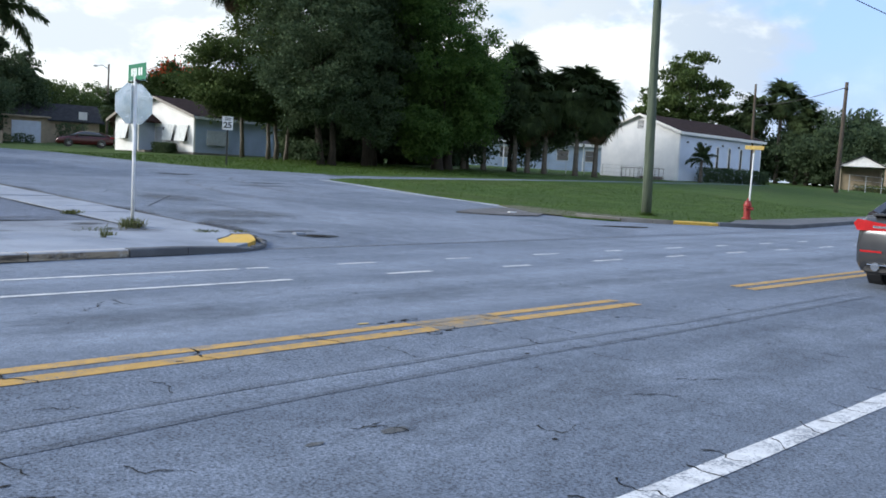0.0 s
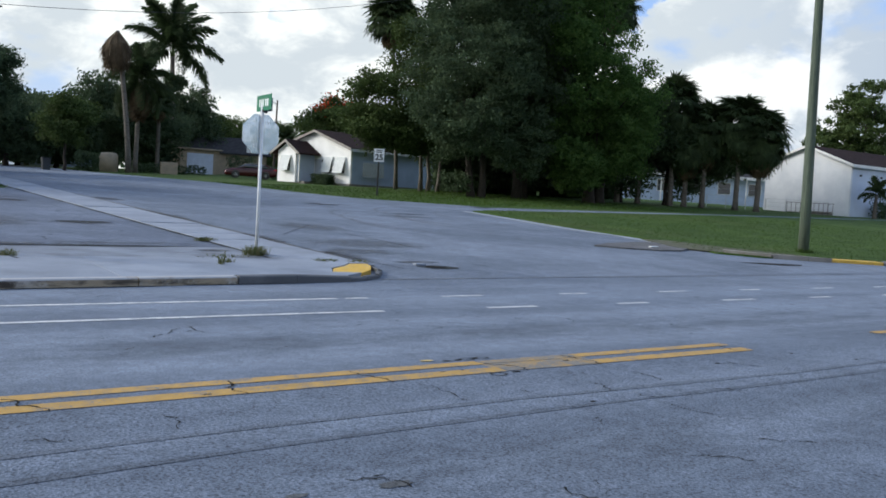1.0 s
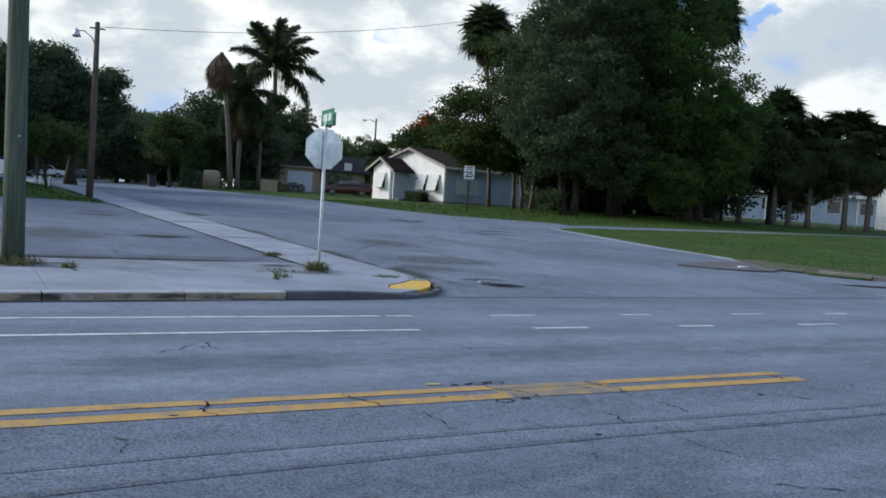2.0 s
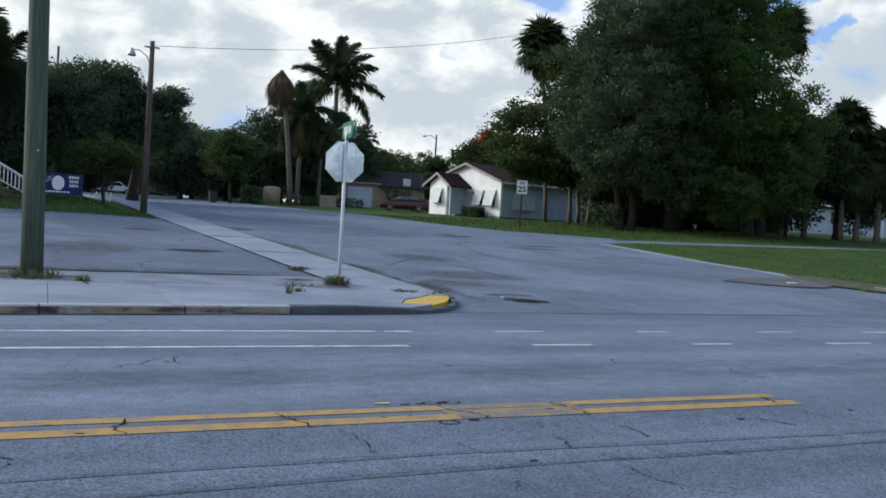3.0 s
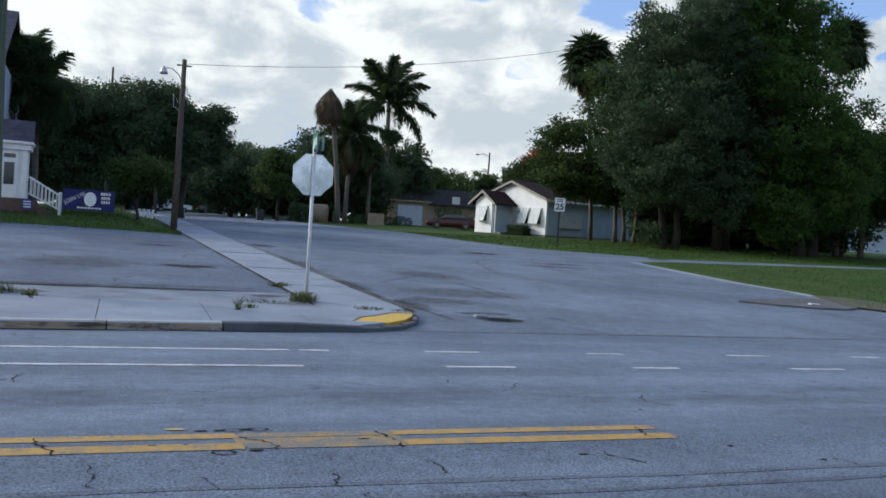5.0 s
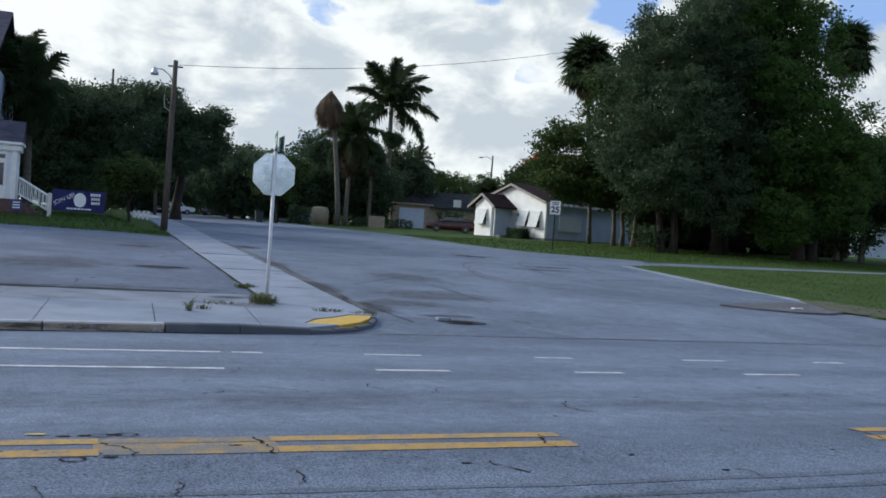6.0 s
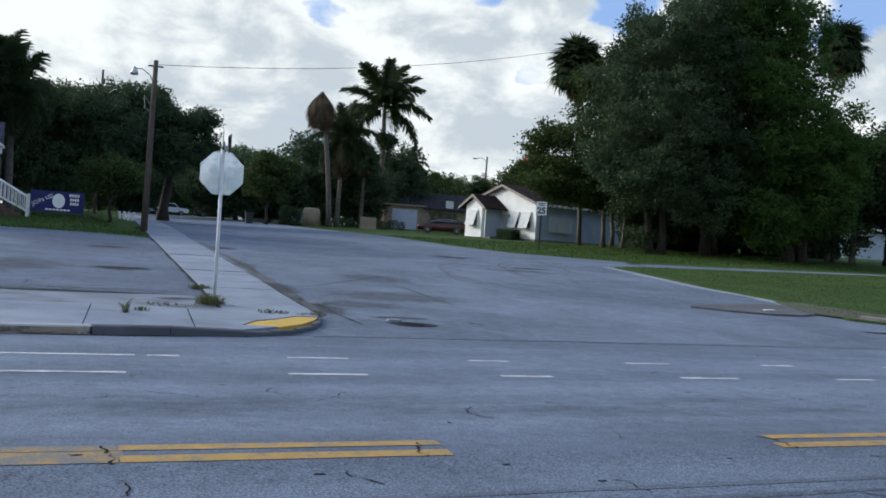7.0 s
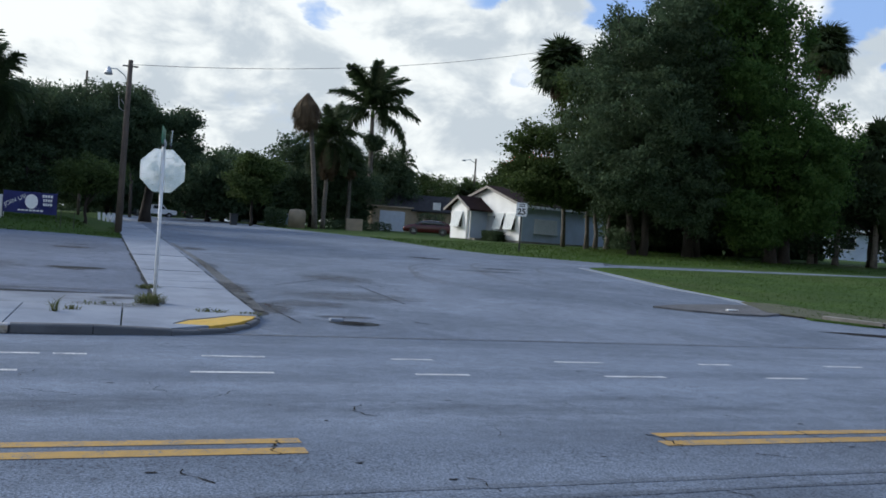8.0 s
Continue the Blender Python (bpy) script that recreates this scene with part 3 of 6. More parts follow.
# tyre marks
for k, pts in enumerate(([(-5.5, 5.50), (-3.5, 5.56), (-1.7, 5.56), (1.3, 5.46), (6, 5.5)], [(-5.5, 5.12), (-3.5, 5.22), (-1.7, 5.26), (1.3, 5.22), (6, 5.26)])):
    strip("tyre_mark", pts, 0.06, M_TYREMARK, 0.003, "thin dark tyre mark along the lane", "tyre mark", 0.35, seed=k)
rng = random.Random(4)
for k in range(7):
    # curved marks of turning wheels in the side street
    cx, cy, r = 13.0 + 1.1 * k, 25.5 + 0.7 * k, 3.0 + 0.8 * (k % 3)
    pts = [(cx + r * math.cos(a), cy + 1.8 * r * math.sin(a)) for a in [math.pi * (0.62 + 0.055 * j) for j in range(8 + k % 4)]]
    strip("tyre_mark", pts, 0.11, M_TURN, 0.004, "faint curved tyre mark on the side street", "tyre mark", 0.4, seed=k + 9)
# seams and cracks
strip("road_seam", [(2.2, 14.02), (6, 14.1), (11, 14.18), (17, 14.3), (24, 14.42)], 0.05, M_DARK, 0.006, "dark seam between the two roads", "crack", 0.5)


def crack(x, y, angle, length, seed, width=0.010):
    """A jagged crack that wanders about its heading and splits once now and then."""
    rng = random.Random(seed)
    pts = [(x, y)]
    heading = angle
    for _ in range(max(5, int(length / 0.05))):
        heading += rng.uniform(-0.35, 0.35) + 0.15 * (angle - heading)
        kink = heading + rng.choice((-0.8, -0.3, 0.0, 0.3, 0.8))
        pts.append((pts[-1][0] + 0.05 * math.cos(kink), pts[-1][1] + 0.05 * math.sin(kink)))
    strip("crack", pts, width, M_HOLE, 0.005, "thin jagged dark crack in the asphalt", "crack", 0.8, seed=seed)


rng = random.Random(11)
for k in range(44):
    crack(rng.uniform(-7, 7), rng.uniform(3.3, 5.9), rng.choice((1.5, 1.7, 2.2)) + rng.uniform(-0.5, 0.5), rng.uniform(0.15, 0.5), k, rng.uniform(0.006, 0.011))
for k in range(26):
    crack(rng.uniform(-7, 8), rng.uniform(7.0, 9.6), rng.choice((0.0, 0.3, 1.5)) + rng.uniform(-0.4, 0.4), rng.uniform(0.2, 0.8), k + 60, rng.uniform(0.005, 0.010))
for x in (-4.6, -3.4, -2.3, -1.03, -0.22, 1.72, 4.75, 6.2):
    crack(x, 6.24, 1.75, 0.5, int(x * 100) + 500, 0.014)
for k, (x, y, a, n) in enumerate(((5.0, 23.4, 0.9, 3.6), (7.9, 26.4, -1.65, 6.6), (4.3, 19.8, 0.1, 3.8), (3.7, 16.6, -0.7, 1.4), (6.0, 21.0, -0.4, 3))):
    crack(x, y, a, n, 900 + k)


for k in range(22):
    crack(-6.0 + 0.42 * k + rng.uniform(-0.08, 0.08), 2.96, 1.57, rng.uniform(0.25, 0.5), 1200 + k)


def blot(name, x, y, rx, ry, material, label, lift=0.004, seed=0):
    rng = random.Random(seed)
    bm = bmesh.new()
    bm.faces.new([bm.verts.new((x + rx * f * math.cos(a), y + ry * f * math.sin(a), gz(x + rx * f * math.cos(a), y + ry * f * math.sin(a)) + lift)) for a, f in
                  [(2 * math.pi * k / 18, rng.uniform(0.75, 1.1)) for k in range(18)]])
    tagged(finish(name, bm, material), label, "stain", kind="structure")


blot("oil_stain", -3.45, 4.45, 0.10, 0.045, M_PATCH, "small dark oil spot on the road", seed=1)
blot("oil_stain", -3.95, 4.50, 0.06, 0.025, M_PATCH, "small dark oil spot on the road", seed=2)
for k in range(34):
    blot("oil_stain", rng.uniform(-6, 7), rng.uniform(3.6, 9.6), rng.uniform(0.015, 0.045), rng.uniform(0.008, 0.02), M_HOLE, "small dark spot on the road", seed=k + 5)
# broken reflector mounts beside the centre line
for k, (x, y) in enumerate(((-1.42, 6.80), (-1.30, 6.81), (-1.12, 6.83), (-1.16, 6.24))):
    blot("tar_spot", x, y, 0.05, 0.022, M_HOLE, "black tar spot beside the centre line", 0.004, seed=k + 60)
for k, (x, y) in enumerate(((-1.36, 6.21), (-1.21, 6.81), (-1.05, 6.82))):
    strip("tar_ring", [(x + 0.07 * math.cos(t), y + 0.045 * math.sin(t)) for t in [j * 0.4488 for j in range(15)]], 0.013, M_HOLE, 0.005, "thin ring of black tar on the road", "tar", 0.5, seed=k)
blot("paint_spot", -1.58, 6.86, 0.07, 0.03, M_MARKER, "pale yellow chip beside the centre line", 0.007, seed=70)
# storm drain
drain = thing("storm_drain", pose(4.9, 15.75, gz(4.9, 15.75)), "broken storm drain with a dark round hole", "drain")
bm = bmesh.new()
# flat disc, near-black to stand for the shade inside the open drain
tube(bm, [(0, 0, -0.02), (0, 0, 0.012)], 0.22, 20)
part("cover", bm, M_HOLE, drain, "dark disc in place of the open hole")
bm = bmesh.new()
bm.faces.new([bm.verts.new((0.44 * math.cos(a) * f, 0.36 * math.sin(a) * f, 0.004)) for a, f in [(k * 0.3927, rng.uniform(0.8, 1.1)) for k in range(16)]])
part("collar", bm, M_DARK_SOIL, drain, "dark broken collar")
bm = boxed(-0.34, -0.1, 0.22, 0.36, 0, 0.05, 0.012)
part("rubble", bm, M_WALK, drain)


# ---- sidewalk slabs and kerb stones ----
def slab_mesh(pts, lift, thick, key):
    bm = bmesh.new()
    top = [bm.verts.new((x, y, gz(x, y) + lift)) for x, y in pts]
    low = [bm.verts.new((x, y, gz(x, y) + lift - thick)) for x, y in pts]
    bm.faces.new(top)
    n = len(pts)
    for k in range(n):
        bm.faces.new((top[k], low[k], low[(k + 1) % n], top[(k + 1) % n]))
    bmesh.ops.bevel(bm, geom=[e for e in bm.edges if all(v in top for v in e.verts)], offset=0.005, segments=1, affect="EDGES")
    return bm


walk_main = tagged(new("sidewalk"), "pale concrete sidewalk of cracked slabs along the main road", "sidewalk", kind="structure")
walk_side = tagged(new("side_sidewalk"), "pale concrete sidewalk along the side street", "sidewalk", kind="structure")
kerb = tagged(new("kerb"), "weathered concrete kerb with worn yellow paint", "kerb", kind="structure")
rng = random.Random(21)
X = [1.05, -0.42, -1.95, -3.5, -5.1, -6.8, -8.5, -10.2, -12]
for a, b in zip(X, X[1:]):
    g = 0.004
    part("slab", slab_mesh([(b + g, kerb_y(b) + 0.17), (a - g, kerb_y(a) + 0.17), (a - g + 0.12, 16.32), (b + g + 0.12, 16.32)], 0.10 + rng.uniform(-0.008, 0.008), 0.2, 0), M_WALK, walk_main)
part("slab", slab_mesh([(-90, kerb_y(-90) + 0.17), (-12.02, kerb_y(-12) + 0.17), (-11.9, 16.32), (-90, 16.32)], 0.10, 0.2, 0), M_WALK, walk_main)
part("slab", slab_mesh([(1.065, kerb_y(1.05) + 0.17), (1.72, 13.87), (2.30, 14.33), (1.78, 14.42), (2.06, 14.95), (2.52, 15.33), (2.84, 15.70), (3.24, 15.68), (3.27, 16.02), (1.80, 16.5), (1.19, 16.32)], 0.085, 0.2, 0), M_WALK, walk_main)
part("ramp", slab_mesh([(1.80, 14.43), (2.32, 14.35), (2.78, 14.80), (3.08, 15.30), (3.22, 15.66), (2.86, 15.68), (2.54, 15.31), (2.08, 14.93)], 0.075, 0.2, 0), M_YRAMP, walk_main, "yellow painted kerb ramp at the corner")
y, k = 16.05, 0
while y < 96:
    n = 1.45 if y < 40 else 3.0
    def inner(v): return 1.80 + 0.012 * min(45, v - 16)
    def outer(v): return 3.34 + 0.016 * min(36, v - 16)
    part("slab", slab_mesh([(inner(y), y), (outer(y), y), (outer(y + n), y + n - 0.022), (inner(y + n), y + n - 0.022)],
                           0.055 + rng.uniform(-0.008, 0.01), 0.2, 0), M_WALK, walk_side)
    y += n


def kerb_stone(a, b, material, h0, h1, w=0.16):
    """One kerb stone from a to b; h0 and h1: its height above the road at both ends."""
    bm = bmesh.new()
    d = Vector((b[0] - a[0], b[1] - a[1])).normalized()
    rows = []
    for (x, y), h in ((a, h0), (b, h1)):
        z = gz(x, y)
        rows.append([bm.verts.new((x - d.y * o, y + d.x * o, z + u)) for o, u in ((0, -0.08), (0.012, h - 0.02), (0.032, h), (w, h + 0.005), (w, -0.08))])
    for k in range(5):
        bm.faces.new((rows[0][k], rows[1][k], rows[1][(k + 1) % 5], rows[0][(k + 1) % 5]))
    bm.faces.new(rows[0])
    bm.faces.new(rows[1])
    part("kerb_stone", bm, material, kerb)


x = -36.0
while x < -0.4:
    n = min(1.8, -0.3 - x)
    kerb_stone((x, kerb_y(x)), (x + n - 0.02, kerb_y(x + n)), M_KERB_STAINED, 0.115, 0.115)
    x += n
kerb_stone((-0.29, kerb_y(-0.29)), (0.7, kerb_y(0.7)), M_KERB_GREY, 0.12, 0.12)
kerb_stone((0.71, kerb_y(0.71)), (1.72, kerb_y(1.72)), M_KERB_GREY, 0.12, 0.085)
C = [(1.73, 13.66), (2.15, 13.87), (2.6, 14.2), (3.0, 14.75), (3.25, 15.4), (3.36, 16.0)]
for a, b in zip(C, C[1:]):
    kerb_stone(a, b, M_KERB_GREY, 0.075, 0.055, 0.1)
kerb_right = tagged(new("corner_kerb"), "low broken concrete kerb along the lawn corner", "kerb", kind="structure")
kerb_left, kerb = kerb, kerb_right
C = [(18.4, 19.1), (19.25, 17.95), (20.2, 17.35), (20.9, 17.0)]
for a, b in zip(C, C[1:]):
    kerb_stone(b, a, M_KERB, 0.13, 0.12)
    kerb_stone(a, b, M_KERB, 0.13, 0.12)
kerb_stone((20.92, 17.0), (22.6, 16.15), M_YRAMP, 0.10, 0.10, 0.45)
C = [(22.62, 16.1), (24.2, 15.35), (26.0, 15.05), (34, 15.95), (60, 16.2), (120, 16.4)]
for a, b in zip(C, C[1:]):
    kerb_stone(a, b, M_KERB_GREY, 0.14, 0.14, 0.2)
# dark stains on the lot, in the side street and along the sidewalk
for k, (x, y, rx, ry, lift, mt) in enumerate((
        (0.3, 24.3, 1.0, 0.8, 0.027, M_GRIME), (0.3, 33.0, 0.9, 1.2, 0.027, M_GRIME), (-3.0, 19.0, 2.6, 0.5, 0.038, M_GRIME), (-0.2, 19.3, 2.0, 0.4, 0.038, M_GRIME_SOFT),
        (-2.0, 24.5, 2.2, 3.6, 0.029, M_GRIME_SOFT), (3.75, 17.6, 0.7, 1.9, 0.006, M_GRIME), (3.7, 21.5, 0.6, 2.6, 0.007, M_GRIME), (4.7, 18.6, 1.5, 1.3, 0.008, M_GRIME_SOFT),
        (4.9, 16.5, 0.8, 0.5, 0.009, M_GRIME), (6.2, 20.4, 2.4, 2.2, 0.010, M_GRIME_SOFT), (14.5, 31.0, 2.2, 1.0, 0.006, M_GRIME_SOFT), (14.2, 38.0, 1.2, 1.4, 0.006, M_GRIME),
        (7.2, 25.5, 1.6, 2.6, 0.007, M_GRIME_SOFT), (4.4, 36.5, 0.8, 2.2, 0.006, M_GRIME), (3.9, 28.0, 0.5, 3.0, 0.006, M_GRIME_SOFT), (1.2, 16.4, 0.9, 0.6, 0.108, M_GRIME_SOFT))):
    blot("dark_stain", x, y, rx, ry, mt, "dark weathered stain on the pavement", lift, 300 + k)
strip("joint", [(4.89, 22.57), (7.61, 26.29)], 0.03, M_HOLE, 0.006, "straight dark crack in the side street", "crack", 0.5, seed=81)
strip("joint", [(7.18, 23.63), (7.1, 21.4), (7.04, 19.25)], 0.03, M_HOLE, 0.006, "straight dark crack in the side street", "crack", 0.5, seed=82)
strip("joint", [(3.87, 18.53), (3.85, 17.0), (3.94, 15.49)], 0.035, M_HOLE, 0.006, "straight dark crack in the side street", "crack", 0.5, seed=83)
# dirt in the gaps on both sides of the side street's sidewalk
strip("edge_dirt", [(3.37, 16.2), (3.65, 34), (3.95, 52)], 0.11, M_DARK_SOIL, 0.007, "dark soil in the gap beside the sidewalk", "soil", 0.9, seed=91)
strip("edge_dirt", [(1.79, 16.6), (2.0, 34), (2.1, 42)], 0.09, M_DARK_SOIL, 0.036, "dark soil in the gap beside the sidewalk", "soil", 0.9, seed=92)
strip("edge_dirt", [(-12, 16.42), (1.7, 16.5)], 0.05, M_DARK_SOIL, 0.037, "dark soil in the gap beside the sidewalk", "soil", 0.9, seed=93)
strip("joint", [(-2.86, 16.3), (-2.72, 15.4), (-2.55, 13.5)], 0.05, M_DARK_SOIL, 0.106, "wide dirt-filled joint in the sidewalk", "joint", 0.6, seed=95)
strip("lot_seam", [(-12, 18.55), (-3.0, 18.62), (-1.2, 18.7), (1.75, 18.75)], 0.14, M_DARK_SOIL, 0.039, "dark dirt in the seam of the parking lot", "soil", 0.95, seed=96)
for k, (x, y, rx, ry, lift, mt) in enumerate(((0.45, 24.6, 0.75, 0.30, 0.031, M_DARK_SOIL), (0.45, 34.6, 0.7, 0.35, 0.031, M_GRIME), (15.5, 32.5, 1.5, 0.7, 0.012, M_GRIME), (14.8, 37.5, 1.1, 0.7, 0.012, M_GRIME), (-3.2, 17.6, 1.0, 0.45, 0.036, M_GRIME), (1.1, 18.0, 0.6, 0.5, 0.036, M_GRIME))):
    blot("dark_stain", x, y, rx, ry, mt, "dark weathered stain on the pavement", lift, 340 + k)
for k, (x, y) in enumerate(((15.3, 38.6), (14.7, 38.2), (15.0, 37.2))):
    blot("pale_chip", x, y, 0.28, 0.20, M_WALK, "pale broken concrete chip at the road edge", 0.014, 360 + k)
# grit along the foot of the kerb
strip("gutter_grit", [(-14 + 0.75 * k, kerb_y(-14 + 0.75 * k) - 0.05) for k in range(21)], 0.07, M_DARK_SOIL, 0.006, "dark grit along the foot of the kerb", "soil", 0.95, seed=94)


# ---- trees and palms ----
def leaf_quads(centres, size, rng, flat=0.0):
    """Diamond-shaped leaves about the given centres, turned every way."""
    n = len(centres)
    a = rng.normal(size=(n, 3))
    a[:, 2] *= 1 - flat
    a /= np.linalg.norm(a, axis=1)[:, None]
    b = np.cross(a, rng.normal(size=(n, 3)))
    b /= np.linalg.norm(b, axis=1)[:, None]
    s = size * rng.uniform(0.6, 1.3, size=(n, 1))
    c = np.asarray(centres)
    v = np.stack([c - a * s, c + b * s * 0.5, c + a * s, c - b * s * 0.5], 1).reshape(-1, 3)
    return v, np.arange(4 * n).reshape(n, 4)


def crown_points(blobs, clumps, per, spread, rng):
    """Clumps of points over the lobes of a set of rounded masses, with hollows between the lobes."""
    blobs = np.array(blobs, float)
    vol = (blobs[:, 3] * blobs[:, 4] * blobs[:, 5]) ** 0.67
    lobes, weight = [], []
    for b, w in zip(blobs, vol):
        k = 20
        d = rng.normal(size=(k, 3))
        d /= np.linalg.norm(d, axis=1)[:, None]
        size = rng.uniform(0.16, 0.48, size=(k, 1))
        lobes.append(np.hstack([b[:3] + d * b[3:] * (1.02 - 0.5 * size), size * b[3:] * rng.uniform(0.85, 1.2, size=(k, 3))]))
        weight += list(w * size[:, 0] ** 2 / np.sum(size ** 2) * 0.8)
        lobes.append(np.hstack([b[:3], b[3:] * 0.72])[None])
        weight.append(w * 0.2)
    lobes, weight = np.concatenate(lobes), np.array(weight)
    b = lobes[rng.choice(len(lobes), size=clumps, p=weight / weight.sum())]
    d = rng.normal(size=(clumps, 3))
    d /= np.linalg.norm(d, axis=1)[:, None]
    c = b[:, :3] + d * rng.uniform(0.35, 1.0, size=(clumps, 1)) ** 0.5 * b[:, 3:]
    # a clump is a flattened tuft that hangs a little outward
    pts = np.repeat(c, per, 0) + rng.normal(size=(clumps * per, 3)) * np.array([spread, spread, spread * 0.6])
    return c, pts


def tree(name, x, y, blobs, trunks, label, clumps=500, per=60, leaf=0.16, spread=0.42, material=None, trunk_r=0.3, seed=0,
         category="tree", group="", bark_mat=None, limbs=9, extra=None):
    """blobs: masses of the crown (dx, dy, z, rx, ry, rz) from the base; trunks: (dx, dy, lean_x, lean_y, height)."""
    rng, rnd = np.random.default_rng(seed), random.Random(seed)
    z = gz(x, y)
    top = thing(name, pose(x, y, z), label, category, group)
    c, pts = crown_points(blobs, clumps, per, spread, rng)
    keep = pts[:, 2] > 0.4
    v, f = leaf_quads(pts[keep], leaf, rng)
    mesh_np("crown", v, f, material or M_LEAF_DARK, top)
    if extra:
        count, mat_extra, size, lo = extra
        high = c[c[:, 2] > np.quantile(c[:, 2], lo)]
        p = np.repeat(high[rng.choice(len(high), count)], 26, 0) + rng.normal(size=(count * 26, 3)) * 0.45 + [0, 0, 0.35]
        v, f = leaf_quads(p, size, rng)
        mesh_np("blossom", v, f, mat_extra, top, "orange-red blossom")
    for dx, dy, lx, ly, h in trunks:
        bm = bmesh.new()
        n = 7
        spine = [Vector((dx + lx * (k / n) ** 1.5 + rnd.uniform(-0.06, 0.06), dy + ly * (k / n) ** 1.5 + rnd.uniform(-0.06, 0.06), h * k / n - (0.15 if k == 0 else 0))) for k in range(n + 1)]
        tube(bm, spine, [trunk_r * (1.35 if k == 0 else 1.0) * (1 - 0.5 * k / n) for k in range(n + 1)], 9)
        for _ in range(limbs):
            a = spine[rnd.randint(n // 2, n)]
            target = Vector(c[rnd.randrange(len(c))])
            mid = a.lerp(target, 0.5) + Vector((rnd.uniform(-0.4, 0.4), rnd.uniform(-0.4, 0.4), 0.5))
            r = trunk_r * rnd.uniform(0.25, 0.45)
            part("limb", tubed([a, mid, target], [r, r * 0.6, r * 0.2], 5), bark_mat or M_BARK, top, "", True)
        part("trunk", bm, bark_mat or M_BARK, top, "", True)
    return top


def feather_mesh(length, droop, leaflets, width, seed, hang=0.7):
    """A feather frond from the origin along +x, arching down."""
    rng = np.random.default_rng(seed)
    v, f = [], []
    def at(s):
        return np.array([length * (s - 0.18 * droop * s * s), 0, length * (0.42 * s - droop * s * s)])
    for k in range(12):
        p, q = at(k / 12), at((k + 1) / 12)
        w = 0.035 * (1 - k / 13)
        i = len(v)
        v += [p + [0, -w, 0], p + [0, w, 0], q + [0, w, 0], q + [0, -w, 0]]
        f.append((i, i + 1, i + 2, i + 3))
    for k in range(leaflets):
        s = 0.10 + 0.90 * k / leaflets
        p = at(s)
        ll = width * (0.45 + 0.9 * math.sin(math.pi * min(1, s * 0.9 + 0.08))) * rng.uniform(0.85, 1.1)
        for side in (-1, 1):
            d = np.array([0.55, side * rng.uniform(0.55, 1.0), rng.uniform(-hang, 0.35)])
            d /= np.linalg.norm(d)
            w = np.array([0.034, 0, 0.010])
            i = len(v)
            mid = p + d * ll * 0.55 + [0, 0, -0.02]
            end = p + d * ll + [0, 0, -0.45 * hang * ll]
            v += [p - w, p + w, mid + w, mid - w]
            f.append((i, i + 1, i + 2, i + 3))
            j = len(v)
            v += [mid - w, mid + w, end + w * 0.2, end - w * 0.2]
            f.append((j, j + 1, j + 2, j + 3))
    return np.array(v), np.array(f)


def fan_mesh(radius, stalk, fingers, seed, half=115, finger=0.05, sag=0.5):
    """A fan leaf: a stalk along +x and folded fingers that droop at the ends."""
    rng = np.random.default_rng(seed)
    v, f = [], []
    i = 0
    v += [np.array(p) for p in ((0, -0.025, 0), (0, 0.025, 0), (stalk, 0.018, 0.10), (stalk, -0.018, 0.10))]
    f.append((0, 1, 2, 3))
    base = np.array([stalk, 0, 0.10])
    for k in range(fingers):
        a = radians(-half + 2 * half * k / (fingers - 1))
        d = np.array([math.cos(a), math.sin(a), 0.12])
        side = np.array([-math.sin(a), math.cos(a), 0.0]) * finger
        r = radius * rng.uniform(0.8, 1.05) * (0.75 + 0.25 * math.cos(a))
        mid, end = base + d * r * 0.6, base + d * r + [0, 0, -sag * r * rng.uniform(0.6, 1.3)]
        i = len(v)
        v += [base - side * 0.3, base + side * 0.3, mid + side, mid - side]
        f.append((i, i + 1, i + 2, i + 3))
        i = len(v)
        v += [mid - side, mid + side, end + side * 0.15, end - side * 0.15]
        f.append((i, i + 1, i + 2, i + 3))
    return np.array(v), np.array(f)


FROND = {}


def frond_data(kind, material):
    key = (kind, material.name)
    if key not in FROND:
        v, f = {"feather_long": lambda: feather_mesh(3.1, 0.70, 110, 0.50, 9, 0.95), "feather": lambda: feather_mesh(3.1, 0.66, 72, 0.72, 3, 0.7), "feather_up": lambda: feather_mesh(2.9, 0.34, 72, 0.66, 4, 0.6),
                "fan": lambda: fan_mesh(0.95, 0.80, 34, 5, 135), "fan_small": lambda: fan_mesh(0.75, 0.6, 24, 6), "fan_dead": lambda: fan_mesh(1.0, 0.14, 16, 8, 17, 0.016, 0.10)}[kind]()
        ob = mesh_np("frond", v, f, material)
        FROND[key] = ob.data
        bpy.data.objects.remove(ob)
    return FROND[key]


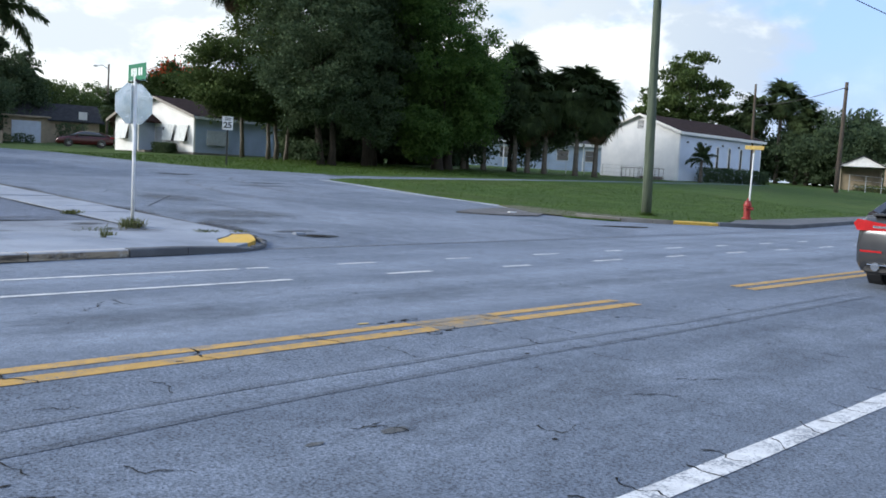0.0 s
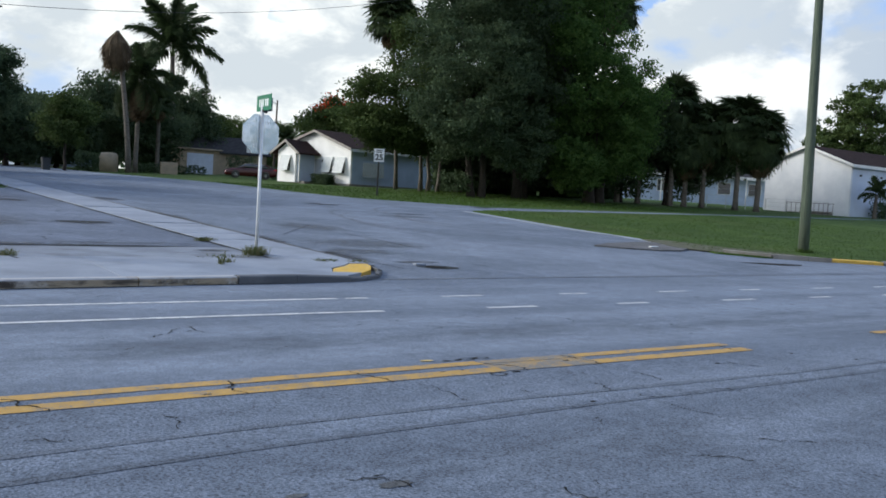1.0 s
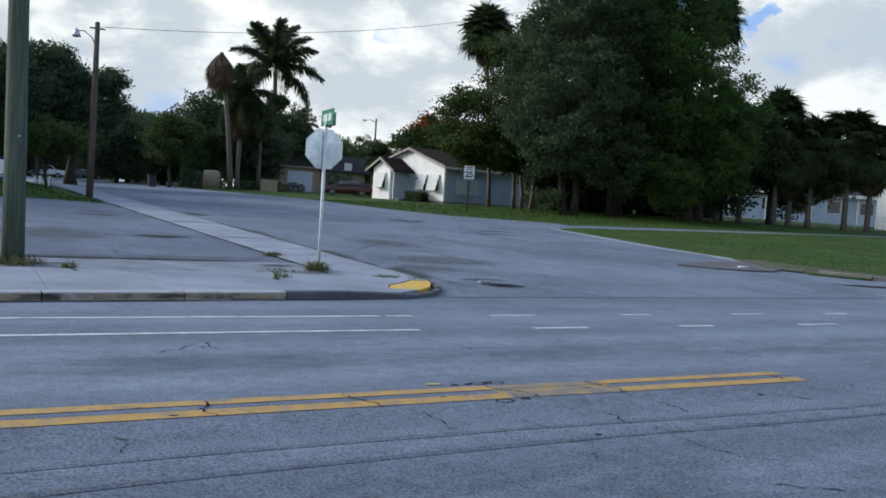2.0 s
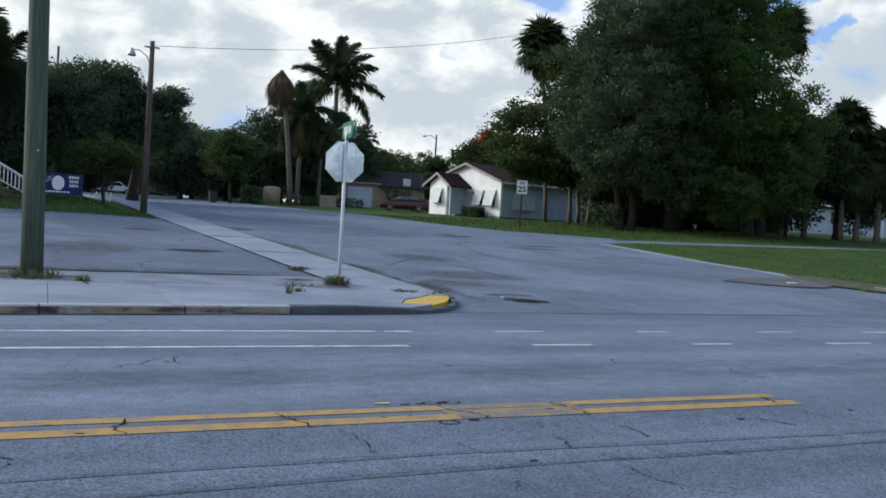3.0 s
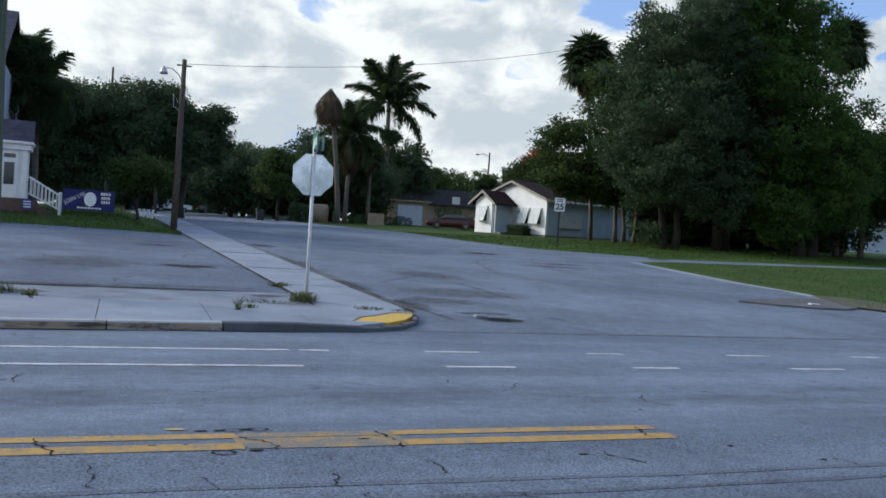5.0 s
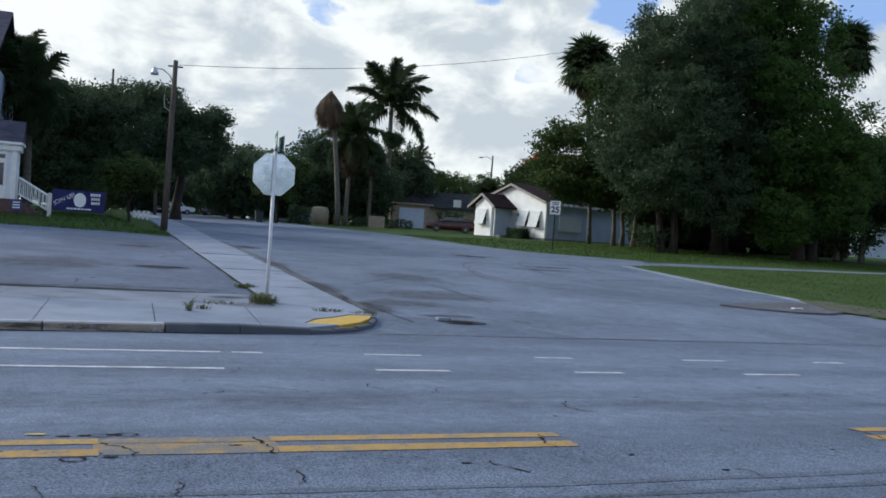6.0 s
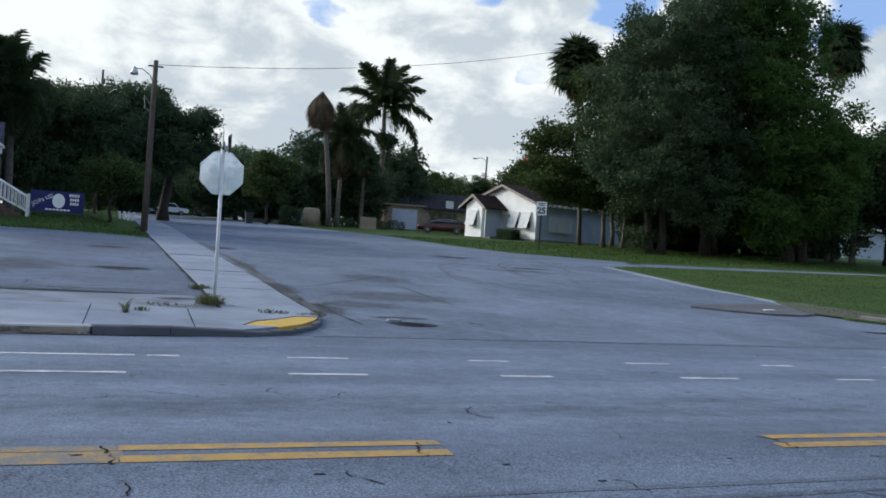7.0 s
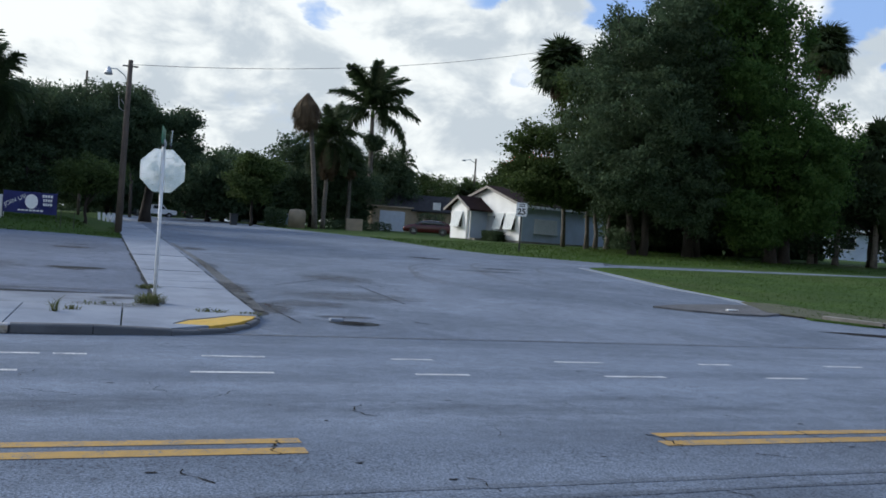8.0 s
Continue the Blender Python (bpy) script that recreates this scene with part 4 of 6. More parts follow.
def palm(name, x, y, height, crown, label, kind="fan", count=26, size=1.0, trunk_r=0.17, lean=(0, 0), material=None, seed=0, skirt=0, tilt=(-35, 75), group="palm trees", shaft=False, skirt_size=0):
    rnd = random.Random(seed)
    top = thing(name, pose(x, y, gz(x, y)), label, "palm tree", group)
    n = 8
    spine = [(lean[0] * (k / n) ** 1.4, lean[1] * (k / n) ** 1.4, height * k / n - (0.2 if k == 0 else 0)) for k in range(n + 1)]
    bm = bmesh.new()
    tube(bm, spine, [trunk_r * (1.25 if k == 0 else 1.0 - 0.28 * k / n) for k in range(n + 1)], 10)
    part("trunk", bm, M_PALM_BARK, top, "", True)
    if shaft:
        part("crownshaft", tubed([(lean[0], lean[1], height - 0.1), (lean[0], lean[1], height + 0.8)], [trunk_r * 0.85, trunk_r * 0.4], 10), M_LEAF_GREEN, top, "smooth green crownshaft", True)
    head = Vector((lean[0], lean[1], height + (0.7 if shaft else 0.0)))
    for k in range(count):
        a = 2.399963 * k + rnd.uniform(-0.2, 0.2)
        e = tilt[0] + (tilt[1] - tilt[0]) * ((k + 0.5) / count) + rnd.uniform(-8, 8)
        pick = kind if not (kind == "feather" and e > 35) else "feather_up"
        ob = new("frond", frond_data(pick, material or M_FROND))
        ob.parent = top
        s = size * rnd.uniform(0.85, 1.12)
        ob.matrix_basis = Matrix.LocRotScale(head + Vector((0, 0, 0.012 * k)), Euler((rnd.uniform(-0.3, 0.3), -radians(e), a)), (s, s, s))
    for k in range(skirt):
        a = 2.399963 * k
        ob = new("dead_frond", frond_data("fan_dead" if skirt_size else "fan_small" if kind == "fan" else "feather", M_FROND_DRY))
        ob.parent = top
        ob["label"] = "dry brown hanging frond"
        down = rnd.uniform(60, 89) if skirt_size else rnd.uniform(64, 84)
        s = skirt_size * (1.08 - 0.014 * (90 - down)) * rnd.uniform(0.85, 1.05) if skirt_size else size * rnd.uniform(0.7, 1.1)
        ob.matrix_basis = Matrix.LocRotScale(head - Vector((0, 0, (0.003 if skirt_size else 0.012) * k)), Euler((rnd.uniform(-0.3, 0.3), radians(down), a)), (s, s, s))
    return top


# the dark group of trees on the corner lawn
tree("oak_tree", 34.9, 52.3, [(-0.8, 0, 9.6, 4.4, 4.4, 5.6), (0.4, 0, 13.5, 4.2, 4.0, 4.5), (-2.2, -0.5, 6.0, 3.2, 3.2, 3.2), (2.2, -0.8, 7.4, 3.2, 3.2, 5.0), (0.6, -2.2, 4.4, 2.6, 2.0, 2.0), (-1.5, 0.9, 1.0, 0.8, 0.7, 1.1)],
     [(0, 0, -0.4, 0.2, 8), (-0.6, 0.5, -1.1, 0.4, 6)], "dense dark green broadleaf tree with several leaning trunks", 1300, 80, 0.115, 0.32, M_LEAF_DARK, 0.27, 1)
tree("oak_tree", 40.2, 54.1, [(0, 0, 11.0, 5.0, 5.0, 5.5), (0.5, -0.5, 15.6, 4.4, 4.4, 4.2), (2.6, 0, 7.6, 3.8, 4, 4.2), (-2, 0, 7.5, 3, 3, 3), (0.4, -1.5, 4.8, 3.4, 2.4, 2.0)],
     [(0, 0, 0.2, 0, 9), (-0.8, -0.3, -0.7, 0, 8)], "tall dark green broadleaf tree with a thick forked trunk", 1300, 80, 0.115, 0.32, M_LEAF_DARK, 0.36, 2)
tree("mango_tree", 43.6, 50.4, [(0, 0, 8.2, 4.2, 4.3, 5.4), (-3.4, 0, 13.6, 3.5, 3.8, 4.4), (1.2, -0.6, 5.6, 3.6, 3.6, 3.6), (-4.4, -0.4, 17.0, 2.7, 2.8, 2.8), (-0.8, -1.5, 3.5, 3.4, 2.4, 2.2), (2.2, -1.0, 4.2, 2.6, 2.4, 2.4), (-1.6, -0.6, 2.0, 2.2, 1.8, 1.5)],
     [(0, 0, 0.3, 0, 7), (1.5, 0.5, 0.6, 0, 5)], "bright green full-crowned tree reaching down to the lawn", 1300, 90, 0.125, 0.34, M_LEAF_GREEN, 0.4, 3)
tree("oak_tree", 35.6, 61.0, [(-1.4, 0.4, 7.6, 3.2, 3.2, 3.4), (-4.4, 0, 6.6, 2.6, 2.6, 2.4), (-5.2, -0.4, 5.0, 2.2, 2.2, 1.4), (0.9, 0, 9.4, 3.2, 3.2, 3.6), (0.3, 0.4, 12.2, 2.6, 2.4, 2.6), (-3.6, -0.4, 5.0, 2.6, 2.4, 1.7), (0.6, -0.5, 5.6, 2.6, 2.4, 1.8), (-2.8, -1.0, 4.3, 2.3, 2.0, 1.5), (-0.2, -1.0, 4.3, 2.4, 2.0, 1.5), (-1.9, -1.3, 3.7, 2.3, 1.7, 1.2), (-5.0, -0.8, 4.1, 1.8, 1.6, 1.3), (-3.6, -1.2, 3.8, 2.0, 1.6, 1.1)],
     [(0, 0, -0.3, 0, 8.5), (0.9, 0.2, -0.8, 0, 7.5), (1.9, 0.3, 0.7, 0, 6)], "loose-crowned tree on slender pale trunks beside the house", 1100, 64, 0.12, 0.34, M_LEAF_MID, 0.17, 4, bark_mat=M_PALM_BARK)
tree("oak_tree", 49.5, 62.0, [(0, 0, 6.5, 5.0, 4.5, 5.5), (-4.5, 0, 5.5, 4.0, 3.5, 4.5), (-9, 1, 5.5, 4.5, 3.5, 4.5), (-6.5, -2, 1.5, 4.5, 1.2, 1.6), (0, -2, 1.6, 3.5, 1.2, 1.7)], [(0, 0, 0, 0, 5), (-4.5, 0.2, 0.3, 0, 5), (-9, 0.5, 0.3, 0, 5)], "dark understory trees behind the corner group", 800, 55, 0.2, 0.5, M_LEAF_DARK, 0.3, 5)
palm("sabal_palm", 35.5, 64.4, 12.9, None, "tall cabbage palm rising behind the dark trees", count=80, size=1.45, seed=11, lean=(-1.2, 0), tilt=(-34, 66), skirt=8)
palm("sabal_palm", 63.2, 70.4, 19.0, None, "tall leaning cabbage palm standing beside the dark trees", count=84, size=1.65, seed=12, lean=(2.6, 0), tilt=(-34, 66), skirt=12)
# palms between the trees and the church
for k, (x, y, h) in enumerate(((53.3, 50.9, 7.3), (56.6, 47.0, 6.2), (55.2, 49.2, 5.6), (57.7, 45.8, 5.2), (51.8, 53.0, 6.2), (50.6, 54.2, 6.6), (54.2, 50.2, 4.6))):
    palm("sabal_palm", x, y, h, None, "shaggy cabbage palm with a dense drooping head", count=90, size=1.5, seed=20 + k, skirt=70, tilt=(-82, 56), trunk_r=0.22)
tree("thicket_tree", 54.0, 52.0, [(0, 0, 5.0, 2.8, 2.6, 2.4), (1.9, -1.9, 4.8, 2.2, 2.0, 1.9), (-3.2, 2.2, 4.8, 2.8, 2.8, 3.6), (2.2, -2.2, 4.2, 2.0, 2.0, 2.2), (3.6, -4.8, 4.4, 1.4, 1.4, 1.3), (1.1, -1.0, 1.7, 0.9, 0.9, 1.5), (-2.6, 1.6, 4.4, 2.6, 1.6, 1.8), (0.6, 0.4, 4.2, 2.2, 1.6, 1.8), (3.0, -3.6, 4.4, 1.6, 1.4, 1.6)], [(0, 0, 0.2, 0, 4), (-3, 2.2, 0.2, 0, 4)], "dark leafy thicket between the cabbage palms", 900, 60, 0.15, 0.45, M_LEAF_DARK, 0.2, 6)
# palms down the side street
palm("royal_palm", 34.2, 113.5, 14.2, None, "tall royal palm with a dark arching crown", "feather_long", 17, 2.25, 0.36, (-0.3, 0), seed=31, tilt=(-24, 80), shaft=True)
tree("vine_clump", 34.15, 113.3, [(0, 0, 10.9, 0.55, 0.55, 0.8), (0.6, 0, 11.1, 0.4, 0.4, 0.5), (-0.4, 0, 11.3, 0.4, 0.4, 0.4)], [(0, 0.4, 0, 0, 10)], "hanging cluster of plants on the royal palm trunk", 60, 60, 0.2, 0.35, M_LEAF_DARK, 0.1, 32, category="plant")
palm("dead_palm", 21.75, 89.9, 13.1, None, "bare-topped palm with a skirt of dry brown fronds", "fan", 0, 0.5, 0.26, (-1.5, 0), M_FROND_DRY, 33, 150, (20, 80), skirt_size=3.3)
palm("sabal_palm", 23.2, 92.5, 9.0, None, "cabbage palm behind the dead palm", "feather", 22, 1.25, 0.24, (0.2, 0), seed=34, tilt=(-50, 75), skirt=10)
palm("sabal_palm", 27.4, 98.5, 7.0, None, "cabbage palm in the shade of the garden trees", "fan", 24, 1.4, 0.24, seed=35, skirt=8)
palm("royal_palm", 40.6, 121.0, 8.9, None, "distant palm above the garden trees", "feather", 16, 0.8, 0.22, seed=36, tilt=(-30, 75))
palm("sabal_palm", 38.6, 92.0, 3.6, None, "short yellowish palm beside the house", "fan", 30, 1.2, 0.3, seed=37, skirt=24)
palm("queen_palm", -4.5, 55.6, 6.2, None, "feathery palm with arching fronds beside the church", "feather", 26, 0.95, 0.22, (-0.1, 0), seed=38, tilt=(-62, 80))
palm("queen_palm", -5.3, 58.4, 7.2, None, "feathery palm with arching fronds beside the church", "feather", 22, 0.95, 0.22, (-0.2, 0), seed=39, tilt=(-58, 80))
palm("pygmy_palm", 66.0, 40.6, 1.9, None, "small palm in front of the church wall", "feather", 20, 0.45, 0.16, seed=40, tilt=(-30, 70))
for k, (x, y, h) in enumerate(((111.5, 54.5, 10.6), (109.6, 57.2, 8.6), (113.2, 52.6, 9.0), (112.4, 50.8, 7.4))):
    palm("sabal_palm", x, y, h, None, "cabbage palm beyond the end of the church", count=40, size=1.7, seed=50 + k, skirt=30, trunk_r=0.28, tilt=(-75, 58))
# big oaks and street trees on the far side of the parking lot
tree("live_oak", -2.6, 70.0, [(0, 0, 5.2, 5.2, 5.0, 3.8), (-4.5, 0, 5.0, 4.0, 4.5, 3.6), (3.0, 0, 6.2, 3.6, 4, 2.8), (0.0, 0, 7.4, 3.2, 3.0, 1.6)], [(0, 0, 0.4, 0, 6)], "wide dark live oak behind the parking lot", 1500, 54, 0.12, 0.34, M_LEAF_DARK, 0.45, 41)
tree("live_oak", 4.6, 73.0, [(-0.7, 0, 5.8, 3.7, 4.0, 3.2), (1.4, 0, 6.0, 2.3, 2.6, 1.6), (-1.6, 0, 8.2, 2.4, 2.6, 1.6), (2.6, 0, 7.6, 1.0, 1.2, 0.9)], [(0.2, 0, 0.8, 0, 6.5)], "live oak spreading over the sidewalk", 1100, 54, 0.115, 0.32, M_LEAF_DARK, 0.4, 42)
tree("live_oak", -12.0, 76.0, [(0, 0, 6.5, 6.0, 5.0, 5.0)], [(0, 0, 0.2, 0, 5)], "dark live oak behind the church", 420, 50, 0.22, 0.5, M_LEAF_DARK, 0.4, 43)
tree("shade_tree", 0.8, 50.6, [(0, 0, 2.55, 1.55, 1.5, 0.95), (-0.6, 0, 2.2, 1.0, 1.0, 0.7)], [(-0.2, 0, 0.1, 0, 2.0)], "small rounded tree beside the banner", 240, 50, 0.08, 0.22, M_LEAF_MID, 0.09, 44)
street = [(12.2, 96.0, 3.4, 7.2, 45, M_LEAF_DARK), (3.0, 112.0, 5.0, 9.0, 46, M_LEAF_DARK), (14.6, 103.0, 3.8, 7.4, 47, M_LEAF_DARK), (19.0, 120.0, 6.5, 9.0, 48, M_LEAF_DARK), (-3, 100, 6, 9, 49, M_LEAF_DARK),
          (24.0, 101.5, 4.4, 11.4, 50, M_LEAF_DARK), (28.0, 106.0, 4.8, 10.6, 51, M_LEAF_DARK), (37.0, 116.0, 3.6, 10.4, 66, M_LEAF_DARK), (17.4, 99.0, 3.6, 7.0, 67, M_LEAF_DARK), (37.0, 124.0, 5.5, 9.5, 52, M_LEAF_DARK), (45.0, 136.0, 6.0, 9.6, 53, M_LEAF_MID),
          (54.0, 140.0, 6.0, 8.8, 54, M_LEAF_MID), (9.0, 150.0, 6.0, 8.5, 55, M_LEAF_DARK), (17.0, 160.0, 7.0, 9, 56, M_LEAF_MID), (30.0, 150.0, 7.0, 9.5, 57, M_LEAF_DARK), (1.0, 140.0, 6, 8.5, 58, M_LEAF_DARK), (-8, 125, 7, 10, 59, M_LEAF_DARK),
          (64, 150, 8, 10, 60, M_LEAF_MID), (78, 130, 8, 11, 61, M_LEAF_DARK), (92, 118, 8, 10, 62, M_LEAF_DARK)]
for x, y, r, h, seed, mt in street:
    tree("garden_tree", x, y, [(0, 0, h * 0.56, r, r, h * 0.42), (r * 0.5, 0, h * 0.45, r * 0.7, r * 0.7, h * 0.33), (-r * 0.5, 0.5, h * 0.42, r * 0.7, r * 0.7, h * 0.33), (-r * 0.15, 0, h * 0.8, r * 0.5, r * 0.5, h * 0.19), (0, -0.6, h * 0.26, r * 0.9, r * 0.6, h * 0.22)],
         [(0, 0, 0.3, 0, h * 0.5)], "leafy dark green tree along the side street", 520, 46, 0.18, 0.42, mt, 0.25, seed, group="garden trees")
tree("street_tree", 14.6, 84.4, [(0, 0, 4.2, 2.3, 2.3, 1.8), (0.4, 0, 5.2, 1.6, 1.6, 1.3), (-0.8, 0, 3.4, 1.5, 1.5, 1.1)], [(0, 0, 0.1, 0, 4)], "lighter green rounded tree beside the side street", 300, 70, 0.12, 0.34, M_LEAF_MID, 0.14, 63)
tree("poinciana_tree", 48.8, 100.0, [(0.6, 0, 6.6, 3.9, 3.8, 2.3), (1.0, 0, 8.2, 2.6, 2.6, 1.4)], [(0, 0, 0.4, 0, 6)], "spreading tree with orange-red blossom on top", 420, 46, 0.2, 0.5, M_LEAF_MID, 0.3, 64, extra=(34, M_LEAF_RED, 0.22, 0.80))
tree("pine_tree", 106.0, 65.0, [(0, 0, 10.3, 5.4, 5.4, 2.2), (-4.0, 2, 8.8, 3.4, 3.4, 1.5), (4.2, -2.5, 9.0, 4.0, 4.0, 1.6), (-0.8, 0, 12.8, 4.2, 4, 1.7), (0.6, 0, 15.2, 2.9, 2.8, 1.5), (3.8, -2, 11.8, 3.0, 3.0, 1.4), (2.2, -1, 7.2, 6.6, 5, 1.6)],
     [(0, 0, 0.4, 0, 14)], "tall layered tree behind the church roof", 420, 50, 0.22, 0.36, M_LEAF_MID, 0.32, 65)
for k, (x, y, r, h) in enumerate(((116, 46, 8, 9.0), (113, 42, 6, 8.0), (118, 52, 8, 8.5), (126, 40, 8, 8.0), (132, 30, 8, 8.5), (136, 58, 9, 8.0), (140, 20, 9, 9.0), (112, 60, 6, 7.5), (92, 72, 6, 8), (84, 78, 6, 8), (76, 84, 7, 9))):
    tree("far_tree", x, y, [(0, 0, h * 0.5, r, r, h * 0.5), (r * 0.6, 0, h * 0.45, r * 0.7, r * 0.7, h * 0.4), (-r * 0.6, 0, h * 0.45, r * 0.7, r * 0.7, h * 0.42)], [(0, 0, 0.2, 0, h * 0.4)],
         "dark tree in the distance beyond the church", 420, 44, 0.24, 0.5, M_LEAF_DARK, 0.3, 70 + k, group="far trees")
# a belt of woods closes the horizon
rngw = np.random.default_rng(7)
pts = []
for k in range(420):
    a = rngw.uniform(0, 2 * math.pi)
    r = rngw.uniform(190, 240)
    x, y = 20 + r * math.sin(a), 40 + r * math.cos(a)
    w, h = rngw.uniform(4, 8), rngw.uniform(5, 9.5)
    p = rngw.normal(size=(170, 3))
    p /= np.linalg.norm(p, axis=1)[:, None]
    pts.append(p * rngw.uniform(0.6, 1.05, size=(170, 1)) * [w, w, h * 0.62] + [x, y, gz(x, y) + h * 0.5])
v, f = leaf_quads(np.concatenate(pts), 1.0, rngw)
tagged(mesh_np("distant_woods", v, f, M_LEAF_DARK), "belt of dark distant trees on the horizon", "woods", kind="stuff")


# ---- hedges, weeds, grass ----
def hedge(name, x0, x1, y0, y1, h, seed, label, mt=None, leaf=0.11):
    rng = np.random.default_rng(seed)
    n = int(260 * max(1, (x1 - x0) * (y1 - y0)) * max(0.6, h))
    n = min(n, 9000)
    p = rng.uniform(size=(n, 3)) * [x1 - x0, y1 - y0, h] + [x0, y0, 0.0]
    p[:, 2] += 0.08 * np.sin(p[:, 0] * 3) + np.array([gz(a, b) for a, b in p[:, :2]])
    v, f = leaf_quads(p, leaf, rng)
    ob = mesh_np(name, v, f, mt or M_LEAF_DARK)
    return tagged(ob, label, "hedge")


hedge("hedge", 67.5, 80.8, 41.0, 42.0, 1.25, 1, "clipped dark hedge along the church wall")
hedge("hedge", 27.0, 31.2, 102.5, 103.7, 2.2, 2, "clipped dark green hedge beside the garage")
hedge("hedge", 24.0, 31.0, 93.6, 94.6, 0.9, 3, "low dark hedge along the front garden")
hedge("hedge", 37.2, 40.6, 102.6, 103.6, 2.2, 4, "clipped dark green hedge beside the garage")
hedge("shrub", 16.6, 18.6, 88.0, 89.6, 1.7, 5, "round dark shrub beside the driveway")
hedge("shrub", 34.6, 38.0, 89.0, 90.0, 1.2, 6, "dark shrubs beside the parked car")
hedge("shrub", 40.0, 50.0, 63.0, 66.0, 3.0, 8, "dark shrubs below the corner trees", None, 0.28)
hedge("shrub", 50.0, 57.4, 60.0, 63.0, 2.6, 9, "dark shrubs below the corner trees", None, 0.28)
hedge("shrub", 88.0, 100.0, 30.0, 36.0, 0.6, 7, "rough weeds beyond the church", M_WEED)


def tuft(name, x, y, n, r, h, label, seed, lift=0.0, mt=None):
    rng = np.random.default_rng(seed)
    v, f = [], []
    for k in range(n):
        a, q = rng.uniform(0, 6.283), r * math.sqrt(rng.uniform())
        b = np.array([x + q * math.cos(a), y + q * math.sin(a) * 0.6, 0])
        b[2] = gz(b[0], b[1]) + lift
        o = rng.normal(size=2) * h * 0.45
        side = np.array([-math.sin(a), math.cos(a), 0]) * 0.008
        hh = h * rng.uniform(0.4, 1.1)
        i = len(v)
        mid, end = b + [o[0] * 0.4, o[1] * 0.4, hh * 0.7], b + [o[0], o[1], hh]
        v += [b - side, b + side, mid + side, mid - side, mid - side, mid + side, end + side * 0.2, end - side * 0.2]
        f += [(i, i + 1, i + 2, i + 3), (i + 4, i + 5, i + 6, i + 7)]
    tagged(mesh_np(name, v, f, mt or M_WEED), label, "weeds", kind="stuff")


tuft("weeds", 1.66, 17.2, 200, 0.28, 0.18, "tuft of weeds round the stop sign post", 1, 0.05)
tuft("weeds", 1.80, 20.1, 150, 0.26, 0.09, "low weeds at the edge of the sidewalk", 2, 0.03)
tuft("weeds", -2.86, 16.4, 50, 0.14, 0.13, "small weed in a slab joint", 3, 0.08)
tuft("weeds", 0.18, 15.3, 18, 0.07, 0.24, "spindly weed in a slab joint", 14, 0.08)
tuft("weeds", 0.42, 15.6, 40, 0.13, 0.09, "small weed in a slab joint", 4, 0.08)
tuft("weeds", 3.15, 15.9, 140, 0.22, 0.09, "dry weeds at the corner of the kerb", 5, 0.03)
tuft("weeds", 2.55, 16.05, 120, 0.30, 0.07, "dry weeds behind the yellow ramp", 6, 0.06)
tuft("weeds", -3.6, 17.4, 260, 0.55, 0.16, "grass round the foot of the utility pole", 7, 0.03)
tuft("weeds", 0.9, 16.7, 80, 0.6, 0.05, "low weeds between the pavements", 8, 0.05)
tuft("weeds", 23.16, 19.3, 160, 0.5, 0.16, "grass round the foot of the utility pole", 9, 0.05, M_BLADE)
rngg = np.random.default_rng(5)
v, f = [], []
px = np.concatenate([rngg.uniform(17.5, 45, 26000), rngg.uniform(-12, 2.2, 5000), rngg.uniform(18, 45, 9000)])
py = np.concatenate([rngg.uniform(16.6, 37, 26000), rngg.uniform(42.5, 52, 5000), rngg.uniform(41, 62, 9000)])
LEFT_EDGE = [(16.4, 22.6), (17.4, 20.4), (18.0, 18.9), (19, 17.9), (21, 18.7), (22.8, 19.7), (27, 19.8), (35.2, 21.2), (37, 24)]
keep = np.array([(y > 38 or x > np.interp(y, [e[0] for e in LEFT_EDGE], [e[1] for e in LEFT_EDGE])) and not (y > 40 and x > 10 and x < np.interp(y, [40, 44, 50, 62], [25, 21, 19.4, 18.9])) and not (36 < y < 41) for x, y in zip(px, py)])
px, py = px[keep], py[keep]
pz = np.array([gz(a, b) for a, b in zip(px, py)])
n = len(px)
base = np.stack([px, py, pz], 1)
ang = rngg.uniform(0, 6.283, n)
side = np.stack([np.cos(ang), np.sin(ang), np.zeros(n)], 1) * 0.03
tip = base + np.stack([rngg.normal(size=n) * 0.05, rngg.normal(size=n) * 0.05, rngg.uniform(0.05, 0.095, n)], 1)
v = np.stack([base - side, base + side, tip + side * 0.15, tip - side * 0.15], 1).reshape(-1, 3)
tagged(mesh_np("grass", v, np.arange(4 * n).reshape(n, 4), M_BLADE), "short uneven blades of lawn grass", "grass", kind="stuff")


# ---- signs, poles and wires ----
def octagon(r, a0=22.5):
    return [(r * math.cos(radians(a0 + 45 * k)), r * math.sin(radians(a0 + 45 * k))) for k in range(8)]


def text_mesh(name, words, size, material, parent, m, bold=0.0):
    cu = bpy.data.curves.new(name, "FONT")
    cu.offset = size * bold
    cu.body, cu.size, cu.extrude, cu.align_x, cu.align_y = words, size, 0.001, "CENTER", "CENTER"
    tmp = new("tmp", cu)
    me = bpy.data.meshes.new_from_object(tmp.evaluated_get(bpy.context.evaluated_depsgraph_get()))
    bpy.data.objects.remove(tmp)
    me.materials.append(material)
    ob = new(name, me)
    ob.parent = parent
    ob.matrix_basis = m
    return ob


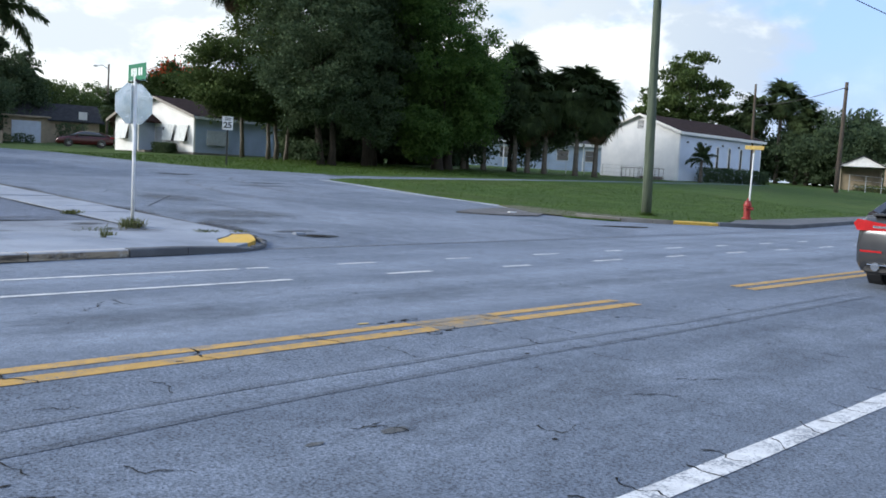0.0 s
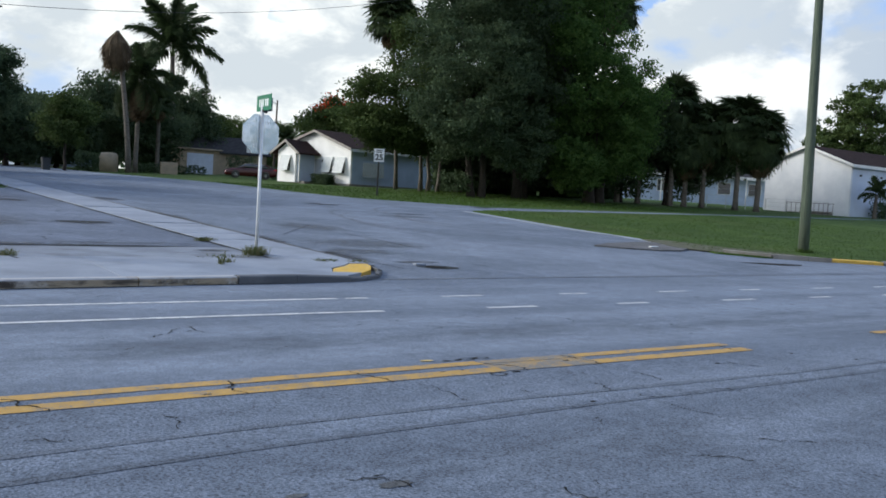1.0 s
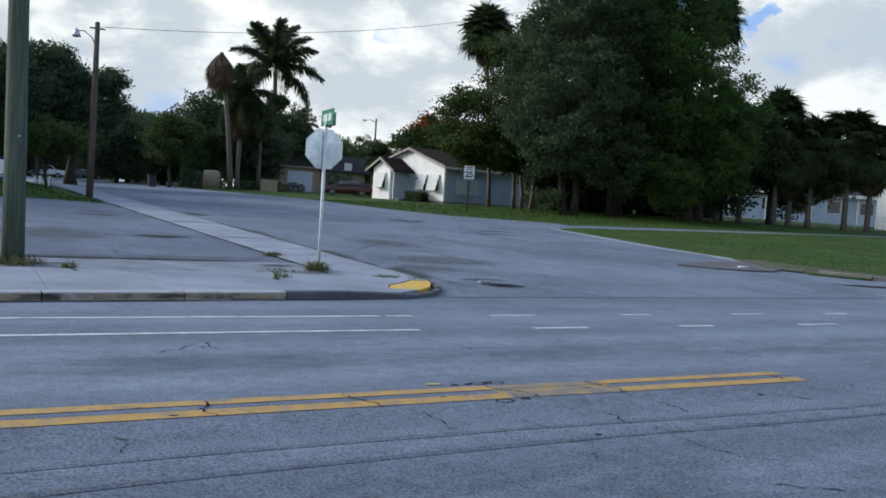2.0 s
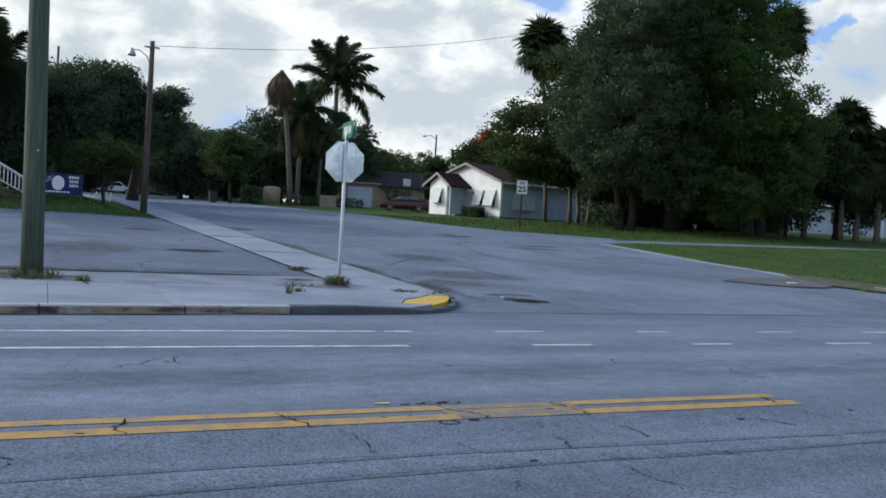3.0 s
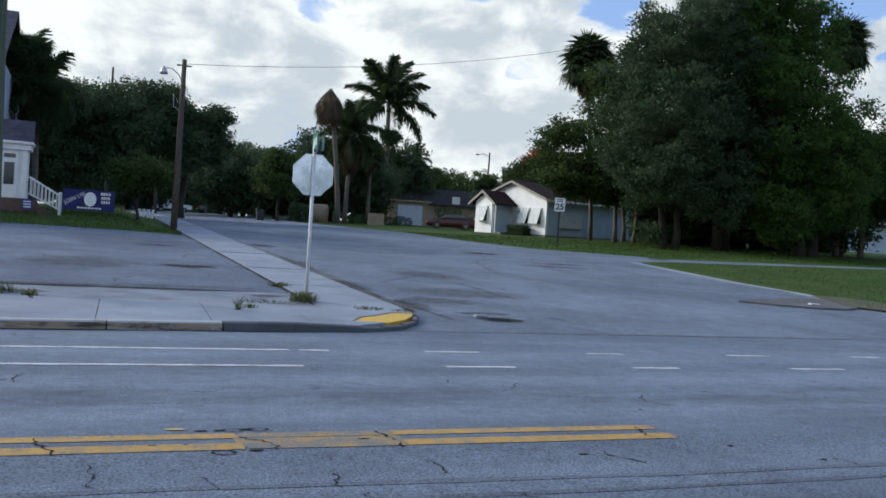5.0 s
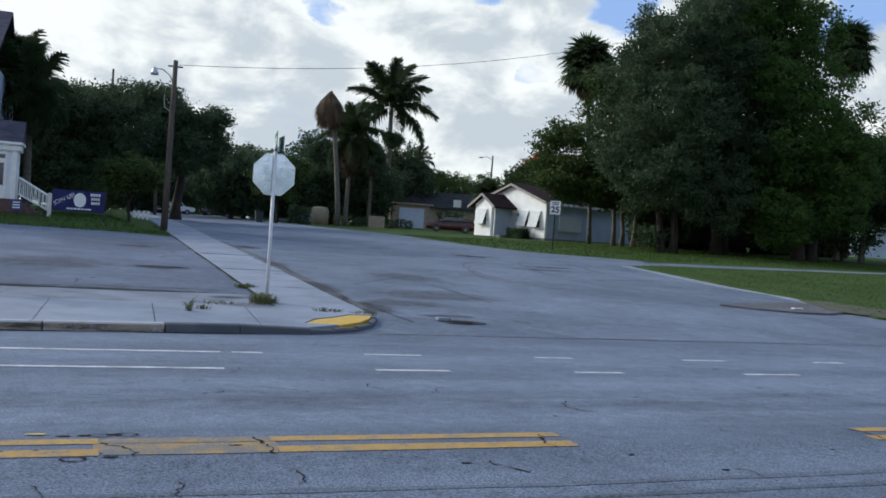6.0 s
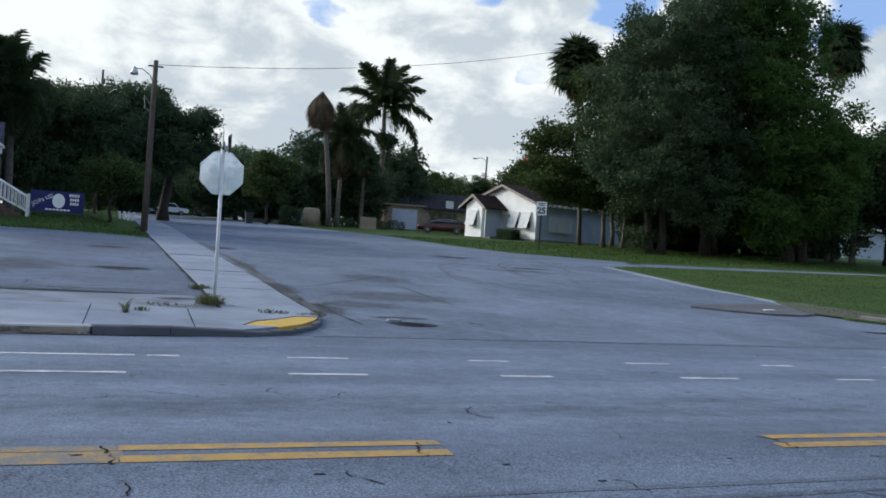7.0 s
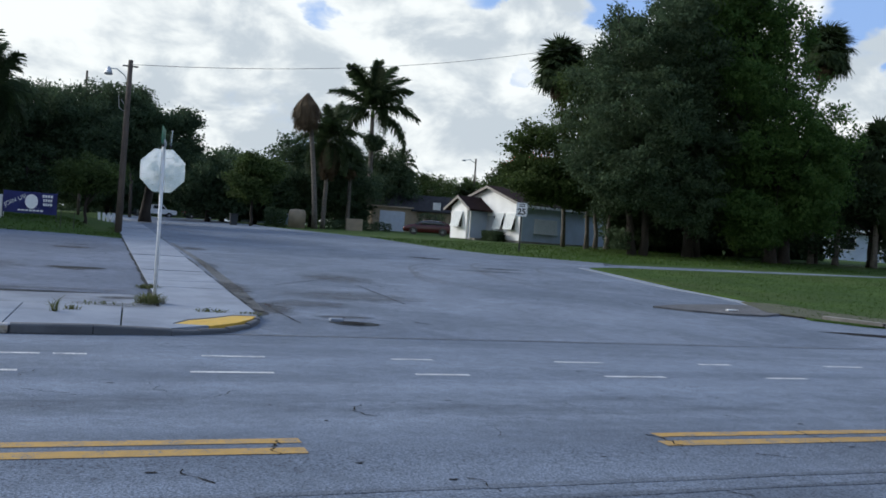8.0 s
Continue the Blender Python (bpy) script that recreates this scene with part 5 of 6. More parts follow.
def stop_sign():
    x, y = 1.74, 17.35
    top = thing("stop_sign", pose(x, y, gz(x, y), 0, 0.0, 0), "back of an octagonal stop sign on a pale steel post", "street sign")
    part("post", tubed([(0, 0, -0.1), (0, 0, 1.2), (-0.01, 0, 2.9)], 0.032, 10), M_POST_WHITE, top, "", True)
    bm = prismed([(u, v + 2.36) for u, v in octagon(0.408)], "y", 0.045, 0.050)
    bmesh.ops.bevel(bm, geom=bm.edges[:], offset=0.002, segments=1, affect="EDGES")
    part("panel", bm, M_SIGN_BACK, top, "bare aluminium sign back")
    bm = prismed([(u, v + 2.36) for u, v in octagon(0.400)], "y", 0.0502, 0.0512)
    part("face", bm, M_SIGN_RED, top, "red sign face")
    for z in (2.12, 2.60):
        b = boxed(-0.19, 0.19, 0.030, 0.046, z - 0.022, z + 0.022, 0.004)
        br = part("bracket", b, M_SIGN_BACK, top)
        for u in (-0.15, 0.0, 0.15):
            part("bolt", tubed([(u, 0.018, z), (u, 0.034, z)], 0.010, 6), M_STEEL, br)
    # two street name blades on a cap, seen almost edge-on from the road
    part("cap", boxed(-0.035, 0.035, -0.035, 0.035, 2.78, 2.86, 0.006), M_STEEL, top)
    for name, rz, u, v, w in (("name_blade", 262, -0.03, -0.1, 0.46), ("cross_blade", 268, 0.11, 0.1, 0.30)):
        green = name == "name_blade"
        b = boxed(-w, w, -0.004, 0.004, 0.0, 0.30 if green else 0.26, 0.002)
        blade = part(name, b, M_SIGN_GREEN if green else M_SIGN_BACK, top, "green street name blade" if green else "bare metal street name blade")
        blade.matrix_basis = pose(u, v, 2.80, 0, 0, rz)
        if green:
            for k, (p, q) in enumerate(((-0.26, 0.07), (-0.15, 0.07), (-0.05, 0.07), (0.12, 0.08), (0.24, 0.08))):
                part("letter_bar", boxed(p - q / 2, p + q / 2, -0.007, -0.0045, 0.08, 0.22), M_SIGN_WHITE, blade)
        part("blade_clamp", boxed(-0.03, 0.03, -0.02, 0.02, -0.03, 0.03, 0.004), M_DARK_METAL, blade)


def speed_sign():
    x, y = 24.4, 49.4
    top = thing("speed_limit_sign", pose(x, y, gz(x, y), 0, 0, -24), "white speed limit 25 sign on a dark steel post", "street sign")
    part("post", boxed(-0.05, 0.05, -0.02, 0.02, -0.1, 2.75, 0.006), M_BLACK, top)
    bm = boxed(-0.32, 0.32, -0.032, -0.024, 2.05, 2.87, 0.003)
    panel = part("panel", bm, M_SIGN_WHITE, top, "white sign panel")
    for z0, z1, w in ((2.735, 2.79, 0.20), (2.63, 2.685, 0.18)):
        part("letter_bar", boxed(-w, w, -0.036, -0.0325, z0, z1), M_BLACK, panel)
    text_mesh("number", "25", 0.50, M_BLACK, panel, pose(0, -0.036, 2.33, 90, 0, 0), 0.035)
    for x0, x1, z0, z1 in ((-0.305, 0.305, 2.065, 2.075), (-0.305, 0.305, 2.845, 2.855), (-0.305, -0.295, 2.065, 2.855), (0.295, 0.305, 2.065, 2.855)):
        part("border", boxed(x0, x1, -0.0355, -0.0325, z0, z1), M_BLACK, panel)


def utility_pole(x, y, h, r, lean, material, label, group="utility poles"):
    top = thing("utility_pole", pose(x, y, gz(x, y)), label, "utility pole", group)
    n = 6
    part("shaft", tubed([(lean[0] * k / n, lean[1] * k / n, h * k / n - (0.3 if k == 0 else 0)) for k in range(n + 1)], [r * (1 - 0.32 * k / n) for k in range(n + 1)], 14), material, top, "", True)
    return top


def sagging(name, a, b, sag, r, label):
    a, b = Vector(a), Vector(b)
    pts = [a.lerp(b, k / 14) - Vector((0, 0, sag * 4 * (k / 14) * (1 - k / 14))) for k in range(15)]
    tagged(finish(name, tubed(pts, r, 5), M_WIRE), label, "cable")


stop_sign()
speed_sign()
p = utility_pole(-3.57, 17.58, 11.0, 0.185, (-0.17, 0.1), M_POLE, "greenish treated wooden utility pole beside the sidewalk")
part("tag", boxed(-0.02, 0.02, -0.195, -0.18, 2.1, 2.13, 0.003), M_STEEL, p, "small shiny metal tag")
utility_pole(23.16, 19.35, 11.5, 0.19, (-0.42, 0), M_POLE, "greenish treated wooden utility pole on the corner lawn")
p = utility_pole(72.5, 31.5, 9.3, 0.20, (0.3, 0), M_POLE_DARK, "leaning weathered wooden utility pole in the distance")
part("insulator", boxed(-0.1, 0.5, -0.1, 0.1, 8.7, 8.8, 0.01), M_DARK_METAL, p)
utility_pole(79.0, 42.4, 9.6, 0.15, (-0.3, 0), M_POLE_DARK, "thin dark utility pole in front of the palms")
p = utility_pole(51.2, 120.0, 10.6, 0.16, (0.1, 0), M_POLE_DARK, "distant wooden pole with a street lamp")
part("lamp_arm", tubed([(0, 0, 10.0), (-0.8, 0, 10.4), (-1.6, 0, 10.2)], 0.05, 6), M_STEEL, p)
part("lamp_head", boxed(-2.0, -1.5, -0.15, 0.15, 10.1, 10.3, 0.05), M_STEEL, p)
utility_pole(0.1, 90.6, 13.0, 0.14, (0, 0), M_POLE_DARK, "thin pole rising above the oak trees")
p = utility_pole(4.63, 92.7, 9.6, 0.16, (-0.2, 0), M_POLE_DARK, "far wooden pole with a long lamp arm")
part("lamp_arm", tubed([(0, 0, 8.0), (0.7, 0, 8.5), (1.7, 0, 8.75), (2.7, 0, 8.7)], 0.045, 6), M_STEEL, p, "", True)
part("lamp_head", tubed([(2.8, 0, 8.2), (2.8, 0, 8.45), (2.8, 0, 8.76)], [0.2, 0.17, 0.07], 10), M_STEEL, p, "dark lamp head", True)


def lamp_pole():
    x, y = 2.08, 46.6
    top = thing("street_lamp", pose(x, y, gz(x, y)), "dark wooden pole with a curved lamp arm beside the sidewalk", "street lamp")
    part("shaft", tubed([(0, 0, -0.3), (0.03, 0, 3), (0.06, 0.2, 6), (0.1, 0.5, 8.2)], [0.17, 0.15, 0.13, 0.11], 12), M_POLE_DARK, top, "", True)
    part("crossbar", boxed(-0.25, 0.45, 0.42, 0.48, 7.88, 7.95, 0.01), M_DARK_METAL, top)
    arm = part("upper_arm", tubed([(0.05, 0.4, 7.05), (-0.15, 0.3, 7.45), (-0.5, 0.2, 7.68), (-0.85, 0.1, 7.66)], 0.026, 8), M_STEEL, top, "", True)
    head = part("lamp_head", tubed([(-0.86, 0.1, 7.36), (-0.86, 0.1, 7.5), (-0.86, 0.1, 7.62), (-0.86, 0.1, 7.74)], [0.19, 0.17, 0.11, 0.04], 12), M_STEEL, arm, "grey lamp head", True)
    part("loop", tubed([(-0.1, 0.3, 6.1), (-0.35, 0.3, 6.5), (-0.3, 0.3, 5.9), (0.0, 0.3, 5.7)], 0.015, 6), M_STEEL, top)


lamp_pole()
sagging("overhead_cable", (2.3, 47.05, 8.55), (36.0, 57.0, 16.6), 1.0, 0.013, "thin black cable strung from the lamp pole")
sagging("overhead_cable", (14.0, 13.6, 8.4), (34.0, 12.0, 7.2), 0.3, 0.016, "black overhead cable along the main road")
sagging("overhead_cable", (72.8, 31.5, 9.9), (79.0, 42.4, 9.0), 0.3, 0.03, "distant black overhead cable")


def hydrant():
    x, y = 28.0, 17.75
    top = thing("fire_hydrant", pose(x, y, gz(x, y) + 0.06), "red fire hydrant on the sidewalk beside the lawn", "fire hydrant")
    s = 1.12
    part("barrel", tubed([(0, 0, -0.05), (0, 0, 0.05), (0, 0, 0.06), (0, 0, 0.50), (0, 0, 0.51), (0, 0, 0.57)], [0.17 * s, 0.17 * s, 0.12 * s, 0.115 * s, 0.15 * s, 0.15 * s], 14), M_HYDRANT, top, "", False)
    part("bonnet", tubed([(0, 0, 0.57), (0, 0, 0.66), (0, 0, 0.73), (0, 0, 0.75), (0, 0, 0.82)], [0.13 * s, 0.115 * s, 0.06 * s, 0.035 * s, 0.03 * s], 14), M_HYDRANT, top)
    for d in ((1, 0), (-1, 0), (0, -1)):
        part("outlet", tubed([(d[0] * 0.1, d[1] * 0.1, 0.42), (d[0] * 0.20, d[1] * 0.20, 0.42), (d[0] * 0.205, d[1] * 0.205, 0.42), (d[0] * 0.23, d[1] * 0.23, 0.42)], [0.055, 0.055, 0.07, 0.07], 10), M_HYDRANT, top)
    mk = thing("marker_post", pose(x + 0.30, y + 0.1, gz(x, y) + 0.06, 0, 1.5, 0), "white post with yellow crossed name blades beside the hydrant", "street sign")
    part("post", tubed([(0, 0, -0.1), (0.03, 0, 2.75)], 0.035, 8), M_POST_WHITE, mk)
    for rz, z in ((20, 2.62), (110, 2.76)):
        b = part("blade", boxed(-0.36, 0.36, -0.006, 0.006, 0, 0.16, 0.002), M_MARKER, mk, "sunlit yellowish name blade")
        b.matrix_basis = pose(0.03, 0, z, 0, 0, rz)


hydrant()


def banner():
    a, b = Vector((-2.88, 46.55, 0)), Vector((-0.64, 46.75, 0))
    z = 1.18
    w = (b - a).length
    rz = math.degrees(math.atan2(b.y - a.y, b.x - a.x))
    top = thing("church_banner", pose(a.x, a.y, z, 0, 0, rz), "blue vinyl banner with white writing and a white oval", "banner")
    bm = bmesh.new()
    n = 14
    rows = [[bm.verts.new((w * k / n, 0.02 * math.sin(k * 1.1), 0.98 * s + 0.012 * math.sin(k * 0.9 + s))) for s in (0, 0.5, 1)] for k in range(n + 1)]
    for p, q in zip(rows, rows[1:]):
        for s in range(2):
            bm.faces.new((p[s], q[s], q[s + 1], p[s + 1]))
    bmesh.ops.solidify(bm, geom=bm.faces[:], thickness=0.006)
    cloth = part("cloth", bm, M_BANNER, top)
    for u in (0.0, w):
        part("stake", tubed([(u, 0.03, -0.75), (u, 0.03, 1.05)], 0.022, 6), M_DARK_METAL, top)
    text_mesh("writing", "JOIN US!", 0.26, M_SIGN_WHITE, top, pose(0.50, -0.035, 0.56, 90, 0, 0) @ pose(0, 0, 0, 0, 0, 28))
    bm = bmesh.new()
    bm.faces.new([bm.verts.new((1.17 + 0.27 * math.cos(t), -0.034, 0.54 + 0.33 * math.sin(t))) for t in [k * 0.2618 for k in range(24)]])
    part("oval", bm, M_SIGN_WHITE, top, "plain white oval")
    for z0, x0, x1 in ((0.76, 1.62, 2.08), (0.57, 1.66, 2.06), (0.38, 1.66, 2.06)):
        for k in range(4):
            u = x0 + (x1 - x0) * k / 4
            part("letter_bar", boxed(u, u + (x1 - x0) / 4 - 0.03, -0.036, -0.032, z0, z0 + 0.12), M_SIGN_WHITE, top)
    for k in range(7):
        part("letter_bar", boxed(0.62 + 0.155 * k, 0.74 + 0.155 * k, -0.036, -0.032, 0.10, 0.17), M_SIGN_WHITE, top)


banner()
p = thing("yard_sign", pose(-4.35, 46.3, gz(-4.35, 46.3)), "small pale blue yard sign on the grass", "sign")
part("panel", boxed(-0.22, 0.22, -0.01, 0.01, 0.15, 0.62, 0.004), M_BANNER, p)
for k in range(3):
    part("letter_bar", boxed(-0.15, 0.15, -0.014, -0.0105, 0.24 + 0.12 * k, 0.29 + 0.12 * k), M_SIGN_WHITE, p)
part("stake", tubed([(0, 0, -0.1), (0, 0, 0.2)], 0.012, 6), M_DARK_METAL, p)
for x in (-3.3, -0.4, 0.15):
    p = thing("stake", pose(x, 44.6, gz(x, 44.6)), "thin dark stake in the grass", "stake", "stakes")
    part("rod", tubed([(0, 0, -0.1), (0, 0, 0.75)], 0.015, 6), M_DARK_METAL, p)
for k, x in enumerate((1.5, 1.75, 2.0, 2.25)):
    p = thing("bollard", pose(x, 63.5, gz(x, 63.5) - 0.05, 0, 4 * (k - 1), 0), "short white wooden board post beside the sidewalk", "bollard", "white posts")
    part("board", boxed(-0.08, 0.08, -0.02, 0.02, 0, 0.62, 0.01), M_TRIM, p)


# ---- buildings ----
def gable_roof(bm, x0, x1, y0, y1, eave, ridge, over=0.35, thick=0.14, along="x"):
    """Two thick roof slopes with the ridge along x or y."""
    if along == "x":
        m = (y0 + y1) / 2
        s = (ridge - eave) / (m - y0)
        for a in (y0 - over, y1 + over):
            lo = eave - s * over
            prism(bm, [(a, lo), (m, ridge), (m, ridge + thick), (a, lo + thick)], "x", x0 - over, x1 + over)
    else:
        m = (x0 + x1) / 2
        s = (ridge - eave) / (m - x0)
        for a in (x0 - over, x1 + over):
            lo = eave - s * over
            prism(bm, [(a, lo), (m, ridge), (m, ridge + thick), (a, lo + thick)], "y", y0 - over, y1 + over)
    return bm


def window(parent, x, y, z, w, h, face, awning=False, panes=2, open_=25):
    """A framed window standing on the plane x (face '-x') or y (face '-y')."""
    m = pose(x, y, z) if face == "-y" else pose(x, y, z, 0, 0, -90)
    win = new("window")
    win.parent = parent
    win.matrix_basis = m
    for a in ((-w / 2 - 0.06, w / 2 + 0.06, -0.06, 0.0), (-w / 2 - 0.06, w / 2 + 0.06, h, h + 0.06)):
        part("window_frame", boxed(a[0], a[1], -0.05, 0.02, a[2], a[3], 0.006), M_TRIM, win)
    for u in (-w / 2 - 0.06, w / 2):
        part("window_frame", boxed(u, u + 0.06, -0.05, 0.02, 0.0, h, 0.006), M_TRIM, win)
    for k in range(panes):
        part("pane", boxed(-w / 2, w / 2, -0.025, -0.010, h * k / panes + 0.012, h * (k + 1) / panes - 0.012), M_GLASS, win)
    if awning:
        aw = new("awning")
        aw.parent = win
        aw.matrix_basis = pose(0, -0.07, h + 0.05, -open_, 0, 0)
        n = 9
        bm = bmesh.new()
        for k in range(n):
            box(bm, -w / 2 - 0.1, w / 2 + 0.1, -0.025, 0.0, -(k + 1) * (h + 0.1) / n + 0.012, -k * (h + 0.1) / n)
        part("slats", bm, M_AWNING, aw)
    return win


def house():
    x, y = 34.6, 70.3
    z = gz(x, y) + 0.02
    top = thing("house", pose(x, y, z, 0, 0, 12.7), "single-storey white stucco house with brown gable roof and tilted window awnings", "house")
    E, R, W, L = 3.2, 4.65, 9.0, 15.0
    t = 0.2
    bm = prismed([(0, 0), (W, 0), (W, E), (W / 2, R - 0.02), (0, E)], "x", 0, t)
    part("front_wall", bm, M_STUCCO, top, "sunlit white gable wall")
    # same white wall turned from the sun; its colour carries the blue shade
    part("side_wall", boxed(t, L, 0, t, 0, E), M_SHADE_STUCCO, top, "white side wall with the blue of shade in its colour")
    part("rear_wall", boxed(L, L + t, 0, W, 0, E), M_STUCCO, top)
    part("far_wall", boxed(t, L, W - t, W, 0, E), M_STUCCO, top)
    part("plinth", boxed(-0.04, L, -0.04, W, -0.3, 0.12, 0.01), M_KERB, top)
    part("roof", gable_roof(bmesh.new(), 0, L, 0, W, E, R, 0.4), M_ROOF, top, "dark brown shingle roof")
    for s, a in ((1, -0.4), (-1, W + 0.4)):
        lo = E - 0.4 * (R - E) / (W / 2)
        part("bargeboard", prismed([(a, lo - 0.1), (W / 2, R - 0.1), (W / 2, R + 0.10), (a, lo + 0.12)], "x", -0.44, -0.40), M_BARGE, top, "weathered beige bargeboard")
    part("fascia", boxed(-0.4, L + 0.4, -0.44, -0.40, E - 0.28, E - 0.06), M_TRIM, top)
    # entrance wing
    V = 7.1
    wing = [(4.7, 0), (V, 0), (V, 2.75), (5.9, 3.45), (4.7, 2.75)]
    part("wing_wall", prismed(wing, "x", -2.2, -2.0), M_STUCCO, top, "sunlit white gable wall of the wing")
    # the shade under the wing roof is coloured in here too
    part("wing_side", boxed(-2.0, -0.01, 4.7, 4.88, 0, 2.75), M_SHADE_STUCCO, top)
    part("wing_far_side", boxed(-2.0, -0.01, V - 0.18, V, 0, 2.75), M_STUCCO, top)
    part("wing_roof", gable_roof(bmesh.new(), -2.2, 0.6, 4.2, V + 0.5, 2.6, 3.6, 0.3), M_ROOF, top, "dark brown shingle roof")
    for a in (3.9, V + 0.8):
        part("bargeboard", prismed([(a, 2.36), (5.85, 3.50), (5.85, 3.74), (a, 2.58)], "x", -2.55, -2.505), M_BARGE, top, "weathered beige bargeboard")
    part("porch_post", boxed(-2.15, -2.05, 4.25, 4.35, 0, 2.5, 0.01), M_TRIM, top)
    d = part("door", boxed(-0.05, 0.0, 3.75, 4.6, 0.05, 2.15, 0.01), M_DOOR, top)
    part("handle", tubed([(-0.10, 3.9, 1.05), (-0.04, 3.9, 1.05)], 0.03, 8), M_STEEL, d)
    part("porch_lamp", boxed(-0.14, 0.0, 3.45, 3.6, 1.9, 2.15, 0.02), M_DARK_METAL, top)
    for yy, ww in ((2.75, 0.95), (1.2, 1.05)):
        window(top, -0.01, yy, 1.0, ww, 1.35, "-x", True, 2, 17)
    window(top, -2.21, 5.9, 1.0, 1.1, 1.3, "-x", True, 2, 17)
    window(top, 2.7, -0.01, 0.85, 2.3, 1.15, "-y", True, 2, 5)
    window(top, 11.5, -0.01, 1.0, 1.6, 1.2, "-y")
    part("vent", boxed(1.9, 2.05, -0.03, 0.0, 1.2, 1.4, 0.01), M_TRIM, top)
    part("porch_step", boxed(-2.0, -0.1, 3.6, 4.65, -0.1, 0.12, 0.02), M_KERB, top)
    part("porch_column", tubed([(11.38, -0.4, -0.3), (11.38, -0.4, 0.1), (11.38, -0.4, 2.6), (11.38, -0.4, 2.9)], [0.2, 0.15, 0.14, 0.2], 12), M_TRIM, top, "white porch column")
    part("back_door", boxed(9.9, 10.8, -0.05, -0.004, 0.1, 2.15, 0.01), M_DOOR, top, "grey back door in shade")
    rng = np.random.default_rng(3)
    q = rng.uniform(size=(2600, 3)) * [1.0, 2.2, 0.8] + [-1.4, 1.4, 0.0]
    v, f = leaf_quads(q, 0.10, rng)
    sh = tagged(mesh_np("shrub", v, f, M_LEAF_DARK), "dark shrubs below the house windows", "shrub")
    sh.matrix_basis = pose(x, y, z, 0, 0, 12.7)


def church():
    x, y = 65.2, 42.4
    z = gz(x, y) - 0.05
    top = thing("church_hall", pose(x, y, z), "white hall with a low gable roof and tall narrow windows", "building")
    E, R, W, L, t = 4.25, 5.7, 8.0, 15.6, 0.22
    part("gable_wall", prismed([(0, 0), (W, 0), (W, E), (W / 2, R - 0.02), (0, E)], "x", 0, t), M_CHURCH, top, "grey-white gable wall")
    part("long_wall", boxed(t, L, 0, t, 0, E), M_CHURCH_SHADE, top, "white long wall with bluish shade in its colour")
    part("rear_wall", boxed(L, L + t, 0, W, 0, E), M_CHURCH, top)
    part("far_wall", boxed(t, L, W - t, W, 0, E), M_CHURCH, top)
    part("roof", gable_roof(bmesh.new(), 0, L, 0, W, E, R, 0.3), M_ROOF, top, "dark brown shingle roof")
    part("fascia", boxed(-0.3, L + 0.5, -0.36, -0.30, E - 0.22, E + 0.02), M_TRIM, top, "white fascia board")
    for a in (-0.3, W + 0.3):
        lo = E - 0.3 * (R - E) / (W / 2)
        part("bargeboard", prismed([(a, lo - 0.08), (W / 2, R - 0.06), (W / 2, R + 0.14), (a, lo + 0.14)], "x", -0.36, -0.31), M_TRIM, top, "white bargeboard")
    vent = part("gable_vent", boxed(-0.03, 0.0, W / 2 - 0.3, W / 2 + 0.3, 4.5, 5.2), M_KERB_GREY, top)
    for k in range(5):
        part("slat", boxed(-0.05, -0.03, W / 2 - 0.28, W / 2 + 0.28, 4.55 + 0.125 * k, 4.60 + 0.125 * k), M_CHURCH, vent)
    for k in range(3):
        window(top, 6.9 + 2.3 * k, -0.01, 1.35, 0.42, 1.9, "-y", panes=3)
    for k in range(5):
        part("soffit_lamp", boxed(1.2 + 3.2 * k, 1.4 + 3.2 * k, -0.15, -0.01, 3.35, 3.5, 0.02), M_DARK_METAL, top)
    part("step", boxed(-1.2, 0, 1.4, 3.0, -0.1, 0.30, 0.02), M_KERB, top)
    rail = thing("railing", pose(x - 1.6, y, z), "low black metal railing in front of the hall", "railing")
    for k in range(11):
        part("baluster", tubed([(0, 0.4 + 0.42 * k, 0), (0, 0.4 + 0.42 * k, 0.95)], 0.02, 5), M_DARK_METAL, rail)
    for zz in (0.15, 0.95):
        part("rail", tubed([(0, 0.3, zz), (0, 4.7, zz)], 0.025, 5), M_DARK_METAL, rail)


def wire_fence(x0, y0, x1, y1, n, h, label):
    top = thing("wire_fence", pose(x0, y0, gz(x0, y0)), label, "fence")
    for k in range(n + 1):
        a = k / n
        z = gz(x0 + (x1 - x0) * a, y0 + (y1 - y0) * a) - gz(x0, y0)
        part("post", tubed([((x1 - x0) * a, (y1 - y0) * a, z - 0.1), ((x1 - x0) * a, (y1 - y0) * a, z + h)], 0.035, 6), M_STEEL, top)
    z = gz(x1, y1) - gz(x0, y0)
    for s in (0.35, 0.7, 1.0):
        part("wire", tubed([(0, 0, h * s), (x1 - x0, y1 - y0, z + h * s)], 0.014, 5), M_STEEL, top)


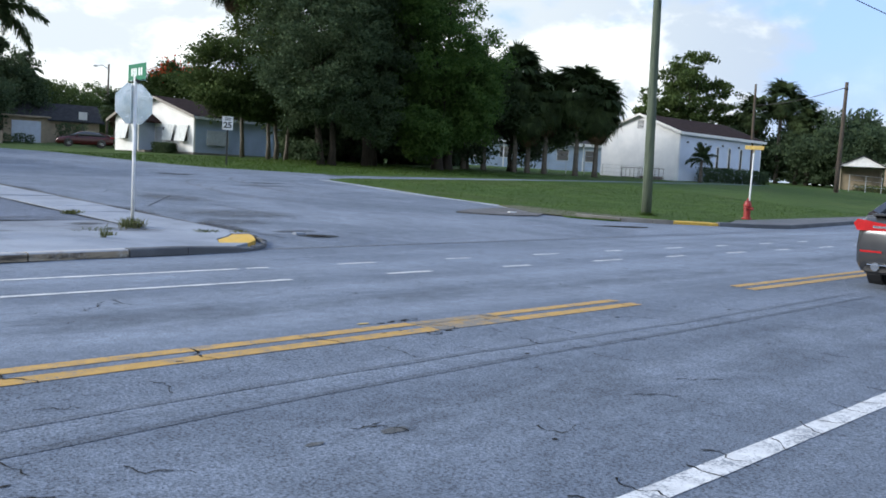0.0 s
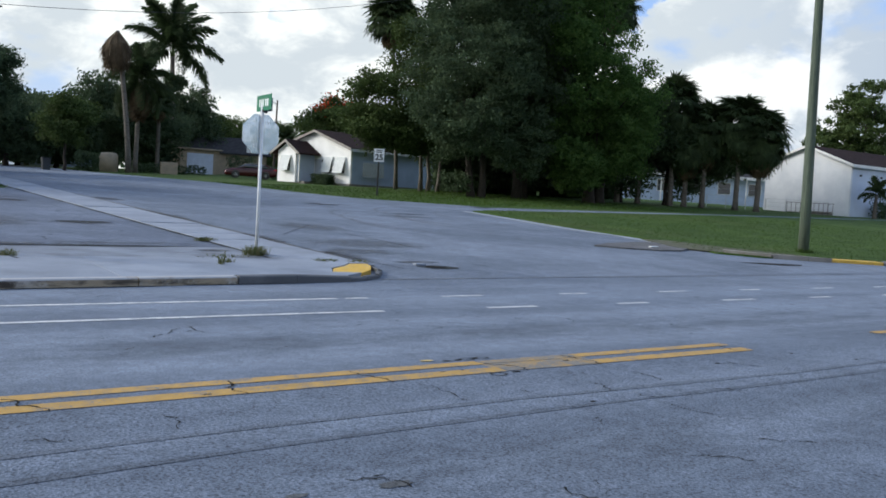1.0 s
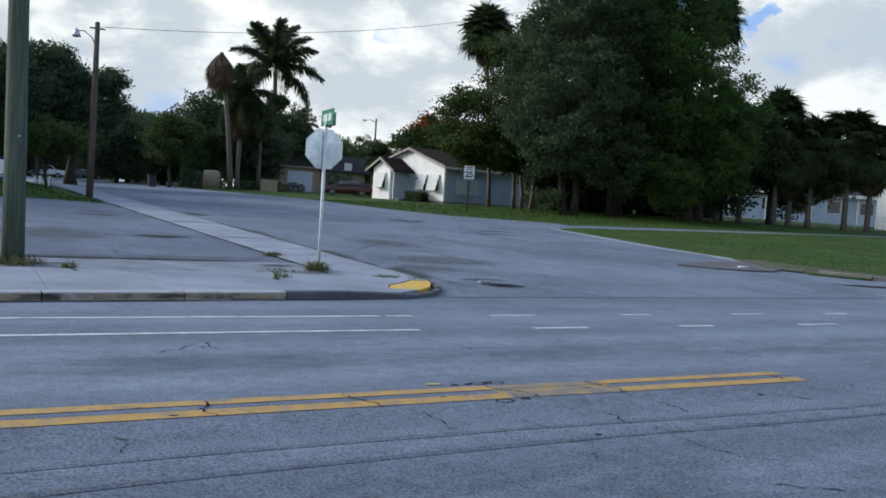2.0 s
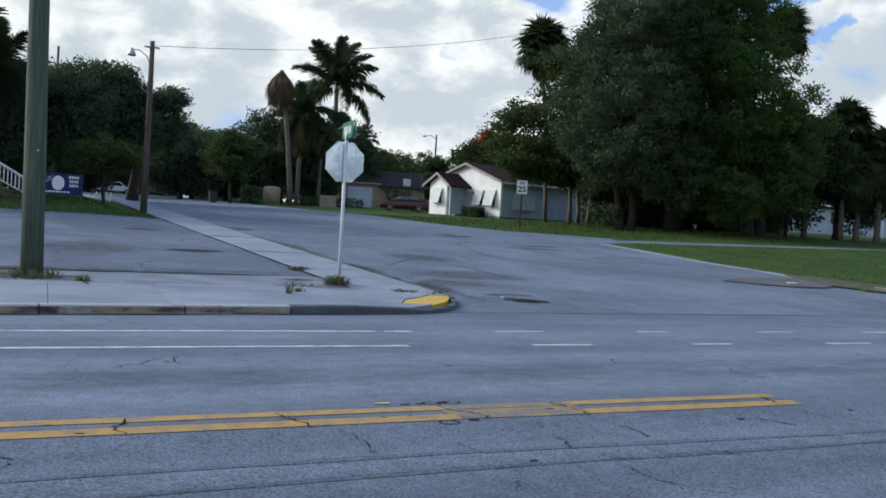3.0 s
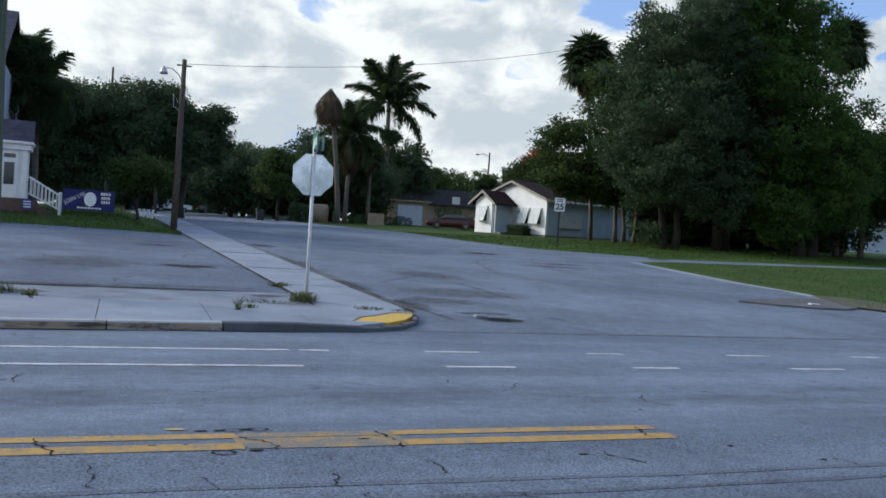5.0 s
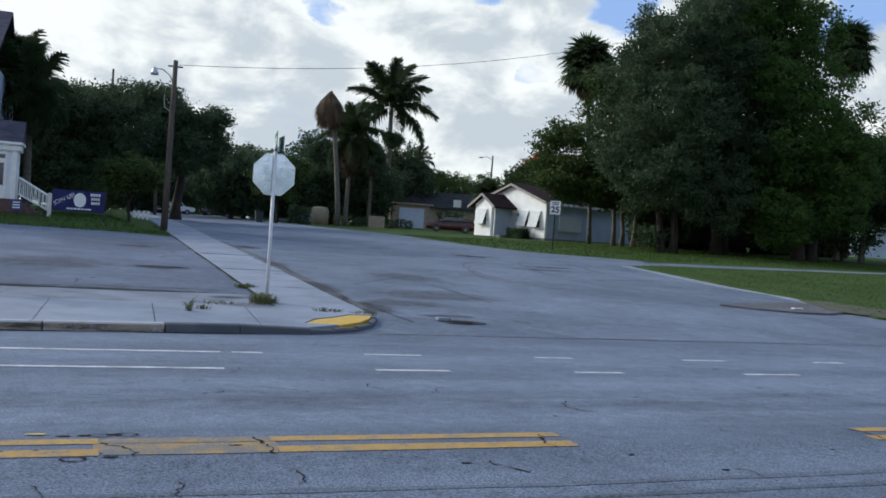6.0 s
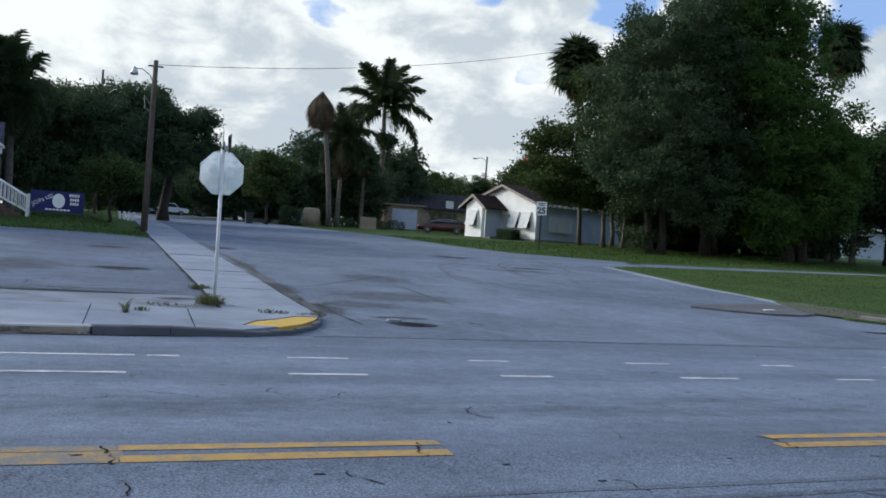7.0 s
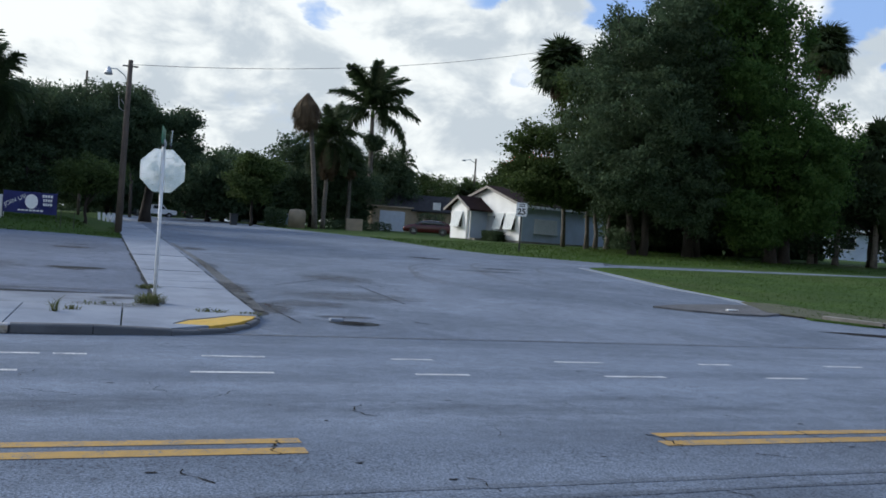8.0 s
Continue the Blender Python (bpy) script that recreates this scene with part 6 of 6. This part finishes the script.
def left_church():
    x, y = -5.2, 48.6
    z = gz(x, y)
    top = thing("church", pose(x, y, z), "tall blue-grey boarded church with a white entrance porch", "church")
    part("side_wall", boxed(-14, -0.6, 0, 16, -0.2, 6.9), M_SIDING, top, "blue-grey boarded wall")
    for k in range(34):
        part("clapboard", prismed([(-0.03, 0.2 * k), (0, 0.2 * k + 0.19), (0, 0.2 * k)], "x", -14, -0.66), M_SIDING, top)
    part("corner_board", boxed(-0.78, -0.57, -0.05, 0.1, -0.2, 6.9), M_TRIM, top)
    part("roof", gable_roof(bmesh.new(), -14, -0.7, 0, 16, 6.9, 10.6, 0.15), M_SLATE, top, "steep dull purple shingle roof")
    part("frieze", boxed(-14, -0.54, -0.10, -0.055, 6.5, 6.9), M_TRIM, top)
    # closed white porch in front of the wall
    part("porch_base", boxed(-3.2, 0.85, -1.9, -0.12, -0.2, 0.55), M_BRICK, top, "brick porch base")
    part("porch_wall", boxed(-3.1, 0.75, -1.8, -0.12, 0.55, 2.95), M_CHURCH, top, "white panelled porch wall")
    part("porch_beam", boxed(-3.25, 0.88, -1.92, -0.12, 2.72, 2.98, 0.02), M_TRIM, top)
    part("cornice", boxed(-3.35, 0.98, -2.02, -0.12, 2.98, 3.12, 0.03), M_TRIM, top)
    part("porch_roof", prismed([(-2.0, 3.12), (-0.12, 3.12), (-0.12, 4.2)], "x", -3.3, 0.93), M_SLATE, top, "sloping porch roof")
    for u in (-1.1, -0.62, 0.52):
        part("pilaster", boxed(u, u + 0.22, -1.88, -1.80, 0.55, 2.72, 0.01), M_TRIM, top)
    door = part("porch_door", boxed(-0.36, 0.36, -1.86, -1.80, 0.55, 2.66, 0.01), M_TRIM, top, "white door with a dark pane")
    part("pane", boxed(-0.20, 0.22, -1.875, -1.861, 1.15, 2.15), M_GLASS, door)
    part("transom", boxed(-0.24, 0.26, -1.875, -1.861, 2.36, 2.54), M_GLASS, door)
    for k in range(3):
        part("step", boxed(0.85 + 0.35 * k, 1.20 + 0.35 * k, -1.7, -0.4, -0.2, 0.40 - 0.17 * k, 0.01), M_BRICK, top)
    for yy in (-1.75, -0.4):
        rail = part("handrail", tubed([(0.85, yy, 1.55), (2.15, yy, 0.80)], 0.045, 6), M_TRIM, top, "white painted handrail")
        part("lower_rail", tubed([(0.85, yy, 0.80), (2.15, yy, 0.14)], 0.03, 6), M_TRIM, rail)
        for k in range(8):
            u = 0.92 + 0.16 * k
            part("baluster", tubed([(u, yy, 0.78 - 0.08 * k), (u, yy, 1.52 - 0.09 * k)], 0.024, 5), M_TRIM, rail)
        part("newel", boxed(2.12, 2.26, yy - 0.07, yy + 0.07, -0.2, 0.95, 0.01), M_TRIM, rail)
    for k in range(3):
        window(top, -3 - 3.6 * k, -0.04, 2.0, 1.0, 2.6, "-y", panes=3)


def low_building():
    x, y = 69.0, 72.0
    top = thing("long_low_building", pose(x, y, gz(x, y), 0, 0, -38), "long low white building behind the trees", "building")
    # white wall below trees, given the blue of shade as its colour
    part("wall", boxed(0, 24, 0, 8, -0.3, 2.7), M_SHADE_STUCCO, top)
    part("roof", prismed([(-0.6, 2.7), (8.6, 2.7), (8.6, 2.95), (4, 3.5), (-0.6, 2.95)], "x", -0.6, 24.6), M_ROOF_GREY, top, "low grey roof")
    part("fascia", boxed(-0.6, 24.6, -0.66, -0.6, 2.65, 2.95), M_TRIM, top)
    for k in range(7):
        window(top, 2.0 + 3.3 * k, -0.01, 1.0, 1.3, 1.2, "-y")
    for k in range(6):
        part("porch_post", boxed(0.3 + 4.6 * k, 0.42 + 4.6 * k, -0.55, -0.43, -0.3, 2.7), M_TRIM, top)
    low = thing("shed", pose(50.5, 78.0, gz(50.5, 78)), "dark open shed in the shade of the trees", "shed")
    part("wall", boxed(0, 9, 0, 5, -0.2, 2.4), M_TAN, low)
    part("roof", boxed(-0.4, 9.4, -0.4, 5.4, 2.4, 2.6, 0.02), M_ROOF_GREY, low)


def garage_house():
    x, y = 32.6, 105.1
    top = thing("garage_house", pose(x, y, gz(x, y), 0, 0, -10), "low house with a pale garage door and dark roof", "house")
    part("wall", boxed(-0.3, 4.2, 0, 7, -0.3, 2.75), M_TAN, top)
    part("flat_roof", boxed(-0.6, 4.5, -0.4, 7.2, 2.75, 2.92, 0.02), M_TAN, top, "flat tan roof edge")
    part("rear_wall", boxed(1.0, 12.0, 8.0, 14.0, -0.3, 3.0), M_TAN, top)
    part("rear_roof", gable_roof(bmesh.new(), 1.0, 12.0, 8.0, 14.0, 3.0, 4.8, 0.5), M_ROOF_GREY, top, "dark grey pitched roof")
    door = part("garage_door", boxed(0.5, 3.5, -0.07, -0.005, -0.1, 2.35), M_GARAGE, top)
    for k in range(4):
        part("panel", boxed(0.6, 3.4, -0.10, -0.07, -0.05 + 0.6 * k, 0.48 + 0.6 * k, 0.01), M_GARAGE, door)
    far = thing("garden_house", pose(18.6, 124.0, gz(18.6, 124)), "pale blue-grey house among the street trees", "house")
    part("wall", boxed(0, 9, 0, 7, -0.3, 2.7), M_SHADE_STUCCO, far)
    part("roof", gable_roof(bmesh.new(), 0, 9, 0, 7, 2.7, 4.0), M_ROOF_GREY, far)
    window(far, 3, -0.01, 0.9, 1.6, 1.2, "-y")
    wall = thing("garden_wall", pose(20.2, 91.0, gz(20.2, 91)), "rounded tan garden wall end beside the driveway", "wall")
    bm = tubed([(0, 0, -0.2), (0, 0, 1.5), (0, 0, 1.72), (0, 0, 1.78)], [0.85, 0.85, 0.7, 0.2], 14)
    part("pier", bm, M_TAN, wall, "", True)
    part("wall_run", boxed(5.2, 6.9, 0.4, 0.7, -0.2, 1.25, 0.03), M_TAN, wall)


def carport():
    x, y = 94.4, 39.8
    top = thing("carport", pose(x, y, gz(x, y), 0, 0, -67), "small white-gabled open carport in the distance", "carport")
    part("gable", prismed([(-0.4, 2.5), (5.0, 2.5), (2.3, 3.6)], "y", -0.1, 0.1), M_TRIM, top)
    part("roof", gable_roof(bmesh.new(), 0, 4.6, 0.1, 7, 2.5, 3.6, 0.3, 0.12, "y"), M_ROOF_GREY, top)
    for u, v in ((0, 0.2), (4.5, 0.2), (0, 6.6), (4.5, 6.6)):
        part("post", boxed(u, u + 0.25, v, v + 0.25, -0.3, 2.5, 0.01), M_TAN, top)
    part("rear_wall", boxed(0, 4.7, 6.9, 7.05, -0.3, 2.5), M_TAN, top)
    side = thing("outbuilding", pose(x + 5.5, y - 9.0, gz(x, y), 0, 0, -67), "low brick outbuilding beside the carport", "building")
    part("wall", boxed(0, 7, 0, 5, -0.3, 2.4), M_TAN, side)
    part("roof", boxed(-0.4, 7.4, -0.4, 5.4, 2.4, 2.6, 0.03), M_ROOF_GREY, side)


house()
church()
left_church()
low_building()
garage_house()
carport()
wire_fence(82.0, 34.0, 110.0, 26.0, 12, 1.6, "chain-link fence with steel posts beyond the church")
wire_fence(60.0, 52.5, 64.8, 44.0, 6, 1.0, "low wire fence beside the church hall")
p = thing("marker_sign", pose(78.0, 29.0, gz(78, 29)), "small white sign on a thin post in the distance", "street sign")
part("post", tubed([(0, 0, -0.1), (0, 0, 3.4)], 0.05, 6), M_STEEL, p)
part("panel", boxed(-0.03, 0.0, -0.5, 0.5, 2.8, 3.8, 0.005), M_SIGN_WHITE, p)
p = thing("post_sign", pose(36.4, 95.0, gz(36.4, 95)), "small white sign on a post in the front garden", "street sign")
part("post", tubed([(0, 0, -0.1), (0, 0, 2.9)], 0.05, 6), M_DARK_METAL, p)
part("panel", boxed(-0.45, 0.45, -0.05, -0.02, 2.6, 3.4, 0.005), M_SIGN_WHITE, p)
p = thing("wheelie_bin", pose(13.0, 84.0, gz(13.0, 84)), "dark plastic wheeled bin beside the street", "bin")
part("body", prismed([(-0.28, 0), (0.28, 0), (0.34, 0.95), (-0.34, 0.95)], "y", -0.3, 0.3), M_BIN, p)
part("lid", boxed(-0.37, 0.37, -0.35, 0.35, 0.95, 1.03, 0.03), M_BIN, p)
p = thing("white_paper", pose(16.4, 20.2, gz(16.4, 20.2) + 0.055), "scrap of white litter on the asphalt patch", "litter")
part("sheet", boxed(-0.16, 0.16, -0.06, 0.06, 0, 0.03, 0.008), M_SIGN_WHITE, p)


# ---- vehicles ----
def loft(bm, sections):
    """Skins closed rings of equal count along a body."""
    rings = [[bm.verts.new(p) for p in s] for s in sections]
    n = len(rings[0])
    for a, b in zip(rings, rings[1:]):
        for k in range(n):
            bm.faces.new((a[k], a[(k + 1) % n], b[(k + 1) % n], b[k]))
    bm.faces.new(rings[0])
    bm.faces.new(rings[-1])
    return bm


def wheel(parent, x, y, r, side):
    w = part("wheel", tubed([(x, y - 0.105 * side, r), (x, y - 0.10 * side, r), (x, y + 0.10 * side, r), (x, y + 0.105 * side, r)], [r * 0.9, r, r, r * 0.93], 24), M_TYRE, parent, "black tyre")
    rim = part("rim", tubed([(x, y + 0.09 * side, r), (x, y + 0.108 * side, r)], [r * 0.70, r * 0.66], 20), M_DARK_METAL, w)
    for k in range(5):
        a = 2 * math.pi * k / 5
        bm = bmesh.new()
        for da in (-0.13, 0.13):
            tube(bm, [(x, y + 0.112 * side, r), (x + r * 0.66 * math.cos(a + da), y + 0.112 * side, r + r * 0.66 * math.sin(a + da))], [0.022, 0.018], 5)
        part("spoke", bm, M_ALLOY, rim)
    return w


def saloon(name, m, material, label, length=4.88, width=1.86, height=1.45, detail=True):
    """A saloon whose nose points along +x; x = 0 at the rear bumper."""
    top = thing(name, m, label, "car")
    W = width / 2

    def ring(x, zs, half, top_in):
        lo, belt, hi = zs
        pts = []
        for s in (1, -1):
            col = [(half * 0.90, lo), (half * 0.985, lo + 0.12), (half, (lo + belt) / 2), (half * 0.97, belt - 0.05), (half * top_in, hi)]
            col = col if s == 1 else [(-a, b) for a, b in reversed(col)]
            pts += [(x, a, b) for a, b in col]
        return pts
    L = length
    rows = [(0.00, (0.42, 0.82, 0.86), W * 0.86, 0.86), (0.06, (0.30, 0.92, 0.98), W * 0.94, 0.88), (0.16, (0.26, 0.98, 1.05), W * 0.98, 0.88), (0.45, (0.24, 1.0, 1.06), W, 0.86),
            (1.2, (0.22, 0.99, 1.02), W, 0.88), (2.2, (0.20, 0.98, 1.0), W, 0.90), (3.3, (0.20, 0.96, 0.99), W, 0.90), (4.1, (0.22, 0.88, 0.92), W * 0.98, 0.86), (L - 0.2, (0.24, 0.74, 0.78), W * 0.90, 0.84), (L, (0.30, 0.60, 0.64), W * 0.76, 0.84)]
    body = part("body", loft(bmesh.new(), [ring(x, zs, h, t) for x, zs, h, t in rows]), material, top, "", True)
    cab = [(0.55, 1.0, 1.06, 0.70), (1.25, 0.98, 1.36, 0.60), (1.75, 0.98, height, 0.585), (2.5, 0.98, height, 0.585), (2.95, 0.98, 1.38, 0.60), (3.75, 0.95, 1.0, 0.70)]
    secs = [[(x, s * a, z) for s, a, z in ((1, W * 0.93, z0), (1, W * 0.90, z0 + (z1 - z0) * 0.5), (1, W * t * 1.35, z1 - 0.05 if z1 > 1.1 else z1), (1, W * t * 0.9, z1), (-1, W * t * 0.9, z1), (-1, W * t * 1.35, z1 - 0.05 if z1 > 1.1 else z1), (-1, W * 0.90, z0 + (z1 - z0) * 0.5), (-1, W * 0.93, z0))] for x, z0, z1, t in cab]
    part("glasshouse", loft(bmesh.new(), secs), M_GLASS, top, "dark tinted windows", True)
    roof = [[(x, s * a, z) for s, a, z in ((1, W * 0.80, z1 - 0.06), (1, W * 0.66, z1 + 0.012), (1, W * 0.3, z1 + 0.022), (-1, W * 0.3, z1 + 0.022), (-1, W * 0.66, z1 + 0.012), (-1, W * 0.80, z1 - 0.06))] for x, z1 in ((1.15, 1.33), (1.75, height), (2.5, height), (3.0, 1.37))]
    part("roof", loft(bmesh.new(), roof), material, top, "", True)
    for s in (1, -1):
        part("pillar", tubed([(0.42, s * W * 0.86, 1.03), (1.2, s * W * 0.80, 1.32)], [0.10, 0.06], 6), material, top)
        part("pillar", tubed([(2.15, s * W * 0.91, 1.0), (2.1, s * W * 0.80, 1.38)], 0.035, 6), M_BLACK, top)
        part("window_trim", tubed([(0.75, s * W * 0.92, 1.03), (1.3, s * W * 0.86, 1.27), (1.8, s * W * 0.82, 1.385), (2.6, s * W * 0.82, 1.385)], 0.014, 5), M_CHROME, top, "chrome window trim")
        for x in (1.05, 3.85):
            wheel(top, x, s * (W - 0.12), 0.335, s)
        for x in (1.05, 3.85):
            part("wheel_arch", tubed([(x, s * (W - 0.20), 0.345), (x, s * (W + 0.004), 0.345)], 0.375, 22), M_BLACK, top)
        part("mirror", boxed(3.05, 3.25, s * W + (0 if s > 0 else -0.18), s * W + (0.18 if s > 0 else 0), 0.98, 1.12, 0.03), material, top)
        part("door_handle", boxed(1.55, 1.75, s * W * 1.005 - 0.012, s * W * 1.005 + 0.012, 0.83, 0.86, 0.006), material, top)
        lamp_ = part("tail_lamp", prismed([(s * W * 0.36, 0.86), (s * W * 0.93, 0.84), (s * W * 0.99, 0.94), (s * W * 0.93, 1.0), (s * W * 0.36, 0.93)], "x", -0.015, 0.30), M_TAIL, top, "red wrap-round tail lamp")
        part("reverse_lens", boxed(-0.025, -0.012, min(s * W * 0.42, s * W * 0.70), max(s * W * 0.42, s * W * 0.70), 0.885, 0.915), M_CHROME, lamp_)
        part("reflector", boxed(-0.012, 0.02, min(s * W * 0.55, s * W * 0.86), max(s * W * 0.55, s * W * 0.86), 0.54, 0.565), M_TAIL, top)
        part("exhaust", tubed([(-0.02, s * W * 0.62, 0.34), (0.2, s * W * 0.62, 0.34)], 0.06, 10), M_CHROME, top)
    if detail:
        part("spoiler", loft(bmesh.new(), [[(x, y, z) for x, z in ((0.06, 1.06), (0.06, 1.085), (0.30, 1.09), (0.30, 1.06))] for y in (-W * 0.76, 0, W * 0.76)]), material, top)
        plate = part("plate_recess", boxed(-0.012, 0.05, -0.42, 0.42, 0.70, 0.86, 0.01), M_CHROME, top, "bright plate surround")
        num = part("number_plate", boxed(-0.02, -0.012, -0.16, 0.16, 0.71, 0.85, 0.004), M_SIGN_WHITE, plate, "pale number plate")
        part("letter_bar", boxed(-0.024, -0.0202, -0.12, 0.12, 0.755, 0.80), M_SIGN_GREEN, num)
        part("emblem", boxed(-0.01, 0.05, -0.05, 0.05, 0.90, 0.97, 0.01), M_CHROME, top)
        part("diffuser_trim", boxed(-0.022, 0.1, -W * 0.75, W * 0.75, 0.36, 0.375, 0.005), M_CHROME, top)
        part("bumper_skirt", boxed(0.0, 0.2, -W * 0.8, W * 0.8, 0.24, 0.34, 0.03), M_BLACK, top)
        part("antenna_fin", prismed([(1.55, 1.44), (1.78, 1.46), (1.58, 1.53)], "y", -0.02, 0.02), M_BLACK, top)
    return top


saloon("saloon_car", pose(6.75, 4.95, gz(8, 4.95), 0, 0, 0), M_CAR_GREY, "dark graphite saloon car driving in the near lane")
saloon("saloon_car", pose(33.6, 82.6, gz(31.2, 83.5) + 0.02, 0, 0, 159), M_MAROON, "dark maroon car parked in a front garden", height=1.40, detail=False)


def pickup(x, y, rz):
    top = thing("pickup_truck", pose(x, y, gz(x, y), 0, 0, rz), "white pickup truck far down the side street", "pickup truck")
    part("body", prismed([(0, 0.5), (5.2, 0.5), (5.3, 0.9), (5.1, 1.1), (3.9, 1.15), (3.3, 1.75), (1.9, 1.75), (1.8, 1.15), (0, 1.15)], "y", -0.95, 0.95), M_TRUCK, top)
    for s in (-1, 1):
        part("side_glass", prismed([(2.0, 1.2), (3.7, 1.2), (3.25, 1.66), (2.0, 1.66)], "y", s * 0.955 - 0.01, s * 0.955 + 0.01), M_GLASS, top)
        for u in (1.0, 4.2):
            wheel(top, u, s * 0.85, 0.38, s)


pickup(7.6, 137.0, 5)
for k, (x, mt) in enumerate(((4.0, M_CAR_GREY), (14.5, M_CAR_GREY))):
    saloon("saloon_car", pose(x, 143.0 + k, gz(x, 143), 0, 0, 10), mt, "dark car parked far down the side street", detail=False)
